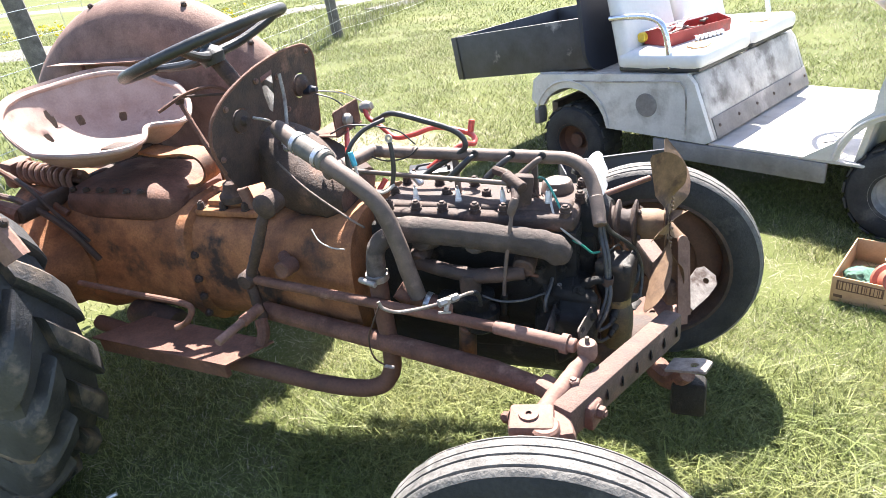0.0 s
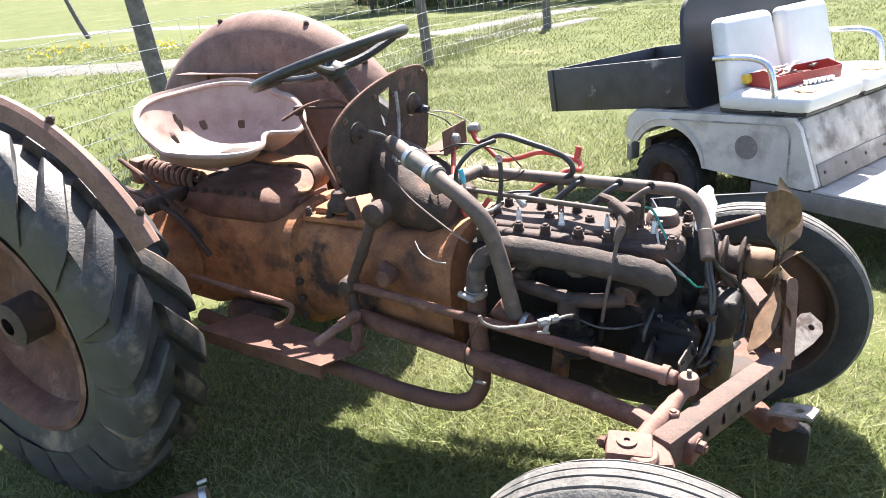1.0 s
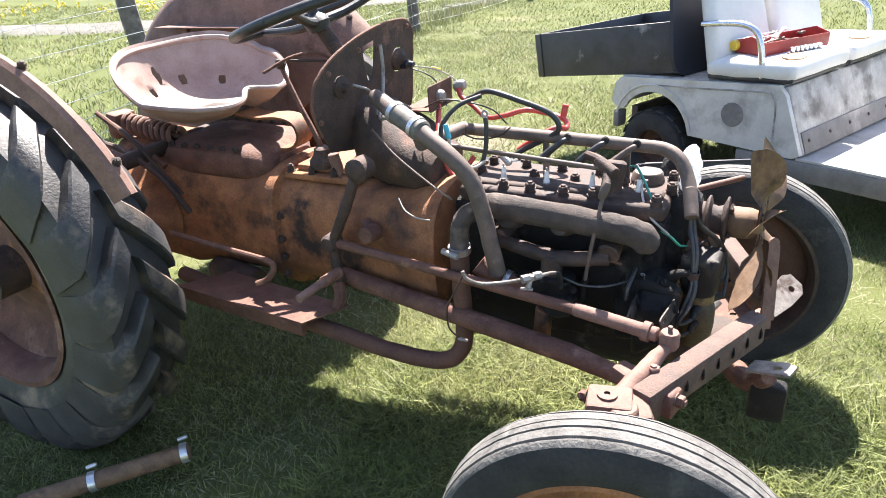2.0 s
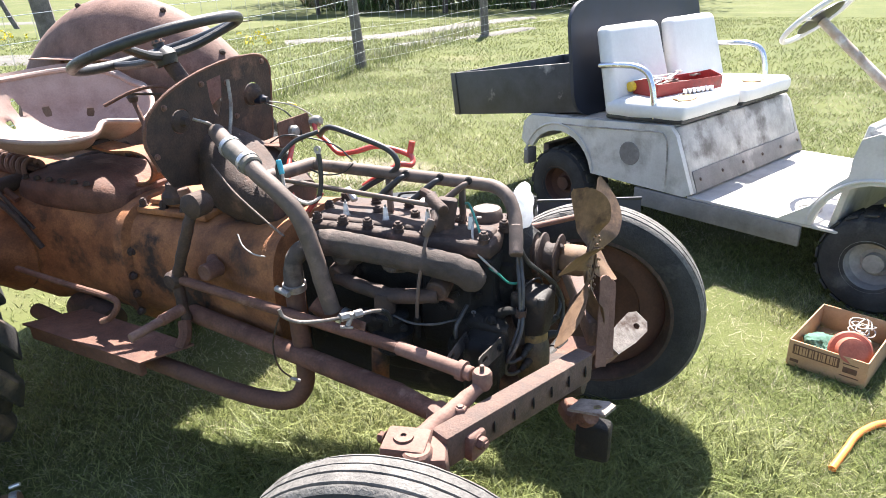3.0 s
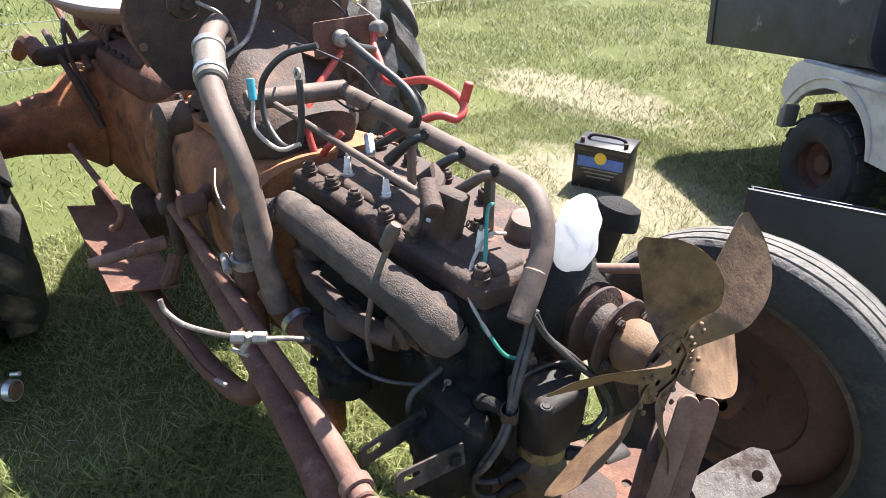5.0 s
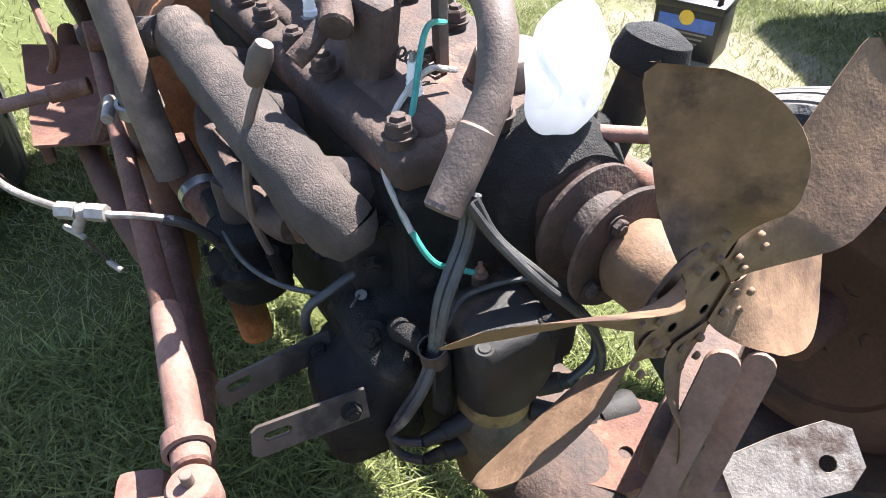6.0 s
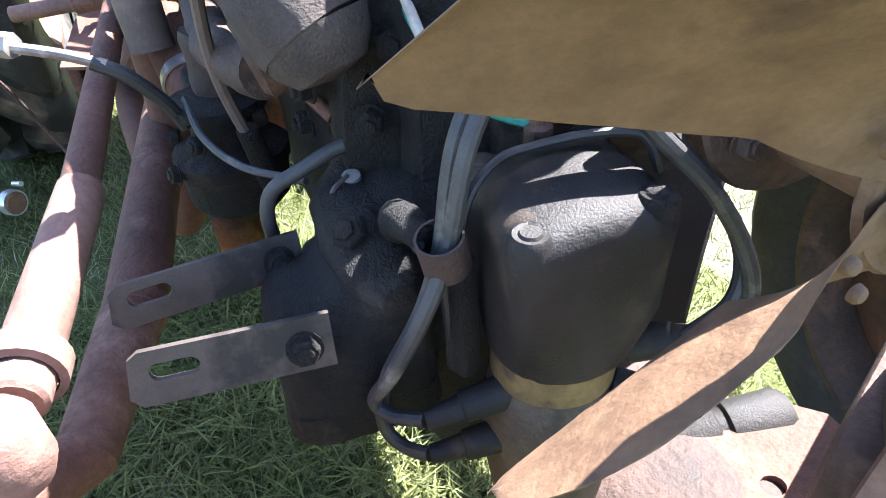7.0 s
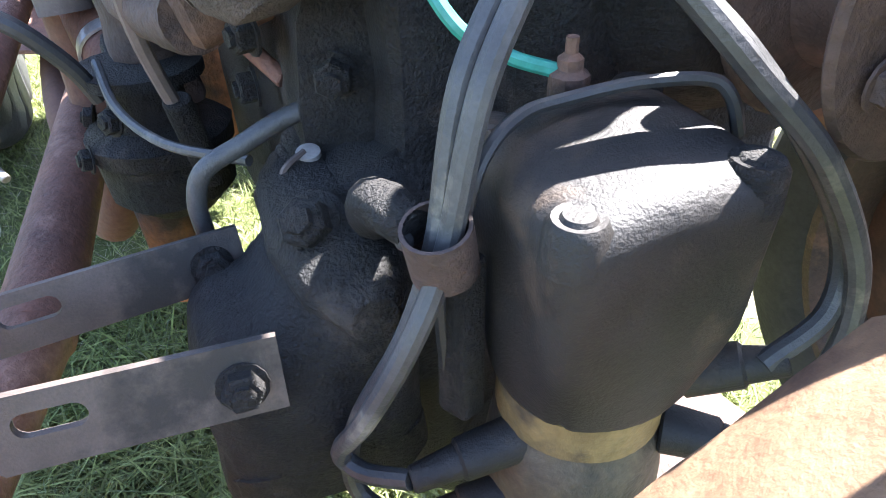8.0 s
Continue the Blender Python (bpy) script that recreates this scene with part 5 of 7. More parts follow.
bm = block((0.10, 0.10, 0.11), pose(-0.18, -0.09, 0.53, 0, 0, 10), 0.02, segments=3)
gear_ridge = hull_sections([(-0.19, -0.105, 0.625, 0.012, 0.012), (-0.165, -0.105, 0.632, 0.028, 0.018), (-0.12, -0.110, 0.632, 0.032, 0.018), (-0.085, -0.112, 0.628, 0.024, 0.015), (-0.07, -0.11, 0.62, 0.01, 0.01)], 18, power=2.2)
part("housing_ridge", rumple(gear_ridge, 0.003, 40), GREASE, governor)
part("gear_cover", rumple(bm, 0.005, 30), GREASE, governor)
rumpled = hull_sections([(-0.33, 0.0, 0.60, 0.06, 0.05), (-0.30, 0.02, 0.62, 0.12, 0.14), (-0.17, 0.03, 0.63, 0.135, 0.16), (-0.15, 0.03, 0.62, 0.11, 0.13)], 26, power=3)
part("timing_cover", rumple(rumpled, 0.006, 24), GREASE, governor, "tarry timing gear cover")
nuts("cover_bolt", [((-0.150, -0.075, 0.735), (1, -0.3, 0.2)), ((-0.148, -0.03, 0.752), (1, 0, 0.2)), ((-0.155, -0.09, 0.69), (1, -0.5, 0)), ((-0.200, -0.115, 0.70), (0.2, -1, 0)), ((-0.235, -0.112, 0.66), (0, -1, 0))], 0.009, 0.010, GREASE, governor)


def strap(a, b, h, tilt, label):
    """A flat strap standing on edge from a to b, with a slot near b."""
    a, b = Vector(a), Vector(b)
    n = (b - a).length
    x = (b - a).normalized()
    up = Vector(tilt).normalized()
    up = (up - x * up.dot(x)).normalized()
    z = x.cross(up)
    m = Matrix(((x.x, up.x, z.x, a.x), (x.y, up.y, z.y, a.y), (x.z, up.z, z.z, a.z), (0, 0, 0, 1)))
    slot = rounded(0.026, 0.0105, 0.005, 5, n - 0.026, 0.003)
    ob = part("slotted_strap", plate([(0, -h / 2), (n - 0.006, -h / 2), (n, -h / 2 + 0.006), (n - 0.004, h / 2 - 0.004), (n - 0.010, h / 2), (0, h / 2)], 0.004, m, [slot], bevel=0.0008), STRAP_IRON, governor, label)
    part("strap_bolt", hex_nut(m @ Vector((0.016, -0.002, 0.0)), -z, 0.0085, 0.008, hex_nut(m @ Vector((0.016, -0.002, 0.004)), z, 0.0085, 0.008)), GREASE, ob)


strap((-0.072, -0.150, 0.607), (-0.086, -0.259, 0.609), 0.033, (-0.25, 0, 1), "slotted flat steel strap, worn edges")
strap((-0.160, -0.146, 0.607), (-0.158, -0.268, 0.604), 0.029, (-0.25, 0, 1), "slotted flat steel strap, worn edges")

# wires at the front
C0 = Vector((-0.076, -0.048, 0.803))
clip = part("cable_clip", lathe([(0.0115, -0.0115), (0.013, -0.0115), (0.013, 0.0115), (0.0115, 0.0115)], pose(-0.050, -0.101, 0.664, 12, 8, 0), 22), RUST_DARK, governor, "rusty strap clip round the cables")
part("clip_tab", rumple(tube([(-0.060, -0.106, 0.666), (-0.074, -0.110, 0.668), (-0.090, -0.110, 0.662), (-0.104, -0.106, 0.650)], (0.0085, 0.0125), 12), 0.0015, 60), GREASE, clip)
part("clip_screw", lathe([(0, 0), (0.0035, 0), (0.003, 0.003), (0, 0.004)], along((-0.060, -0.110, 0.664), (-0.02, -0.16, 0.68)), 12), RUBBER, clip)
clip.matrix_basis = Matrix.Translation(AHEAD) @ clip.matrix_basis
harness = part("plug_cable", tube([Vector(p) + AHEAD for p in (C0, C0 + Vector((0.004, -0.008, -0.04)), (-0.058, -0.088, 0.72), (-0.052, -0.102, 0.664), (-0.052, -0.116, 0.625), (-0.066, -0.134, 0.575), (-0.076, -0.140, 0.535), (-0.074, -0.138, 0.513), (-0.062, -0.130, 0.507), (-0.046, -0.120, 0.514))], 0.0047, 10), CABLE, tractor, "dusty black plug cable")
part("plug_cable", tube([Vector(p) + AHEAD for p in (C0 + Vector((0.008, 0.004, 0)), C0 + Vector((0.012, -0.006, -0.04)), (-0.050, -0.085, 0.72), (-0.046, -0.101, 0.664), (-0.042, -0.119, 0.630), (-0.052, -0.136, 0.588), (-0.066, -0.144, 0.560), (-0.068, -0.143, 0.548), (-0.058, -0.136, 0.546), (-0.042, -0.122, 0.553))], 0.0047, 10), CABLE, harness, "dusty black plug cable")
part("plug_cable", tube([C0 + Vector((0.014, 0.010, 0)), (-0.050, -0.022, 0.762), (-0.022, 0.005, 0.728), (-0.006, 0.034, 0.690), (0.004, 0.056, 0.650), (0.012, 0.050, 0.622), (0.010, 0.024, 0.604)], 0.0047, 10), CABLE, harness, "dusty black plug cable")
part("plug_cable", tube([C0 + Vector((0.016, 0.002, 0)), (-0.046, -0.026, 0.765), (-0.014, 0.0, 0.726), (0.004, 0.030, 0.690), (0.016, 0.054, 0.640), (0.020, 0.050, 0.595), (0.018, 0.014, 0.562)], 0.0047, 10), CABLE, harness, "dusty black plug cable")
part("coil_wire", tube([Vector(p) + AHEAD for p in (C0 + Vector((0.002, 0.003, 0)), C0 + Vector((0.0, -0.004, -0.05)), (-0.060, -0.078, 0.72), (-0.056, -0.096, 0.67), (-0.054, -0.10, 0.64), (-0.055, -0.098, 0.60))], 0.0030, 8), RUBBER, harness)
part("green_lead", tube([(-0.24, 0.05, 0.87), (-0.21, 0.01, 0.88), (-0.17, -0.03, 0.83), (-0.145, -0.065, 0.77), (-0.11, -0.068, 0.745), (-0.092, -0.060, 0.724), (-0.086, -0.042, 0.712), (-0.074, -0.026, 0.707)], 0.0030, 8), GREEN_WIRE, harness, "green insulated lead")
part("white_lead", tube([(-0.19, 0.03, 0.845), (-0.195, 0.0, 0.85), (-0.185, -0.04, 0.825), (-0.16, -0.068, 0.79), (-0.112, -0.070, 0.749)], 0.0030, 8), PALE_RAG, harness, "dirty white lead")
part("oil_line", tube([(-0.186, -0.160, 0.606), (-0.186, -0.160, 0.626), (-0.183, -0.153, 0.644), (-0.180, -0.132, 0.655), (-0.178, -0.104, 0.666), (-0.174, -0.068, 0.669), (-0.160, 0.0, 0.672)], 0.0050, 12), CABLE, harness, "bent steel oil line")

cup = part("oil_cup", lathe([(0, 0), (0.007, 0), (0.0085, 0.004), (0.0085, 0.016), (0.006, 0.020), (0.006, 0.026), (0, 0.027)], along((-0.166, -0.104, 0.628), (-0.15, -0.11, 0.70)), 14), BRIGHT, governor, "small grimy oil cup")
part("cup_clip", tube([(-0.166, -0.112, 0.632), (-0.158, -0.122, 0.636), (-0.154, -0.120, 0.650), (-0.160, -0.108, 0.654)], 0.0016, 6), IRON, cup)

# fuel line with valve
line = part("fuel_line", tube([(-0.508, -0.390, 0.742), (-0.500, -0.388, 0.724), (-0.470, -0.374, 0.709), (-0.42, -0.345, 0.707), (-0.37, -0.313, 0.712), (-0.345, -0.265, 0.703), (-0.335, -0.235, 0.692)], 0.0042, 10), LINE_STEEL, tractor, "bent steel fuel line with brass valve")
part("line_hose", tube([(-0.338, -0.245, 0.695), (-0.334, -0.225, 0.682), (-0.336, -0.205, 0.655), (-0.340, -0.195, 0.63)], 0.0058, 10), RUBBER, line)
bm = bmesh.new()
d = Vector((0.60, 0.80, -0.05)).normalized()
for c, r, h in ((-0.026, 0.0095, 0.02), (0.006, 0.0095, 0.02)):
    at = Vector((-0.372, -0.313, 0.712)) + d * c
    lathe([(0, 0), (r, 0), (r, h), (0, h)], along(at, at + d), 6, bm)
block((0.016, 0.014, 0.014), Matrix.Translation((-0.372, -0.313, 0.712)), 0.003, bm)
rod((-0.372, -0.313, 0.712), (-0.376, -0.325, 0.69), 0.006, bm)
block((0.03, 0.006, 0.006), Matrix.Translation((-0.378, -0.328, 0.688)) @ pose(0, 0, 0, 0, 10, 30), 0.002, bm)
part("valve", bm, BRIGHT, line, "brass shut-off valve")
part("hanging_line", tube([(-0.506, -0.389, 0.735), (-0.545, -0.375, 0.665), (-0.573, -0.356, 0.61), (-0.582, -0.335, 0.54), (-0.563, -0.314, 0.50)], 0.0022, 8), RUST_DARK, line)
part("line_end", rod((-0.568, -0.318, 0.503), (-0.548, -0.306, 0.492), 0.0045), BRIGHT, line)
part("thin_pipe", tube([(-0.335, -0.19, 0.655), (-0.29, -0.185, 0.64), (-0.24, -0.165, 0.635), (-0.19, -0.13, 0.64)], 0.003, 8), CABLE, line)
part("inner_rod", rod((-0.255, -0.12, 0.69), (-0.215, -0.10, 0.668), 0.005), RUST, line)

# breather, bag and loose things on the engine
bm = rod((-0.165, 0.20, 0.66), (-0.150, 0.245, 0.825), 0.023)
breather = part("oil_filler", bm, BLACK_CAST, tractor, "black oil filler tube with cap")
part("filler_cap", lathe([(0, 0.035), (0.02, 0.034), (0.036, 0.026), (0.04, 0.008), (0.041, -0.006), (0.03, -0.01), (0, -0.01)], along((-0.150, 0.243, 0.813), (-0.143, 0.262, 0.89)), 26), GREASE, breather, "black domed cap")
part("cross_bar", rod((-0.10, 0.10, 0.80), (0.02, 0.24, 0.80), 0.008), RUST_PINK, breather)
bm = bmesh.new()
bmesh.ops.create_icosphere(bm, subdivisions=4, radius=1)
for v in bm.verts:
    f = v.co.z
    w = 0.034 if f > 0 else 0.034 - 0.019 * (-f) ** 1.4
    v.co = Vector((-0.097 + v.co.x * w * 0.8, 0.082 + v.co.y * w * 1.15, 0.855 + f * 0.072))
for v in bm.verts:
    v.co += Vector((1, 1, 0.5)) * 0.010 * noise.noise(v.co * 26) + Vector((1, -1, 1)) * 0.005 * noise.noise(v.co * 70)
bag = part("plastic_bag", bm, PLASTIC_BAG)
part("bag_tie", tube([(-0.123, 0.082, 0.795), (-0.098, 0.062, 0.796), (-0.074, 0.083, 0.796), (-0.098, 0.104, 0.795), (-0.122, 0.083, 0.797)], 0.003, 8), PLASTIC_BAG, bag)
tagged(bag, "crumpled white plastic bag stuffed over the radiator neck", "bag")

# jumper and battery cables over the engine
cable = part("black_battery_cable", tube([(-0.75, 0.19, 0.985), (-0.70, 0.12, 1.01), (-0.62, 0.05, 1.045), (-0.54, 0.04, 1.03), (-0.45, 0.05, 0.995), (-0.425, 0.05, 0.955), (-0.47, 0.06, 0.92), (-0.53, 0.07, 0.885), (-0.56, 0.06, 0.865)], 0.0075, 12), RUBBER)
tagged(cable, "thick black battery cable looped over the engine", "cable")
part("clamp_end", block((0.05, 0.018, 0.014), pose(-0.58, 0.055, 0.86, 0, 30, -30), 0.004), ZINC, cable, "bright cable clamp")
cable = part("black_battery_cable", tube([(-0.61, -0.02, 1.05), (-0.66, -0.06, 1.03), (-0.695, -0.09, 0.98), (-0.68, -0.10, 0.92), (-0.63, -0.10, 0.885), (-0.59, -0.09, 0.89), (-0.575, -0.085, 0.93), (-0.572, -0.082, 0.985), (-0.575, -0.08, 1.01)], 0.006, 12), RUBBER)
tagged(cable, "black battery cable hanging in a loop", "cable")
part("ring_terminal", lathe([(0.004, 0), (0.010, 0), (0.010, 0.004), (0.004, 0.004)], pose(-0.575, -0.08, 1.02, 80, 0, 0), 14), BRIGHT, cable)
cable = part("red_battery_cable", tube([(-0.80, 0.235, 1.02), (-0.78, 0.21, 0.99), (-0.73, 0.19, 0.965), (-0.68, 0.17, 0.94), (-0.62, 0.165, 0.95), (-0.56, 0.18, 0.965), (-0.49, 0.185, 0.955), (-0.445, 0.17, 0.945), (-0.435, 0.145, 0.93), (-0.46, 0.12, 0.935), (-0.52, 0.09, 0.90), (-0.55, 0.075, 0.88)], 0.0075, 12), RED)
tagged(cable, "thick red battery cable looped over the engine", "cable")
part("red_boot", rod((-0.455, 0.178, 0.948), (-0.448, 0.185, 0.985), 0.009), RED, cable)
cable = part("red_battery_cable", tube([(-0.83, 0.16, 0.97), (-0.78, 0.05, 0.90), (-0.75, 0.02, 0.85), (-0.72, 0.02, 0.80), (-0.69, 0.03, 0.83), (-0.67, 0.05, 0.86)], 0.0075, 12), RED)
tagged(cable, "thick red starter cable behind the engine", "cable")
for k, pts in enumerate((((-0.93, 0.175, 1.075), (-0.87, 0.19, 1.05), (-0.83, 0.20, 1.0), (-0.82, 0.19, 0.96)), ((-0.93, 0.18, 1.08), (-0.86, 0.21, 1.065), (-0.81, 0.24, 1.03), (-0.79, 0.25, 0.99)),
                         ((-0.56, 0.05, 0.95), (-0.60, 0.06, 0.92), (-0.67, 0.07, 0.905), (-0.72, 0.05, 0.93)), ((-0.80, 0.02, 1.0), (-0.72, 0.0, 1.03), (-0.62, 0.05, 1.0), (-0.58, 0.08, 0.95)))):
    w = part("thin_wire", tube(pts, 0.0022, 8), RUBBER if k != 1 else PALE_RAG)
    tagged(w, "thin loose wire hanging by the dash", "wire")
w = part("wire_connector", block((0.03, 0.008, 0.008), pose(-0.86, 0.215, 1.066, 0, 20, 30), 0.002), YELLOW)
tagged(w, "small yellow crimp connector on a wire", "connector")
w = part("wire_connector", rod((-0.665, -0.125, 1.0), (-0.655, -0.13, 0.965), 0.007), TEAL)
tagged(w, "small teal crimp connector on a wire", "connector")
w = part("thin_wire", tube([(-0.655, -0.13, 0.965), (-0.64, -0.14, 0.92), (-0.60, -0.12, 0.89), (-0.575, -0.09, 0.90)], 0.004, 8), PALE_RAG)
tagged(w, "grey wire hanging down from the air duct", "wire")
w = part("thin_wire", tube([(-0.80, -0.165, 0.80), (-0.775, -0.180, 0.775), (-0.735, -0.190, 0.762), (-0.69, -0.200, 0.765)], 0.002, 8), PALE_RAG)
tagged(w, "pale wire trailing along the bell housing", "wire")
w = part("thin_wire", tube([(-0.89, -0.12, 0.97), (-0.80, -0.15, 0.91), (-0.68, -0.18, 0.85), (-0.62, -0.2, 0.83)], 0.0028, 8), IRON)
tagged(w, "brown wire trailing along the bell housing", "wire")

# ---- golf cart ----
cart = thing("golf_cart", pose(0.2, 1.88, 0, 0, 0, -26), "old white utility golf cart with dark dump bed, grimy paint", "golf cart")
CW = 1.20


def cart_wheel(u, v, out):
    m = pose(u, v, 0.215)
    prof = [(0.10, -0.10), (0.115, -0.108), (0.16, -0.112), (0.195, -0.10), (0.212, -0.075), (0.216, 0.0), (0.212, 0.075), (0.195, 0.10), (0.16, 0.112), (0.115, 0.108), (0.10, 0.10)]
    bm = lathe([(r, -s) for r, s in prof], m @ TURN_LATHE, 48)
    w = part("cart_wheel", bm, TYRE, cart, "small wide cart tyre on a steel rim")
    s = out
    prof = [(0.112, 0.108 * s), (0.118, 0.104 * s), (0.115, 0.096 * s), (0.10, 0.09 * s), (0.095, 0.05 * s), (0.06, 0.03 * s), (0.045, 0.035 * s), (0.04, 0.06 * s), (0.0, 0.06 * s)]
    part("rim", lathe([(r, -q) for r, q in prof], m @ TURN_LATHE, 40), SKIRT if u > 0 else RUST_RED, w, "dull metal rim")
    first = None
    for k in range(18):
        for q in (-0.05, 0.05):
            ob = part("tread_block", block((0.010, 0.078, 0.05), None, 0.002, None, 1), TYRE, w) if first is None else new("tread_block", first.data)
            first = first or ob
            ob.parent = w
            ob.matrix_basis = m @ pose(0, 0, 0, 0, 20 * k + (10 if q > 0 else 0), 0) @ pose(0.213, q, 0)


for u in (-0.87, 0.797):
    for v, s in ((0.11, -1), (CW - 0.11, 1)):
        cart_wheel(u, v, s)


def wheel_arch(u0, z0, r, n=10, a0=0, a1=180):
    return [(u0 + r * math.cos(radians(a0 + (a1 - a0) * k / n)), z0 + r * 1.02 * math.sin(radians(a0 + (a1 - a0) * k / n))) for k in range(n + 1)]


SIDE = Matrix(((1, 0, 0, 0), (0, 0, 1, 0), (0, 1, 0, 0), (0, 0, 0, 1)))
body_line = [(-0.055, 0.325), (-0.018, 0.345), (-0.125, 0.62), (-0.165, 0.665), (-0.60, 0.635), (-1.09, 0.60), (-1.135, 0.56), (-1.155, 0.45), (-1.12, 0.42), (-1.085, 0.42)]
arch = wheel_arch(-0.865, 0.30, 0.235, 12, 150, 0)
rear_side = body_line + [(u, max(z, 0.335)) for u, z in arch] + [(-0.60, 0.335)]
body = part("rear_body", plate(rear_side, 0.03, SIDE @ pose(0, 0, 0.0), bevel=0.008), WHITE_PAINT, cart, "white moulded rear body, scuffed and dirty")
part("body_side", plate(rear_side, 0.03, SIDE @ pose(0, 0, CW - 0.03), bevel=0.008), WHITE_PAINT, body)
bm = block((0.035, CW - 0.062, 0.345), pose(-0.092, CW / 2, 0.494, 0, -21, 0), 0.012, segments=3)
part("front_face", bm, GRIMY_WHITE, body, "stained off-white panel below the seat")
bm = block((0.012, CW - 0.06, 0.11), pose(-0.034, CW / 2 + 0.02, 0.393, 0, -21, 0), 0.003)
part("kick_strip", bm, SKIRT, body, "grey scuffed kick strip")
nuts("strip_bolt", [((-0.031, 0.10 + 0.21 * k, 0.40), (1, 0, 0.38)) for k in range(6)], 0.008, 0.006, IRON, body)
bm = block((0.95, CW - 0.062, 0.03), pose(-0.635, CW / 2, 0.622, 0, -3.2, 0), 0.008)
part("body_top", bm, GRIMY_WHITE, body)
bm = block((0.03, CW - 0.062, 0.14), pose(-1.13, CW / 2, 0.50), 0.01)
part("body_tail", bm, WHITE_PAINT, body)
bm = tube([(-0.005 + u * 0 + u, -0.003, z + 0.02) for u, z in wheel_arch(-0.865, 0.30, 0.255, 12, 165, 5)], 0.006, 8, 2)
part("arch_flare", bm, WHITE_PAINT, body, "raised wheel arch lip")
bm = tube([(-0.16, -0.002, 0.36), (-0.165, -0.002, 0.55), (-0.19, -0.002, 0.615), (-0.24, -0.002, 0.625), (-0.55, -0.002, 0.60), (-0.85, -0.002, 0.58)], 0.0045, 6, 5)
part("moulded_line", bm, GRIMY_WHITE, body)
part("round_badge", lathe([(0, 0.003), (0.058, 0.003), (0.062, 0.0), (0.062, -0.002)], along((-0.385, 0.0, 0.49), (-0.385, -1, 0.49)), 32), SKIRT, body, "round faded grey badge")
part("rear_bumper", block((0.05, 0.75, 0.09), pose(-1.16, CW / 2, 0.33), 0.01), IRON, body)
part("bumper_end", block((0.04, 0.08, 0.10), pose(-1.14, 0.06, 0.34), 0.01), SKIRT, body)
bm = block((1.0, CW - 0.36, 0.05), pose(-0.45, CW / 2, 0.30), 0.006)
part("rear_frame", bm, GREASE, cart)
floor_pan = part("floor_pan", block((0.70, CW - 0.01, 0.014), pose(0.31, CW / 2, 0.327), 0.003), FLOOR_PLATE, cart, "worn bare metal floor")
part("floor_skirt", block((0.85, 0.022, 0.095), pose(0.085, 0.008, 0.272), 0.005), SKIRT, floor_pan, "grey scuffed side skirt")
part("floor_skirt", block((0.85, 0.022, 0.095), pose(0.085, CW - 0.008, 0.272), 0.005), SKIRT, floor_pan)
part("floor_ring", tube([(0.46 + 0.05 * math.cos(a), 0.20 + 0.05 * math.sin(a), 0.337) for a in (2 * math.pi * k / 24 for k in range(25))], 0.003, 6, 1, bent=False), GRIMY_WHITE, floor_pan)
# front cowl with wheel arch
cowl = [(0.40, 0.33), (0.53, 0.42), (0.60, 0.52), (0.66, 0.575), (0.66, 0.64), (0.68, 0.73), (0.74, 0.76), (1.18, 0.72), (1.25, 0.60), (1.25, 0.40), (1.10, 0.33)]
cowl = cowl + [(u, max(z, 0.331)) for u, z in wheel_arch(0.80, 0.30, 0.255, 12, 8, 172)]
front = part("front_cowl", plate(cowl, 0.03, SIDE @ pose(0, 0, 0.0), bevel=0.008), WHITE_PAINT, cart, "white moulded front cowl")
part("cowl_side", plate(cowl, 0.03, SIDE @ pose(0, 0, CW - 0.03), bevel=0.008), WHITE_PAINT, front)
bm = block((0.03, CW - 0.062, 0.47), pose(0.655, CW / 2, 0.55, 0, 10, 0), 0.01)
part("cowl_back", bm, WHITE_PAINT, front)
bm = block((0.52, CW - 0.062, 0.03), pose(0.94, CW / 2, 0.735, 0, 4, 0), 0.01)
part("cowl_top", bm, GRIMY_WHITE, front)
bm = block((0.03, CW - 0.062, 0.30), pose(1.24, CW / 2, 0.53), 0.01)
part("cowl_nose", bm, WHITE_PAINT, front)
part("arch_flare", tube([(u, -0.004, z) for u, z in wheel_arch(0.80, 0.30, 0.275, 14, 12, 172)], 0.007, 8, 2), WHITE_PAINT, front, "raised wheel arch lip")
part("steering_column", tube([(0.70, 0.64, 0.70), (0.50, 0.64, 0.86), (0.20, 0.64, 1.11)], 0.022, 14, 4, bent=False), CREAM_FLAKE, cart, "cream column with flaking paint")
part("column_boot", rumple(lathe([(0.09, 0), (0.085, 0.03), (0.05, 0.06), (0.03, 0.07)], along((0.70, 0.64, 0.725), (0.60, 0.64, 0.81)), 20), 0.006, 20), WHITE_PAINT, cart)
SWC = along((0.185, 0.64, 1.13), (0.085, 0.64, 1.24))
bm = tube([SWC @ Vector((0.185 * math.cos(a), 0.185 * math.sin(a), 0)) for a in (2 * math.pi * k / 56 for k in range(57))], 0.0125, 10, 1, bent=False)
csw = part("steering_wheel", bm, VINYL, cart, "white cart steering wheel, dark centre")
part("wheel_centre", lathe([(0, 0.012), (0.05, 0.012), (0.11, -0.005), (0.115, -0.012), (0.05, -0.02), (0, -0.025)], SWC, 28), BATTERY, csw)
for k in range(3):
    a = 2 * math.pi * k / 3
    part("spoke", tube([SWC @ Vector((0.06 * math.cos(a), 0.06 * math.sin(a), -0.01)), SWC @ Vector((0.185 * math.cos(a), 0.185 * math.sin(a), 0))], 0.008, 8), VINYL, csw)


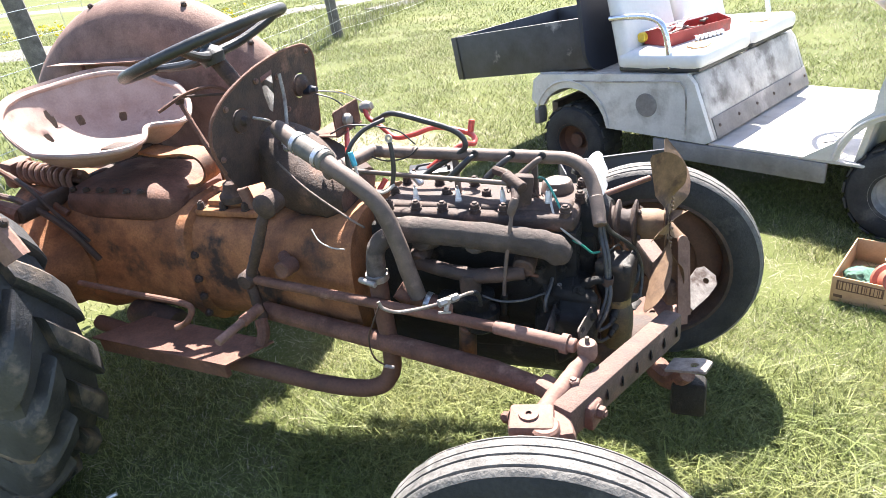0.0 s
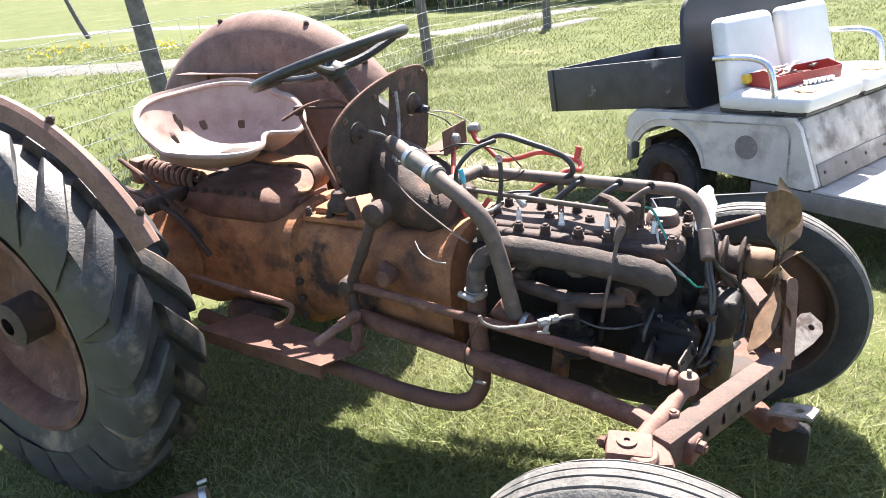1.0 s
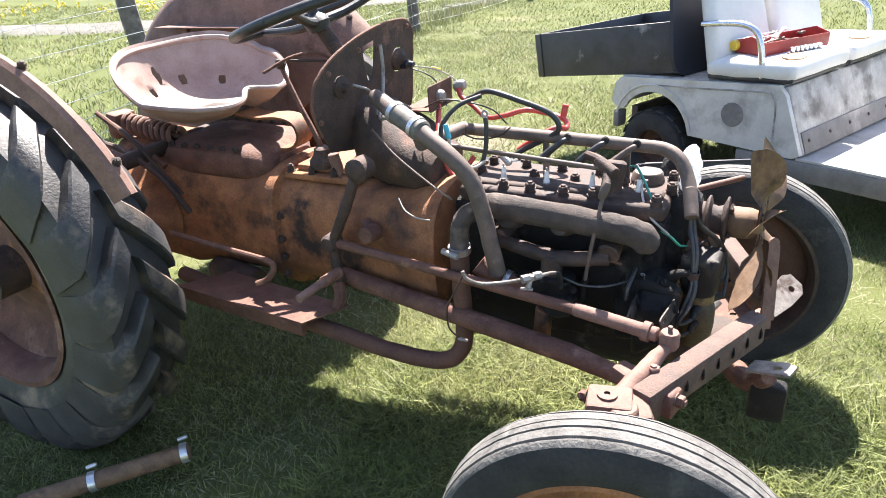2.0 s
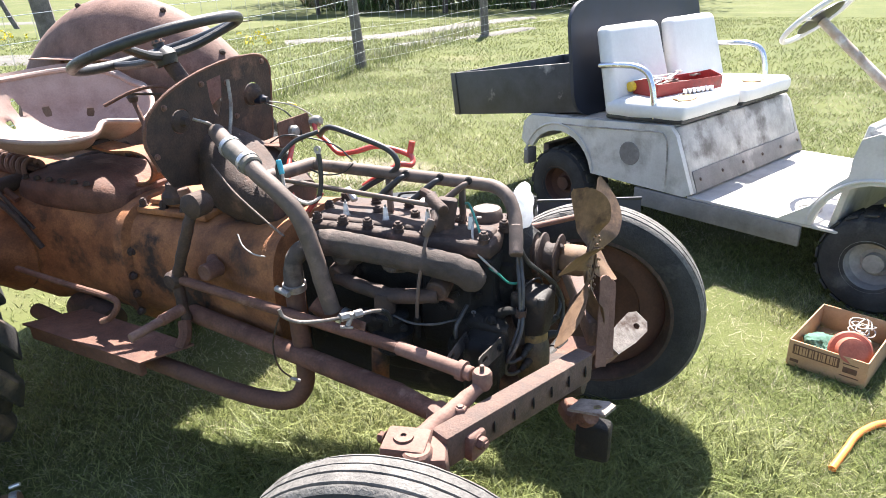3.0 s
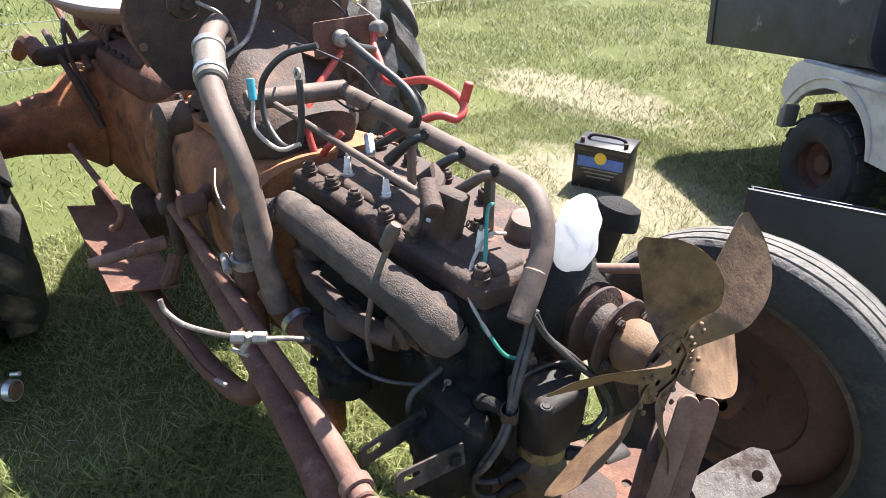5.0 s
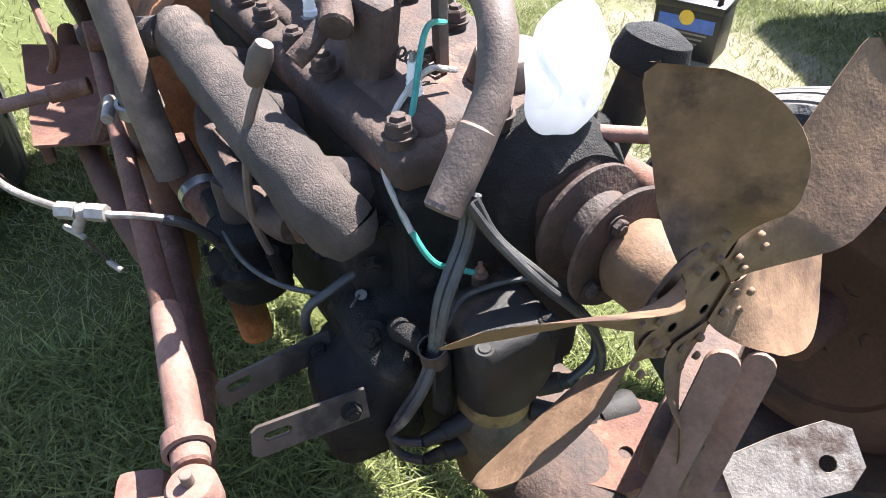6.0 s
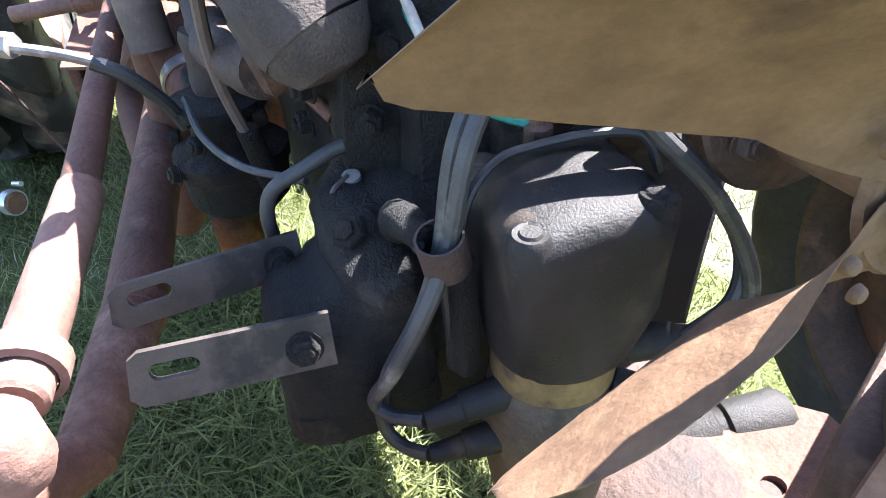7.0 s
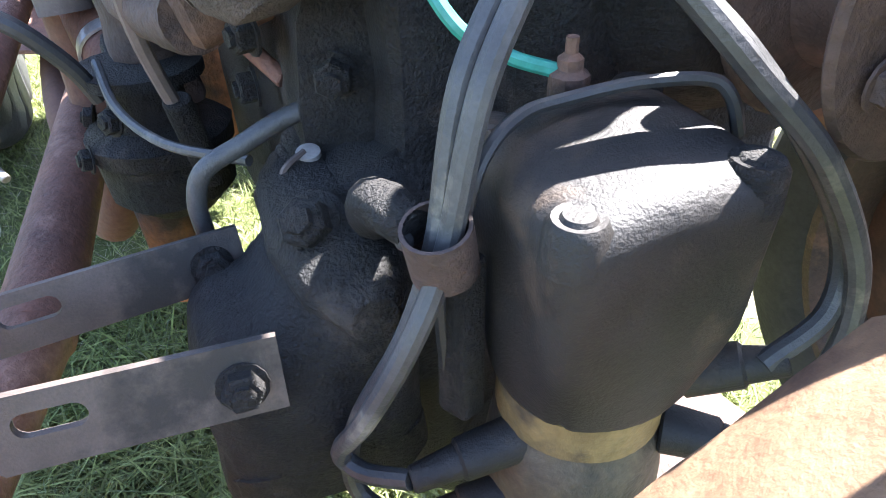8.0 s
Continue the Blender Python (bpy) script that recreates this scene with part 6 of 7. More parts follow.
# seats
def cushion(size, m, bevel, mat, name, parent, label, amount=0.006):
    bm = block(size, None, bevel, segments=5)
    bmesh.ops.subdivide_edges(bm, edges=[e for e in bm.edges if e.calc_length() > 0.1], cuts=5, use_grid_fill=True)
    for v in bm.verts:
        v.co += v.normal * 0
        k = (1 - min(1, abs(v.co.x) / size[0] * 2) ** 4) * (1 - min(1, abs(v.co.y) / size[1] * 2) ** 4) * (1 - min(1, abs(v.co.z) / size[2] * 2) ** 6 * 0)
        v.co.z += math.copysign(0.012 * k, v.co.z)
    rumple(bm, amount, 8)
    bm.transform(m)
    return part(name, bm, mat, parent, label)


for k, v0 in enumerate((0.005, 0.585)):
    seat_m = pose(-0.335, v0 + 0.275, 0.715, 0, -3, 0)
    base = part("seat_base", block((0.45, 0.53, 0.03), pose(-0.335, v0 + 0.275, 0.675, 0, -3, 0), 0.012), RUBBER, cart, "black seat base edge")
    cushion((0.47, 0.55, 0.085), seat_m, 0.035, VINYL, "seat_cushion", base, "white vinyl cushion, torn at the front")
    bm = block((0.085, 0.54, 0.44), None, 0.04, segments=5)
    for w in bm.verts:
        f = (w.co.z + 0.22) / 0.44
        w.co.y *= 1.0 - 0.20 * max(f - 0.35, 0)
        w.co.x += -0.16 * f + 0.04 * f * f
    rumple(bm, 0.004, 9, k)
    bm.transform(pose(-0.52, v0 + 0.275, 0.885))
    back = part("seat_back", bm, VINYL, cart, "white vinyl seat back, grimy")
    # torn patch with foam
    q = (0.10, 0.145) if k == 0 else (0.115, 0.235)
    t = [(0.062 * (1 + 0.6 * noise.noise(Vector((a * 3, k, 0)))) * math.cos(a) * 0.75, 0.080 * (1 + 0.6 * noise.noise(Vector((0, a * 3, k)))) * math.sin(a)) for a in (2 * math.pi * j / 16 for j in range(16))]
    bm = rumple(plate(t, 0.012, pose(-0.185, v0 + q[1], 0.766, 0, 4, 0)), 0.004, 60, k)
    part("foam_tear", bm, FOAM, base, "torn hole showing yellow foam")
for v in (0.03, CW - 0.03):
    bm = tube([(-0.62, v, 0.915), (-0.50, v, 0.925), (-0.40, v, 0.925), (-0.335, v, 0.90), (-0.30, v, 0.84), (-0.275, v, 0.72), (-0.27, v, 0.68)], 0.0155, 12)
    part("arm_rail", bm, CHROME, cart, "bent chrome arm rail")
# dark panel behind the seats and the tipping bed
pl = rounded(1.24, 0.60, 0.13, 8, 0.0, 0.0)
part("back_panel", plate([(y, max(z, -0.30)) for y, z in pl], 0.022, Matrix(((0, -0.10, 1, -0.77), (1, 0, 0, CW / 2 - 0.02), (0, 1, 0, 0.935), (0, 0, 0, 1))), bevel=0.004), NAVY, cart, "dark navy rounded panel behind the seats")
bed_m = pose(-1.80, 0.04, 0.508, 0, -7.8, 0)
bm = block((1.08, 0.02, 0.27), bed_m @ pose(0.54, 0.0, 0.135), 0.003)
bed = part("bed_side", bm, DARK_BOARD, cart, "dark scuffed board side of the dump bed")
part("bed_side", block((1.08, 0.02, 0.27), bed_m @ pose(0.54, 1.10, 0.135), 0.003), DARK_BOARD, bed)
part("bed_tail", block((0.02, 1.075, 0.27), bed_m @ pose(0.015, 0.55, 0.135), 0.003), DARK_BOARD, bed)
part("bed_head", block((0.02, 1.075, 0.27), bed_m @ pose(1.06, 0.55, 0.135), 0.003), DARK_BOARD, bed)
part("bed_floor", block((1.04, 1.075, 0.02), bed_m @ pose(0.54, 0.55, 0.015), 0.003), DARK_BOARD, bed)
part("bed_edge", block((0.012, 0.024, 0.274), bed_m @ pose(0.05, -0.003, 0.135), 0.002), BATTERY, bed)
part("bed_pivot", block((0.10, 0.70, 0.06), pose(-0.95, CW / 2, 0.635), 0.008), GREASE, bed)

# things lying on the cart
tray_m = cart.matrix_basis @ pose(-0.36, 0.36, 0.768, 0, 0, 78)
tray = thing("tool_tray", tray_m, "red steel tool tray with wrenches on the cart seat", "tool tray")
part("tray_floor", block((0.46, 0.17, 0.004), pose(0, 0, 0.0), 0.001), RED_PAINT, tray)
for s in (-1, 1):
    part("tray_side", block((0.46, 0.004, 0.062), pose(0, s * 0.085, 0.031), 0.001), RED_PAINT, tray)
    part("tray_end", plate([(-0.085, 0), (0.085, 0), (0.085, 0.062), (0.0, 0.085), (-0.085, 0.062)], 0.004, Matrix(((0, 0, 1, s * 0.23), (1, 0, 0, 0), (0, 1, 0, 0), (0, 0, 0, 1)))), RED_PAINT, tray)
rnd = random.Random(5)
for k in range(9):
    a = rnd.uniform(-35, 35)
    m = tray_m @ pose(rnd.uniform(-0.13, 0.13), rnd.uniform(-0.05, 0.05), 0.036 + 0.006 * k, 0, rnd.uniform(-7, 7), a)
    bm = block((rnd.uniform(0.14, 0.2), 0.013, 0.006), pose(0, 0, 0), 0.002)
    for s in (-1, 1):
        lathe([(0.007, -0.005), (0.015, -0.005), (0.015, 0.005), (0.007, 0.005), (0.007, -0.005)], pose(s * 0.085, 0, 0), 14, bm)
    w = part("wrench", bm, ZINC if k % 3 else IRON)
    w.matrix_basis = m
    tagged(w, "steel wrench lying in the red tool tray", "wrench", "wrenches in the tray")
rail_m = cart.matrix_basis @ pose(-0.225, 0.33, 0.768, 0, 0, 76)
rail = thing("socket_rail", rail_m, "socket rail with steel sockets on the cart seat", "socket set")
part("rail_bar", block((0.24, 0.016, 0.008), pose(0, 0, 0.004), 0.002), IRON, rail)
for k in range(7):
    part("socket", lathe([(0, 0), (0.009, 0), (0.012, 0.006), (0.0125, 0.026), (0.009, 0.027), (0.008, 0.016), (0, 0.016)], pose(-0.09 + 0.03 * k, 0, 0.006), 16), CHROME, rail)
can_m = cart.matrix_basis @ pose(-0.475, 0.25, 0.802, 90, 0, 78)
can = thing("spray_can", can_m, "white spray can with yellow cap lying on the seat", "spray can")
part("can_body", lathe([(0, -0.09), (0.03, -0.09), (0.033, -0.085), (0.033, 0.07), (0.02, 0.085), (0, 0.087)], pose(0, 0, 0, 0, 90, 0), 24), VINYL, can)
part("can_band", lathe([(0.0335, -0.02), (0.0335, 0.03)], pose(0, 0, 0, 0, 90, 0), 24), RED_PAINT, can)
part("can_cap", lathe([(0.026, 0), (0.026, 0.03), (0.022, 0.034), (0, 0.034)], pose(-0.09, 0, 0, 0, -90, 0), 20), YELLOW, can)
tin_m = cart.matrix_basis @ pose(0.80, 0.17, 0.755)
tin = thing("round_tin", tin_m, "small round green tin on the front cowl", "tin")
part("tin_body", lathe([(0, 0), (0.05, 0), (0.051, 0.035), (0, 0.035)], None, 28), GLASSY_GREEN, tin)
part("tin_lid", lathe([(0.053, 0.03), (0.053, 0.04), (0.05, 0.042), (0, 0.042)], None, 28), GRIMY_WHITE, tin)
bm = bmesh.new()
bmesh.ops.create_grid(bm, x_segments=24, y_segments=24, size=0.16)
for v in bm.verts:
    v.co.z += 0.05 + 0.05 * noise.noise(v.co * 9) + 0.02 * noise.noise(v.co * 25) - 0.9 * (v.co.x ** 2 + v.co.y ** 2)
    v.co.z = max(v.co.z, 0.004)
bmesh.ops.solidify(bm, geom=bm.faces[:], thickness=0.004)
rag = part("work_cloth", bm, BLUE_CLOTH)
rag.matrix_basis = cart.matrix_basis @ pose(1.0, 0.42, 0.745, 0, 3, 20)
tagged(rag, "crumpled blue and white cloth on the front cowl", "cloth")

# ---- things on the grass ----
bat_m = pose(-1.31, 1.83, 0.0, 0, 0, 22)
bat = thing("car_battery", bat_m, "black car battery standing on the grass", "battery")
part("battery_case", block((0.25, 0.17, 0.185), pose(0, 0, 0.0925), 0.006), BATTERY, bat)
part("battery_lid", block((0.258, 0.178, 0.03), pose(0, 0, 0.198), 0.005), BATTERY, bat)
part("carry_strap", tube([(-0.09, 0.0, 0.213), (-0.06, 0.0, 0.235), (0.06, 0.0, 0.235), (0.09, 0.0, 0.213)], 0.008, 8), BATTERY, bat, "black carrying handle")
for x in (-0.10, 0.10):
    part("terminal", lathe([(0, 0), (0.011, 0), (0.009, 0.024), (0, 0.025)], pose(x, -0.055, 0.212), 16), RUST_DARK, bat)
part("label_band", block((0.21, 0.002, 0.05), pose(0.0, -0.0865, 0.135), 0.0004), BLUE_PRINT, bat, "blue label band")
part("label_spot", lathe([(0, 0.0015), (0.028, 0.0015), (0.028, 0)], along((0.0, -0.088, 0.158), (0.0, -1, 0.158)), 20), YELLOW, bat, "yellow disc on the label")
for k in range(3):
    part("label_line", block((0.17 - 0.03 * k, 0.0015, 0.007), pose(0, -0.0865, 0.10 - 0.018 * k), 0.0003), SKIRT, bat)
case_m = pose(-0.265, 1.585, 0.0, 0, 0, 22)
case = thing("metal_case", case_m, "dark blue steel case standing on the grass", "metal case")
part("case_back", block((0.47, 0.008, 0.33), pose(0, 0.11, 0.175), 0.002), NAVY, case)
part("case_floor", block((0.46, 0.22, 0.008), pose(0, 0, 0.014), 0.002), NAVY, case)
for s in (-1, 1):
    part("case_end", block((0.008, 0.212, 0.32), pose(s * 0.226, 0, 0.178), 0.002), NAVY, case)
part("case_front", block((0.47, 0.008, 0.40), pose(0, -0.108, 0.21), 0.002), NAVY, case)
part("case_edge", block((0.475, 0.014, 0.012), pose(0, -0.108, 0.414), 0.003), NAVY, case)

# cardboard box with its contents
ba, bb, bd = Vector((0.633, 1.02, 0)), Vector((0.853, 0.935, 0)), Vector((0.79, 1.37, 0))
ang = math.degrees(math.atan2(bb.y - ba.y, bb.x - ba.x))
box_m = pose(ba.x, ba.y, 0.004, 0, 0, ang)
BW, BD, BH = 0.255, 0.36, 0.105
carton = thing("cardboard_box", box_m, "open shallow cardboard box on the grass with odds and ends", "box")
part("box_floor", block((BW, BD, 0.004), pose(BW / 2, BD / 2, 0.003), 0.001), CARD, carton)
part("box_side", rumple(block((BW, 0.005, BH), pose(BW / 2, 0.0, BH / 2), 0.001), 0.001, 30), CARD, carton)
part("box_side", block((BW, 0.005, BH), pose(BW / 2, BD, BH / 2), 0.001), CARD, carton)
part("box_side", block((0.005, BD, BH), pose(0.0, BD / 2, BH / 2), 0.001), CARD, carton)
part("box_side", block((0.005, BD, BH), pose(BW, BD / 2, BH / 2), 0.001), CARD, carton)
bm = block((0.155, 0.001, 0.040), pose(0.092, -0.0032, 0.072), 0.0002)
part("printed_band", bm, INK, carton, "dark printed band")
rnd = random.Random(3)
bm = bmesh.new()
x = 0.022
while x < 0.16:
    w = rnd.choice((0.003, 0.005, 0.008))
    block((w, 0.001, 0.030), pose(x + w / 2, -0.0042, 0.072), 0.0, bm)
    x += w + rnd.choice((0.003, 0.005))
part("pale_bars", bm, CARD, carton)
bm = block((0.045, 0.001, 0.022), pose(0.205, -0.0032, 0.055), 0.0002)
block((0.05, 0.001, 0.004), pose(0.205, -0.0032, 0.078), 0.0, bm)
block((0.06, 0.001, 0.004), pose(0.205, -0.0032, 0.03), 0.0, bm)
block((0.03, 0.001, 0.012), pose(0.025, -0.0032, 0.025), 0.0, bm)
part("printed_marks", bm, INK, carton)
bm = lathe([(0, 0), (0.065, 0.0), (0.072, 0.008), (0.066, 0.015), (0.05, 0.018), (0.045, 0.08), (0.02, 0.085), (0, 0.085)], None, 28)
pot = part("oil_filter_can", bm, TERRA)
pot.matrix_basis = box_m @ pose(0.175, 0.085, 0.085, 62, 0, 20)
tagged(pot, "red-brown round can lying in the cardboard box", "can")
bm = bmesh.new()
bmesh.ops.create_icosphere(bm, subdivisions=4, radius=0.06)
for v in bm.verts:
    v.co = Vector((v.co.x * 1.15, v.co.y * 0.9, v.co.z * 0.6))
rumple(bm, 0.02, 22)
rumple(bm, 0.008, 90)
scour = part("green_netting", bm, TEAL_MESH)
scour.matrix_basis = box_m @ pose(0.085, 0.12, 0.055)
tagged(scour, "wad of green netting in the cardboard box", "netting")
bm = bmesh.new()
bmesh.ops.create_icosphere(bm, subdivisions=4, radius=0.05)
for v in bm.verts:
    v.co = Vector((v.co.x, v.co.y * 1.2, v.co.z * 0.7))
rumple(bm, 0.018, 25, 4)
rg = part("rag", bm, PALE_RAG)
rg.matrix_basis = box_m @ pose(0.16, 0.20, 0.06)
tagged(rg, "pale grubby rag in the cardboard box", "rag")
wad = part("wire_tangle", tube([(0.05 * math.cos(k * 1.3) * (0.6 + 0.4 * math.sin(k * 0.7)), 0.045 * math.sin(k * 1.3), 0.02 + 0.018 * math.sin(k * 0.9)) for k in range(26)], 0.0025, 6, 4), PALE_RAG)
wad.matrix_basis = box_m @ pose(0.17, 0.24, 0.09)
tagged(wad, "tangle of thin wire in the cardboard box", "wire")
hose = part("orange_hose", tube([(0.74, 0.44, 0.012), (0.785, 0.545, 0.014), (0.83, 0.645, 0.014), (0.91, 0.73, 0.014), (1.03, 0.75, 0.014), (1.14, 0.70, 0.014), (1.2, 0.58, 0.014), (1.16, 0.45, 0.014), (1.04, 0.38, 0.014)], 0.011, 12), ORANGE_HOSE)
tagged(hose, "loop of orange hose lying on the grass", "hose")
stand = thing("tube_stand", Matrix(), "rusty tube with bright clamp standing beside the rear wheel", "tube stand")
part("stand_tube", rod((-1.66, -0.935, 0.075), (-1.34, -0.605, 0.10), 0.026), RUST_TAN, stand)
for f in (0.42, 0.97):
    c = Vector((-1.66, -0.935, 0.075)).lerp(Vector((-1.34, -0.605, 0.10)), f)
    part("band_clamp", lathe([(0.026, -0.010), (0.0295, -0.010), (0.0295, 0.010), (0.026, 0.010)], along(c, c + Vector((0.32, 0.33, 0.02))), 26), ZINC, stand, "bright band clamp")
    part("clamp_screw", rod(c + Vector((-0.03, 0.01, 0.03)), c + Vector((-0.01, 0.03, 0.035)), 0.006), ZINC, stand)
part("stand_foot", block((0.24, 0.10, 0.05), pose(-1.68, -0.95, 0.025, 0, 0, 45), 0.008), SKIRT, stand)

# ---- fence ----
POSTS = [(-4.9, -1.9, 3), (-5.05, 2.65, 5), (-5.15, 7.75, 4), (-4.85, 12.4, 2), (-4.0, 20.0, -2), (-2.6, 33.0, 0), (-0.5, 47.0, 0)]
fence = thing("wire_fence", Matrix(), "wooden post and wire mesh fence across the meadow", "fence")
for k, (x, y, lean) in enumerate(POSTS):
    h = 1.55
    r = 0.085
    bm = bmesh.new()
    rings = []
    for i in range(9):
        f = i / 8
        rings.append([bm.verts.new((r * (1 - 0.12 * f) * math.cos(a) * (1 + 0.12 * noise.noise(Vector((a, k, 0)))), r * (1 - 0.12 * f) * math.sin(a), -0.05 + h * f)) for a in (2 * math.pi * j / 14 for j in range(14))])
    for a, b in zip(rings, rings[1:]):
        for j in range(14):
            bm.faces.new((a[j], a[(j + 1) % 14], b[(j + 1) % 14], b[j]))
    bm.faces.new(rings[-1])
    bm.faces.new(rings[0][::-1])
    bm.transform(pose(x, y, ground_height(x, y), 0, -lean, 0))
    part("fence_post", rumple(bm, 0.008, 7, k), WOOD_POST, fence)
heights = (0.12, 0.26, 0.42, 0.60, 0.80, 1.02, 1.22)
for h in heights:
    bm = bmesh.new()
    for (x0, y0, l0), (x1, y1, l1) in zip(POSTS, POSTS[1:]):
        n = 8
        pts = []
        for i in range(n + 1):
            f = i / n
            sag = -0.05 * math.sin(math.pi * f) + 0.025 * noise.noise(Vector((x0 + f * 9, y0, h * 5)))
            pts.append((x0 + (x1 - x0) * f + 0.09, y0 + (y1 - y0) * f, ground_height(x0 + (x1 - x0) * f, y0 + (y1 - y0) * f) + h + sag))
        tube(pts, 0.0028 if y0 < 13 else 0.006, 5, 1, bm, bent=False)
    part("fence_wire", bm, WIRE, fence)
bm = bmesh.new()
for (x0, y0, l0), (x1, y1, l1) in zip(POSTS[:4], POSTS[1:4]):
    n = int(math.hypot(x1 - x0, y1 - y0) / 0.24)
    for i in range(1, n):
        f = i / n
        x, y = x0 + (x1 - x0) * f + 0.09, y0 + (y1 - y0) * f
        z = ground_height(x, y)
        tube([(x, y, z + 0.10), (x + 0.02 * noise.noise(Vector((i, y0, 1))), y + 0.04 * noise.noise(Vector((i, y0, 2))), z + 0.6), (x, y, z + 1.20)], 0.0017, 4, 1, bm, bent=False)
part("fence_mesh", bm, WIRE, fence)


# ---- trees, brush and beds beyond the fence ----
def tree(x, y, h, r, seed, label):
    rng = random.Random(seed)
    z = ground_height(x, y)
    t = thing("tree", pose(x, y, z), label, "tree", "trees behind the meadow")
    bm = tube([(0, 0, -0.1), (rng.uniform(-0.1, 0.1), rng.uniform(-0.1, 0.1), h * 0.3), (rng.uniform(-0.25, 0.25), rng.uniform(-0.25, 0.25), h * 0.65), (rng.uniform(-0.4, 0.4), rng.uniform(-0.4, 0.4), h * 0.95)], (r, r * 0.25), 12, 5)
    limbs = []
    for k in range(9):
        a, f = rng.uniform(0, 6.28), rng.uniform(0.22, 0.8)
        e = Vector((math.cos(a) * h * 0.28, math.sin(a) * h * 0.28, h * (f + 0.14)))
        limbs.append(e)
        tube([(0, 0, h * f), e * 0.5 + Vector((0, 0, h * f * 0.5)), e], (r * 0.35, r * 0.08), 7, 4, bm)
    part("trunk", rumple(bm, r * 0.12, 5, seed), BARK, t)
    verts, faces = [], []
    for e in limbs + [Vector((0, 0, h * 0.9))]:
        for k in range(260):
            c = e + Vector((rng.gauss(0, h * 0.10), rng.gauss(0, h * 0.10), rng.gauss(0, h * 0.075)))
            u = Vector((rng.uniform(-1, 1), rng.uniform(-1, 1), rng.uniform(-1, 1))).normalized() * rng.uniform(0.09, 0.2)
            w = u.orthogonal().normalized() * rng.uniform(0.06, 0.13)
            n = len(verts)
            verts += [c - u, c + w, c + u, c - w]
            faces.append((n, n + 1, n + 2, n + 3))
    me = bpy.data.meshes.new("crown")
    me.from_pydata(verts, [], faces)
    me.materials.append(LEAF)
    c = new("crown", me)
    c.parent = t


rng = random.Random(11)
for k in range(26):
    x = -34 + k * 1.55 + rng.uniform(-0.6, 0.6)
    y = 27 + 0.18 * (x + 14) ** 2 / 14 * (1 if x < -14 else 0.25) + rng.uniform(-2.5, 4)
    if not -0.70 < (x - 0.2) / (y + 1.5) < -0.14:
        continue
    tree(x, y, rng.uniform(7, 10), rng.uniform(0.13, 0.24), k, "dark leafy tree at the edge of the wood")
for k, (x, y) in enumerate(((-15.5, 19.5), (-12.5, 20.5), (-9.8, 19.0), (-7.0, 20.5))):
    tree(x, y + 2.5, 3.6, 0.10, 60 + k, "smaller leafy tree shading the meadow")
for k in range(6, 14):
    tree(-75 + 4.2 * k + rng.uniform(-1, 1), 52 + rng.uniform(-5, 5), 9, 0.22, 80 + k, "far leafy tree behind the meadow")


def tufts(name, label, category, spots, mat, height, width, seed, lean=0.35):
    """Many thin upright blades in one mesh."""
    g = np.random.default_rng(seed)
    p = np.asarray(spots, float)
    n = len(p)
    a = g.uniform(0, 2 * np.pi, n)
    h = height * g.uniform(0.45, 1.25, n)
    w = width * g.uniform(0.6, 1.3, n)
    tip = np.stack([p[:, 0] + g.normal(0, lean, n) * h, p[:, 1] + g.normal(0, lean, n) * h, p[:, 2] + h * g.uniform(0.75, 1.0, n)], 1)
    side = np.stack([np.cos(a) * w / 2, np.sin(a) * w / 2, 0 * a], 1)
    mid = p * 0.45 + tip * 0.55 + np.stack([0 * a, 0 * a, h * 0.12], 1)
    v = np.stack([p - side, p + side, mid + side * 0.7, mid - side * 0.7, tip], 1).reshape(-1, 3)
    k = np.arange(n) * 5
    me = bpy.data.meshes.new(name)
    quads = np.stack([k, k + 1, k + 2, k + 3], 1)
    tris = np.stack([k + 3, k + 2, k + 4], 1)
    me.vertices.add(len(v))
    me.vertices.foreach_set("co", v.ravel())
    loops = np.concatenate([quads.ravel(), tris.ravel()])
    me.loops.add(len(loops))
    me.loops.foreach_set("vertex_index", loops.astype(np.int32))
    starts = np.concatenate([np.arange(n) * 4, n * 4 + np.arange(n) * 3])
    me.polygons.add(2 * n)
    me.polygons.foreach_set("loop_start", starts.astype(np.int32))
    me.polygons.foreach_set("loop_total", np.concatenate([np.full(n, 4), np.full(n, 3)]).astype(np.int32))
    me.update(calc_edges=True)
    me.materials.append(mat)
    tagged(new(name, me), label, category, kind="stuff")


def sow(n, x0, x1, y0, y1, seed, keep=None):
    g = np.random.default_rng(seed)
    out = []
    while len(out) < n:
        x, y = g.uniform(x0, x1), g.uniform(y0, y1)
        if keep is None or keep(x, y):
            out.append((x, y, ground_height(x, y) - 0.004))
    return out


def thick(x, y):
    if random.random() < 0.8 * bareness(x, y):
        return False
    return noise.noise(Vector((x * 1.3, y * 1.3, 11.0))) + 0.5 * noise.noise(Vector((x * 4, y * 4, 2.0))) > -0.28 + 0.5 * random.random() - 0.25


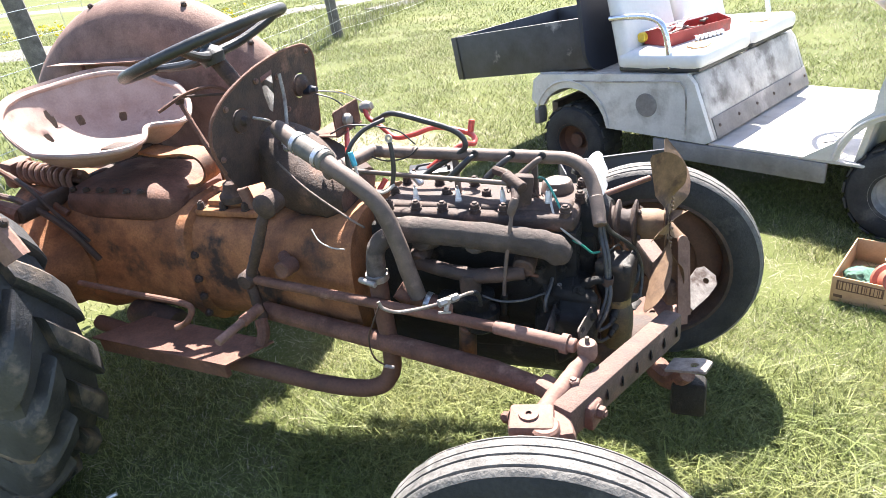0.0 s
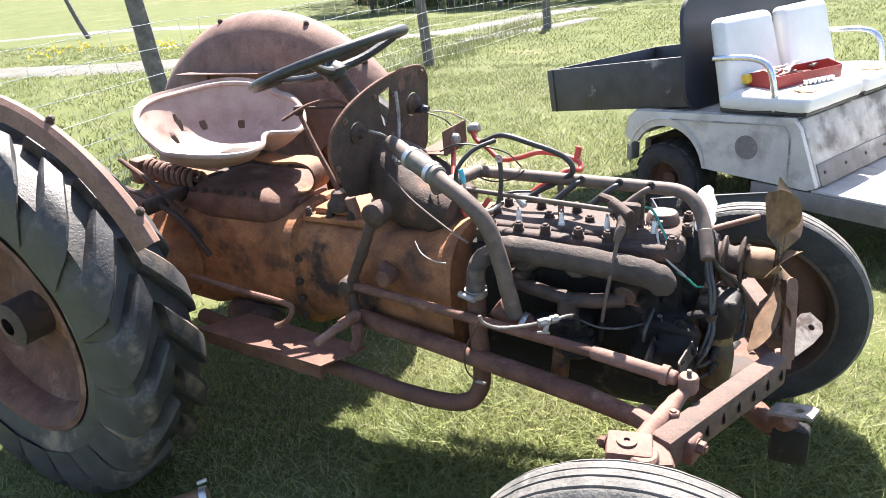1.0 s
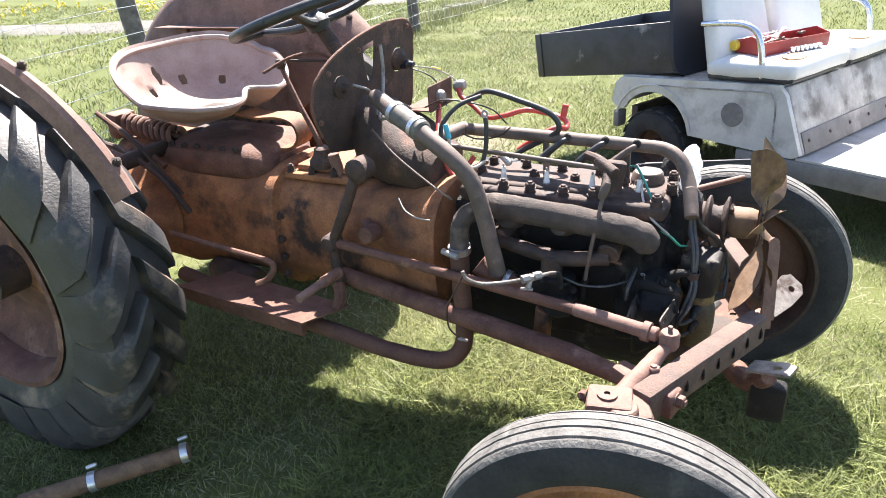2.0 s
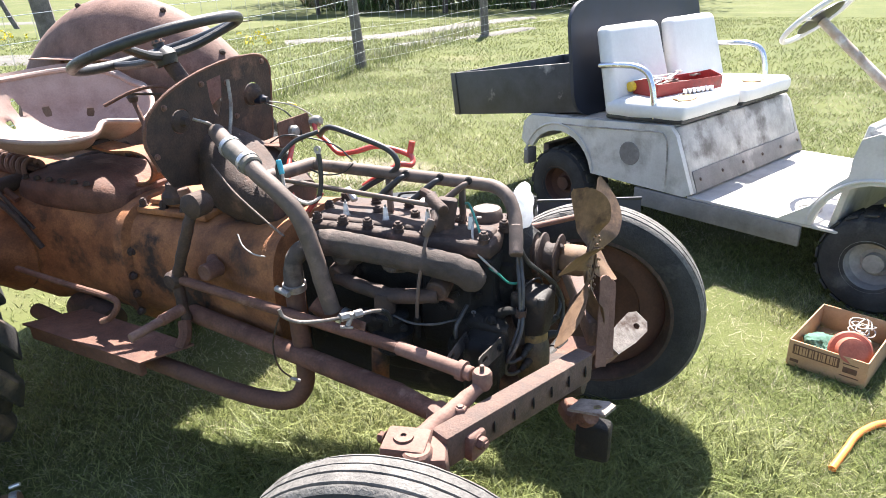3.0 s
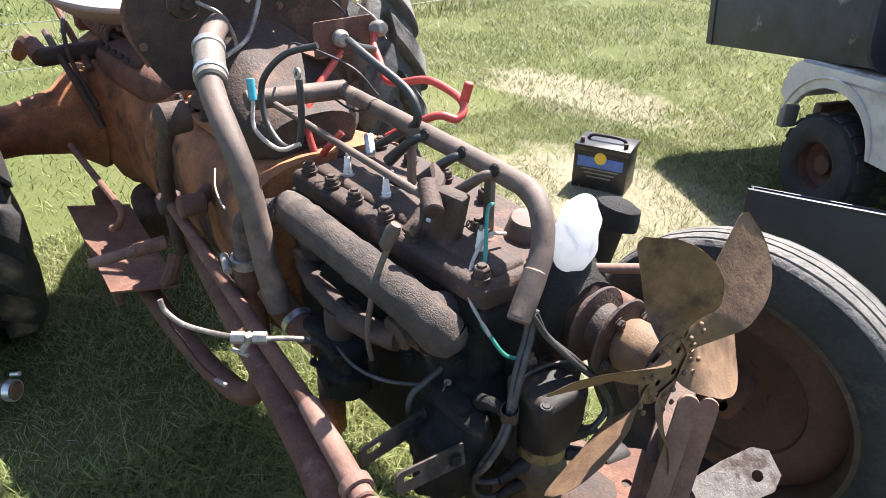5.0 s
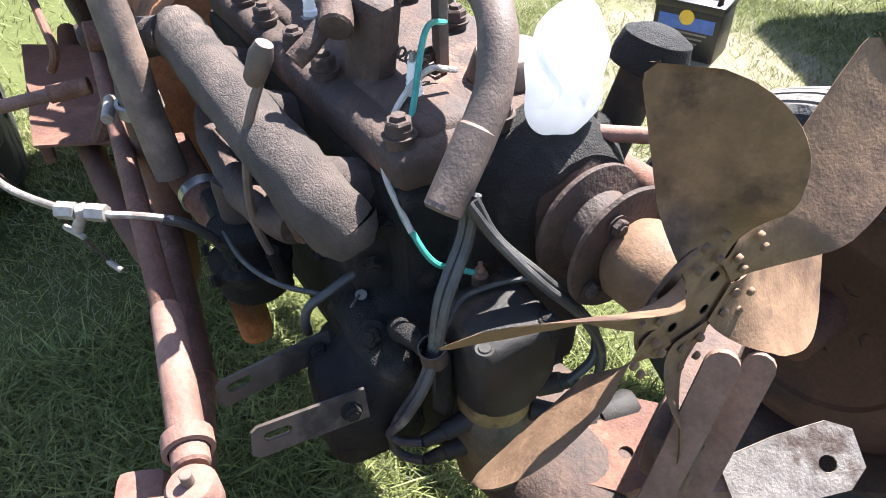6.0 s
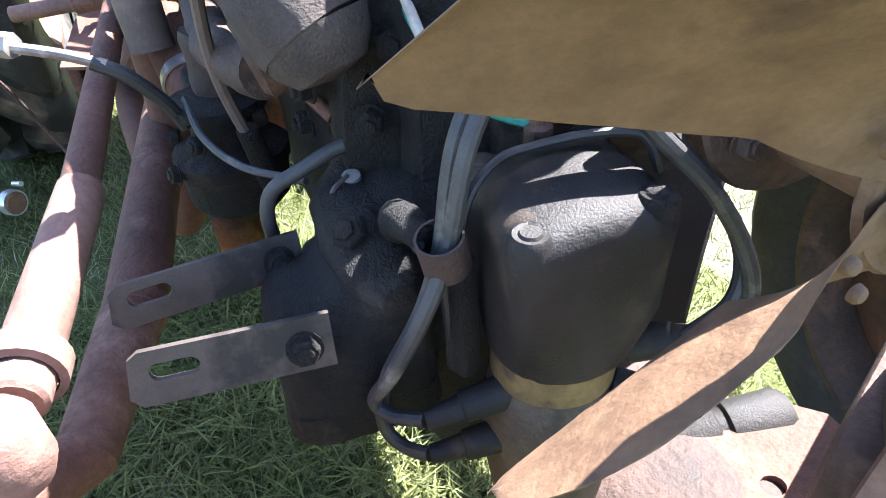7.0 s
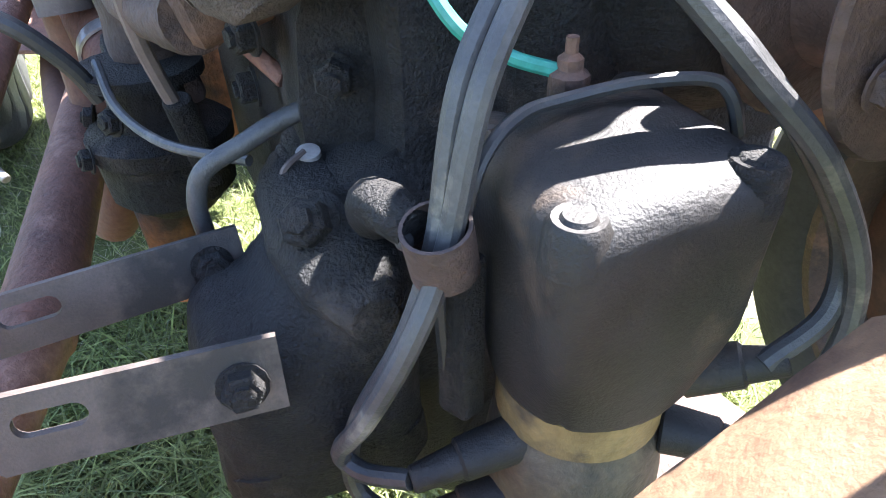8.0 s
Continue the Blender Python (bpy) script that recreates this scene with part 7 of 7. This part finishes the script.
tufts("grass", "short green lawn grass", "grass", sow(230000, -2.4, 1.9, -1.3, 2.6, 1, thick), BLADE, 0.034, 0.0027, 1, 0.9)
tufts("grass", "green lawn grass", "grass", sow(120000, -5.0, 4.0, 2.4, 7.8, 2, thick), BLADE, 0.040, 0.005, 2, 0.8)
tufts("grass", "green meadow grass", "grass", sow(70000, -13.0, 7.0, 7.5, 17.0, 3, thick), BLADE, 0.045, 0.011, 3, 0.7)
tufts("grass", "green lawn grass round the tractor", "grass", sow(70000, -6.0, 5.5, -5.0, 3.4, 12, lambda x, y: not (-2.4 < x < 1.9 and -1.3 < y < 2.6)), BLADE, 0.036, 0.005, 12, 0.9)
tufts("grass", "dense lawn grass under the tractor", "grass", sow(48000, -1.0, 0.6, -0.9, 0.5, 14), BLADE, 0.052, 0.0040, 14, 1.2)
tufts("grass", "green meadow grass beyond the fence", "grass", sow(90000, -26.0, -5.0, -4.0, 12.0, 15, thick), BLADE, 0.055, 0.013, 15, 0.7)
tufts("dry_grass", "dry straw lying in the lawn", "dry grass", sow(80000, -2.4, 1.9, -1.3, 3.2, 4), STRAW, 0.026, 0.0015, 4, 1.3)
tufts("dry_grass", "dry straw lying in the meadow", "dry grass", sow(24000, -5.0, 4.0, 2.4, 8.0, 5), STRAW, 0.045, 0.004, 5, 1.2)


def by_fence(x, y):
    return abs(x + 5.1 + 0.02 * y) < 0.45 and abs(noise.noise(Vector((x, y * 0.8, 4.0)))) > 0.05


tufts("fence_weeds", "tall uncut grass along the fence", "tall grass", sow(3800, -6.0, -4.2, 0.5, 13.0, 6, by_fence), BLADE, 0.15, 0.007, 6, 0.35)
tufts("dry_weeds", "tall dry weed stalks along the fence", "weeds", sow(1300, -6.0, -4.2, 0.5, 14.0, 7, by_fence), STRAW, 0.36, 0.005, 7, 0.3)
def in_wood(x, y):
    return -0.70 < (x - 0.2) / (y + 1.5) < -0.14 and noise.noise(Vector((x * 0.25, y * 0.25, 5))) > -0.25


tufts("wood_brush", "dry brush under the trees", "brush", sow(13000, -32, 4, 25, 38, 8, in_wood), BRUSH, 0.9, 0.05, 8, 0.4)
tufts("wood_brush", "green undergrowth under the trees", "brush", sow(8000, -32, 4, 24, 38, 9, in_wood), LEAF, 0.7, 0.07, 9, 0.5)


def bed_patch(name, pts, width, seed):
    """A flat gravel strip with a ragged edge along the points."""
    bm = bmesh.new()
    way = curve_points([(x, y, 0) for x, y in pts], 12)
    rows = []
    for i, p in enumerate(way):
        ah = (way[min(i + 1, len(way) - 1)] - way[max(i - 1, 0)]).normalized()
        sd = Vector((-ah.y, ah.x, 0))
        row = []
        for j in range(7):
            f = j / 6 * 2 - 1
            q = p + sd * f * width * 0.5 * (1 + 0.35 * noise.noise(Vector((i * 0.5, seed, f * 2))))
            row.append(bm.verts.new((q.x, q.y, ground_height(q.x, q.y) + (0.03 if abs(f) < 0.99 else -0.02))))
        rows.append(row)
    for a, b in zip(rows, rows[1:]):
        for j in range(6):
            bm.faces.new((a[j], a[j + 1], b[j + 1], b[j]))
    tagged(part(name, bm, GRAVEL), "pale gravel strip beyond the fence", "gravel bed", kind="structure")


bed_patch("gravel_bed", [(-24, 5.5), (-17, 7.2), (-13, 8.0), (-10.5, 8.6)], 1.9, 1)
bed_patch("gravel_bed", [(-45, 14.5), (-32, 16.0), (-24, 17.5), (-16, 18.0)], 1.7, 2)
bed_patch("gravel_bed", [(-9.0, 11.0), (-7.3, 12.3), (-6.4, 15.0), (-5.6, 17.5)], 1.0, 3)
bed_patch("gravel_bed", [(-6.0, 10.6), (-5.0, 12.2), (-4.4, 14.0)], 0.5, 4)
fl = sow(90, -19, -8, 8.2, 11.0, 21, lambda x, y: noise.noise(Vector((x * 0.7, y * 0.7, 1))) > 0.05)
verts, faces = [], []
rng = random.Random(9)
for x, y, z in fl:
    h = rng.uniform(0.18, 0.4)
    for k in range(5):
        c = Vector((x + rng.uniform(-0.05, 0.05), y + rng.uniform(-0.05, 0.05), z + h + rng.uniform(-0.05, 0.05)))
        n = len(verts)
        u, w = Vector((rng.uniform(-1, 1), rng.uniform(-1, 1), rng.uniform(-1, 1))) * 0.03, Vector((rng.uniform(-1, 1), rng.uniform(-1, 1), rng.uniform(-1, 1))) * 0.03
        verts += [c - u, c + w, c + u, c - w]
        faces.append((n, n + 1, n + 2, n + 3))
me = bpy.data.meshes.new("yellow_flowers")
me.from_pydata(verts, [], faces)
me.materials.append(PETAL)
tagged(new("yellow_flowers", me), "yellow wild flowers beyond the fence", "flowers", kind="stuff")
stake = part("stake", rumple(tube([(-22.9, 14.7, -0.1), (-23.25, 14.6, 0.8), (-23.7, 14.5, 2.2)], (0.10, 0.07), 8, 4), 0.01, 4), WOOD_POST)
tagged(stake, "thin leaning wooden stake in the meadow", "stake")
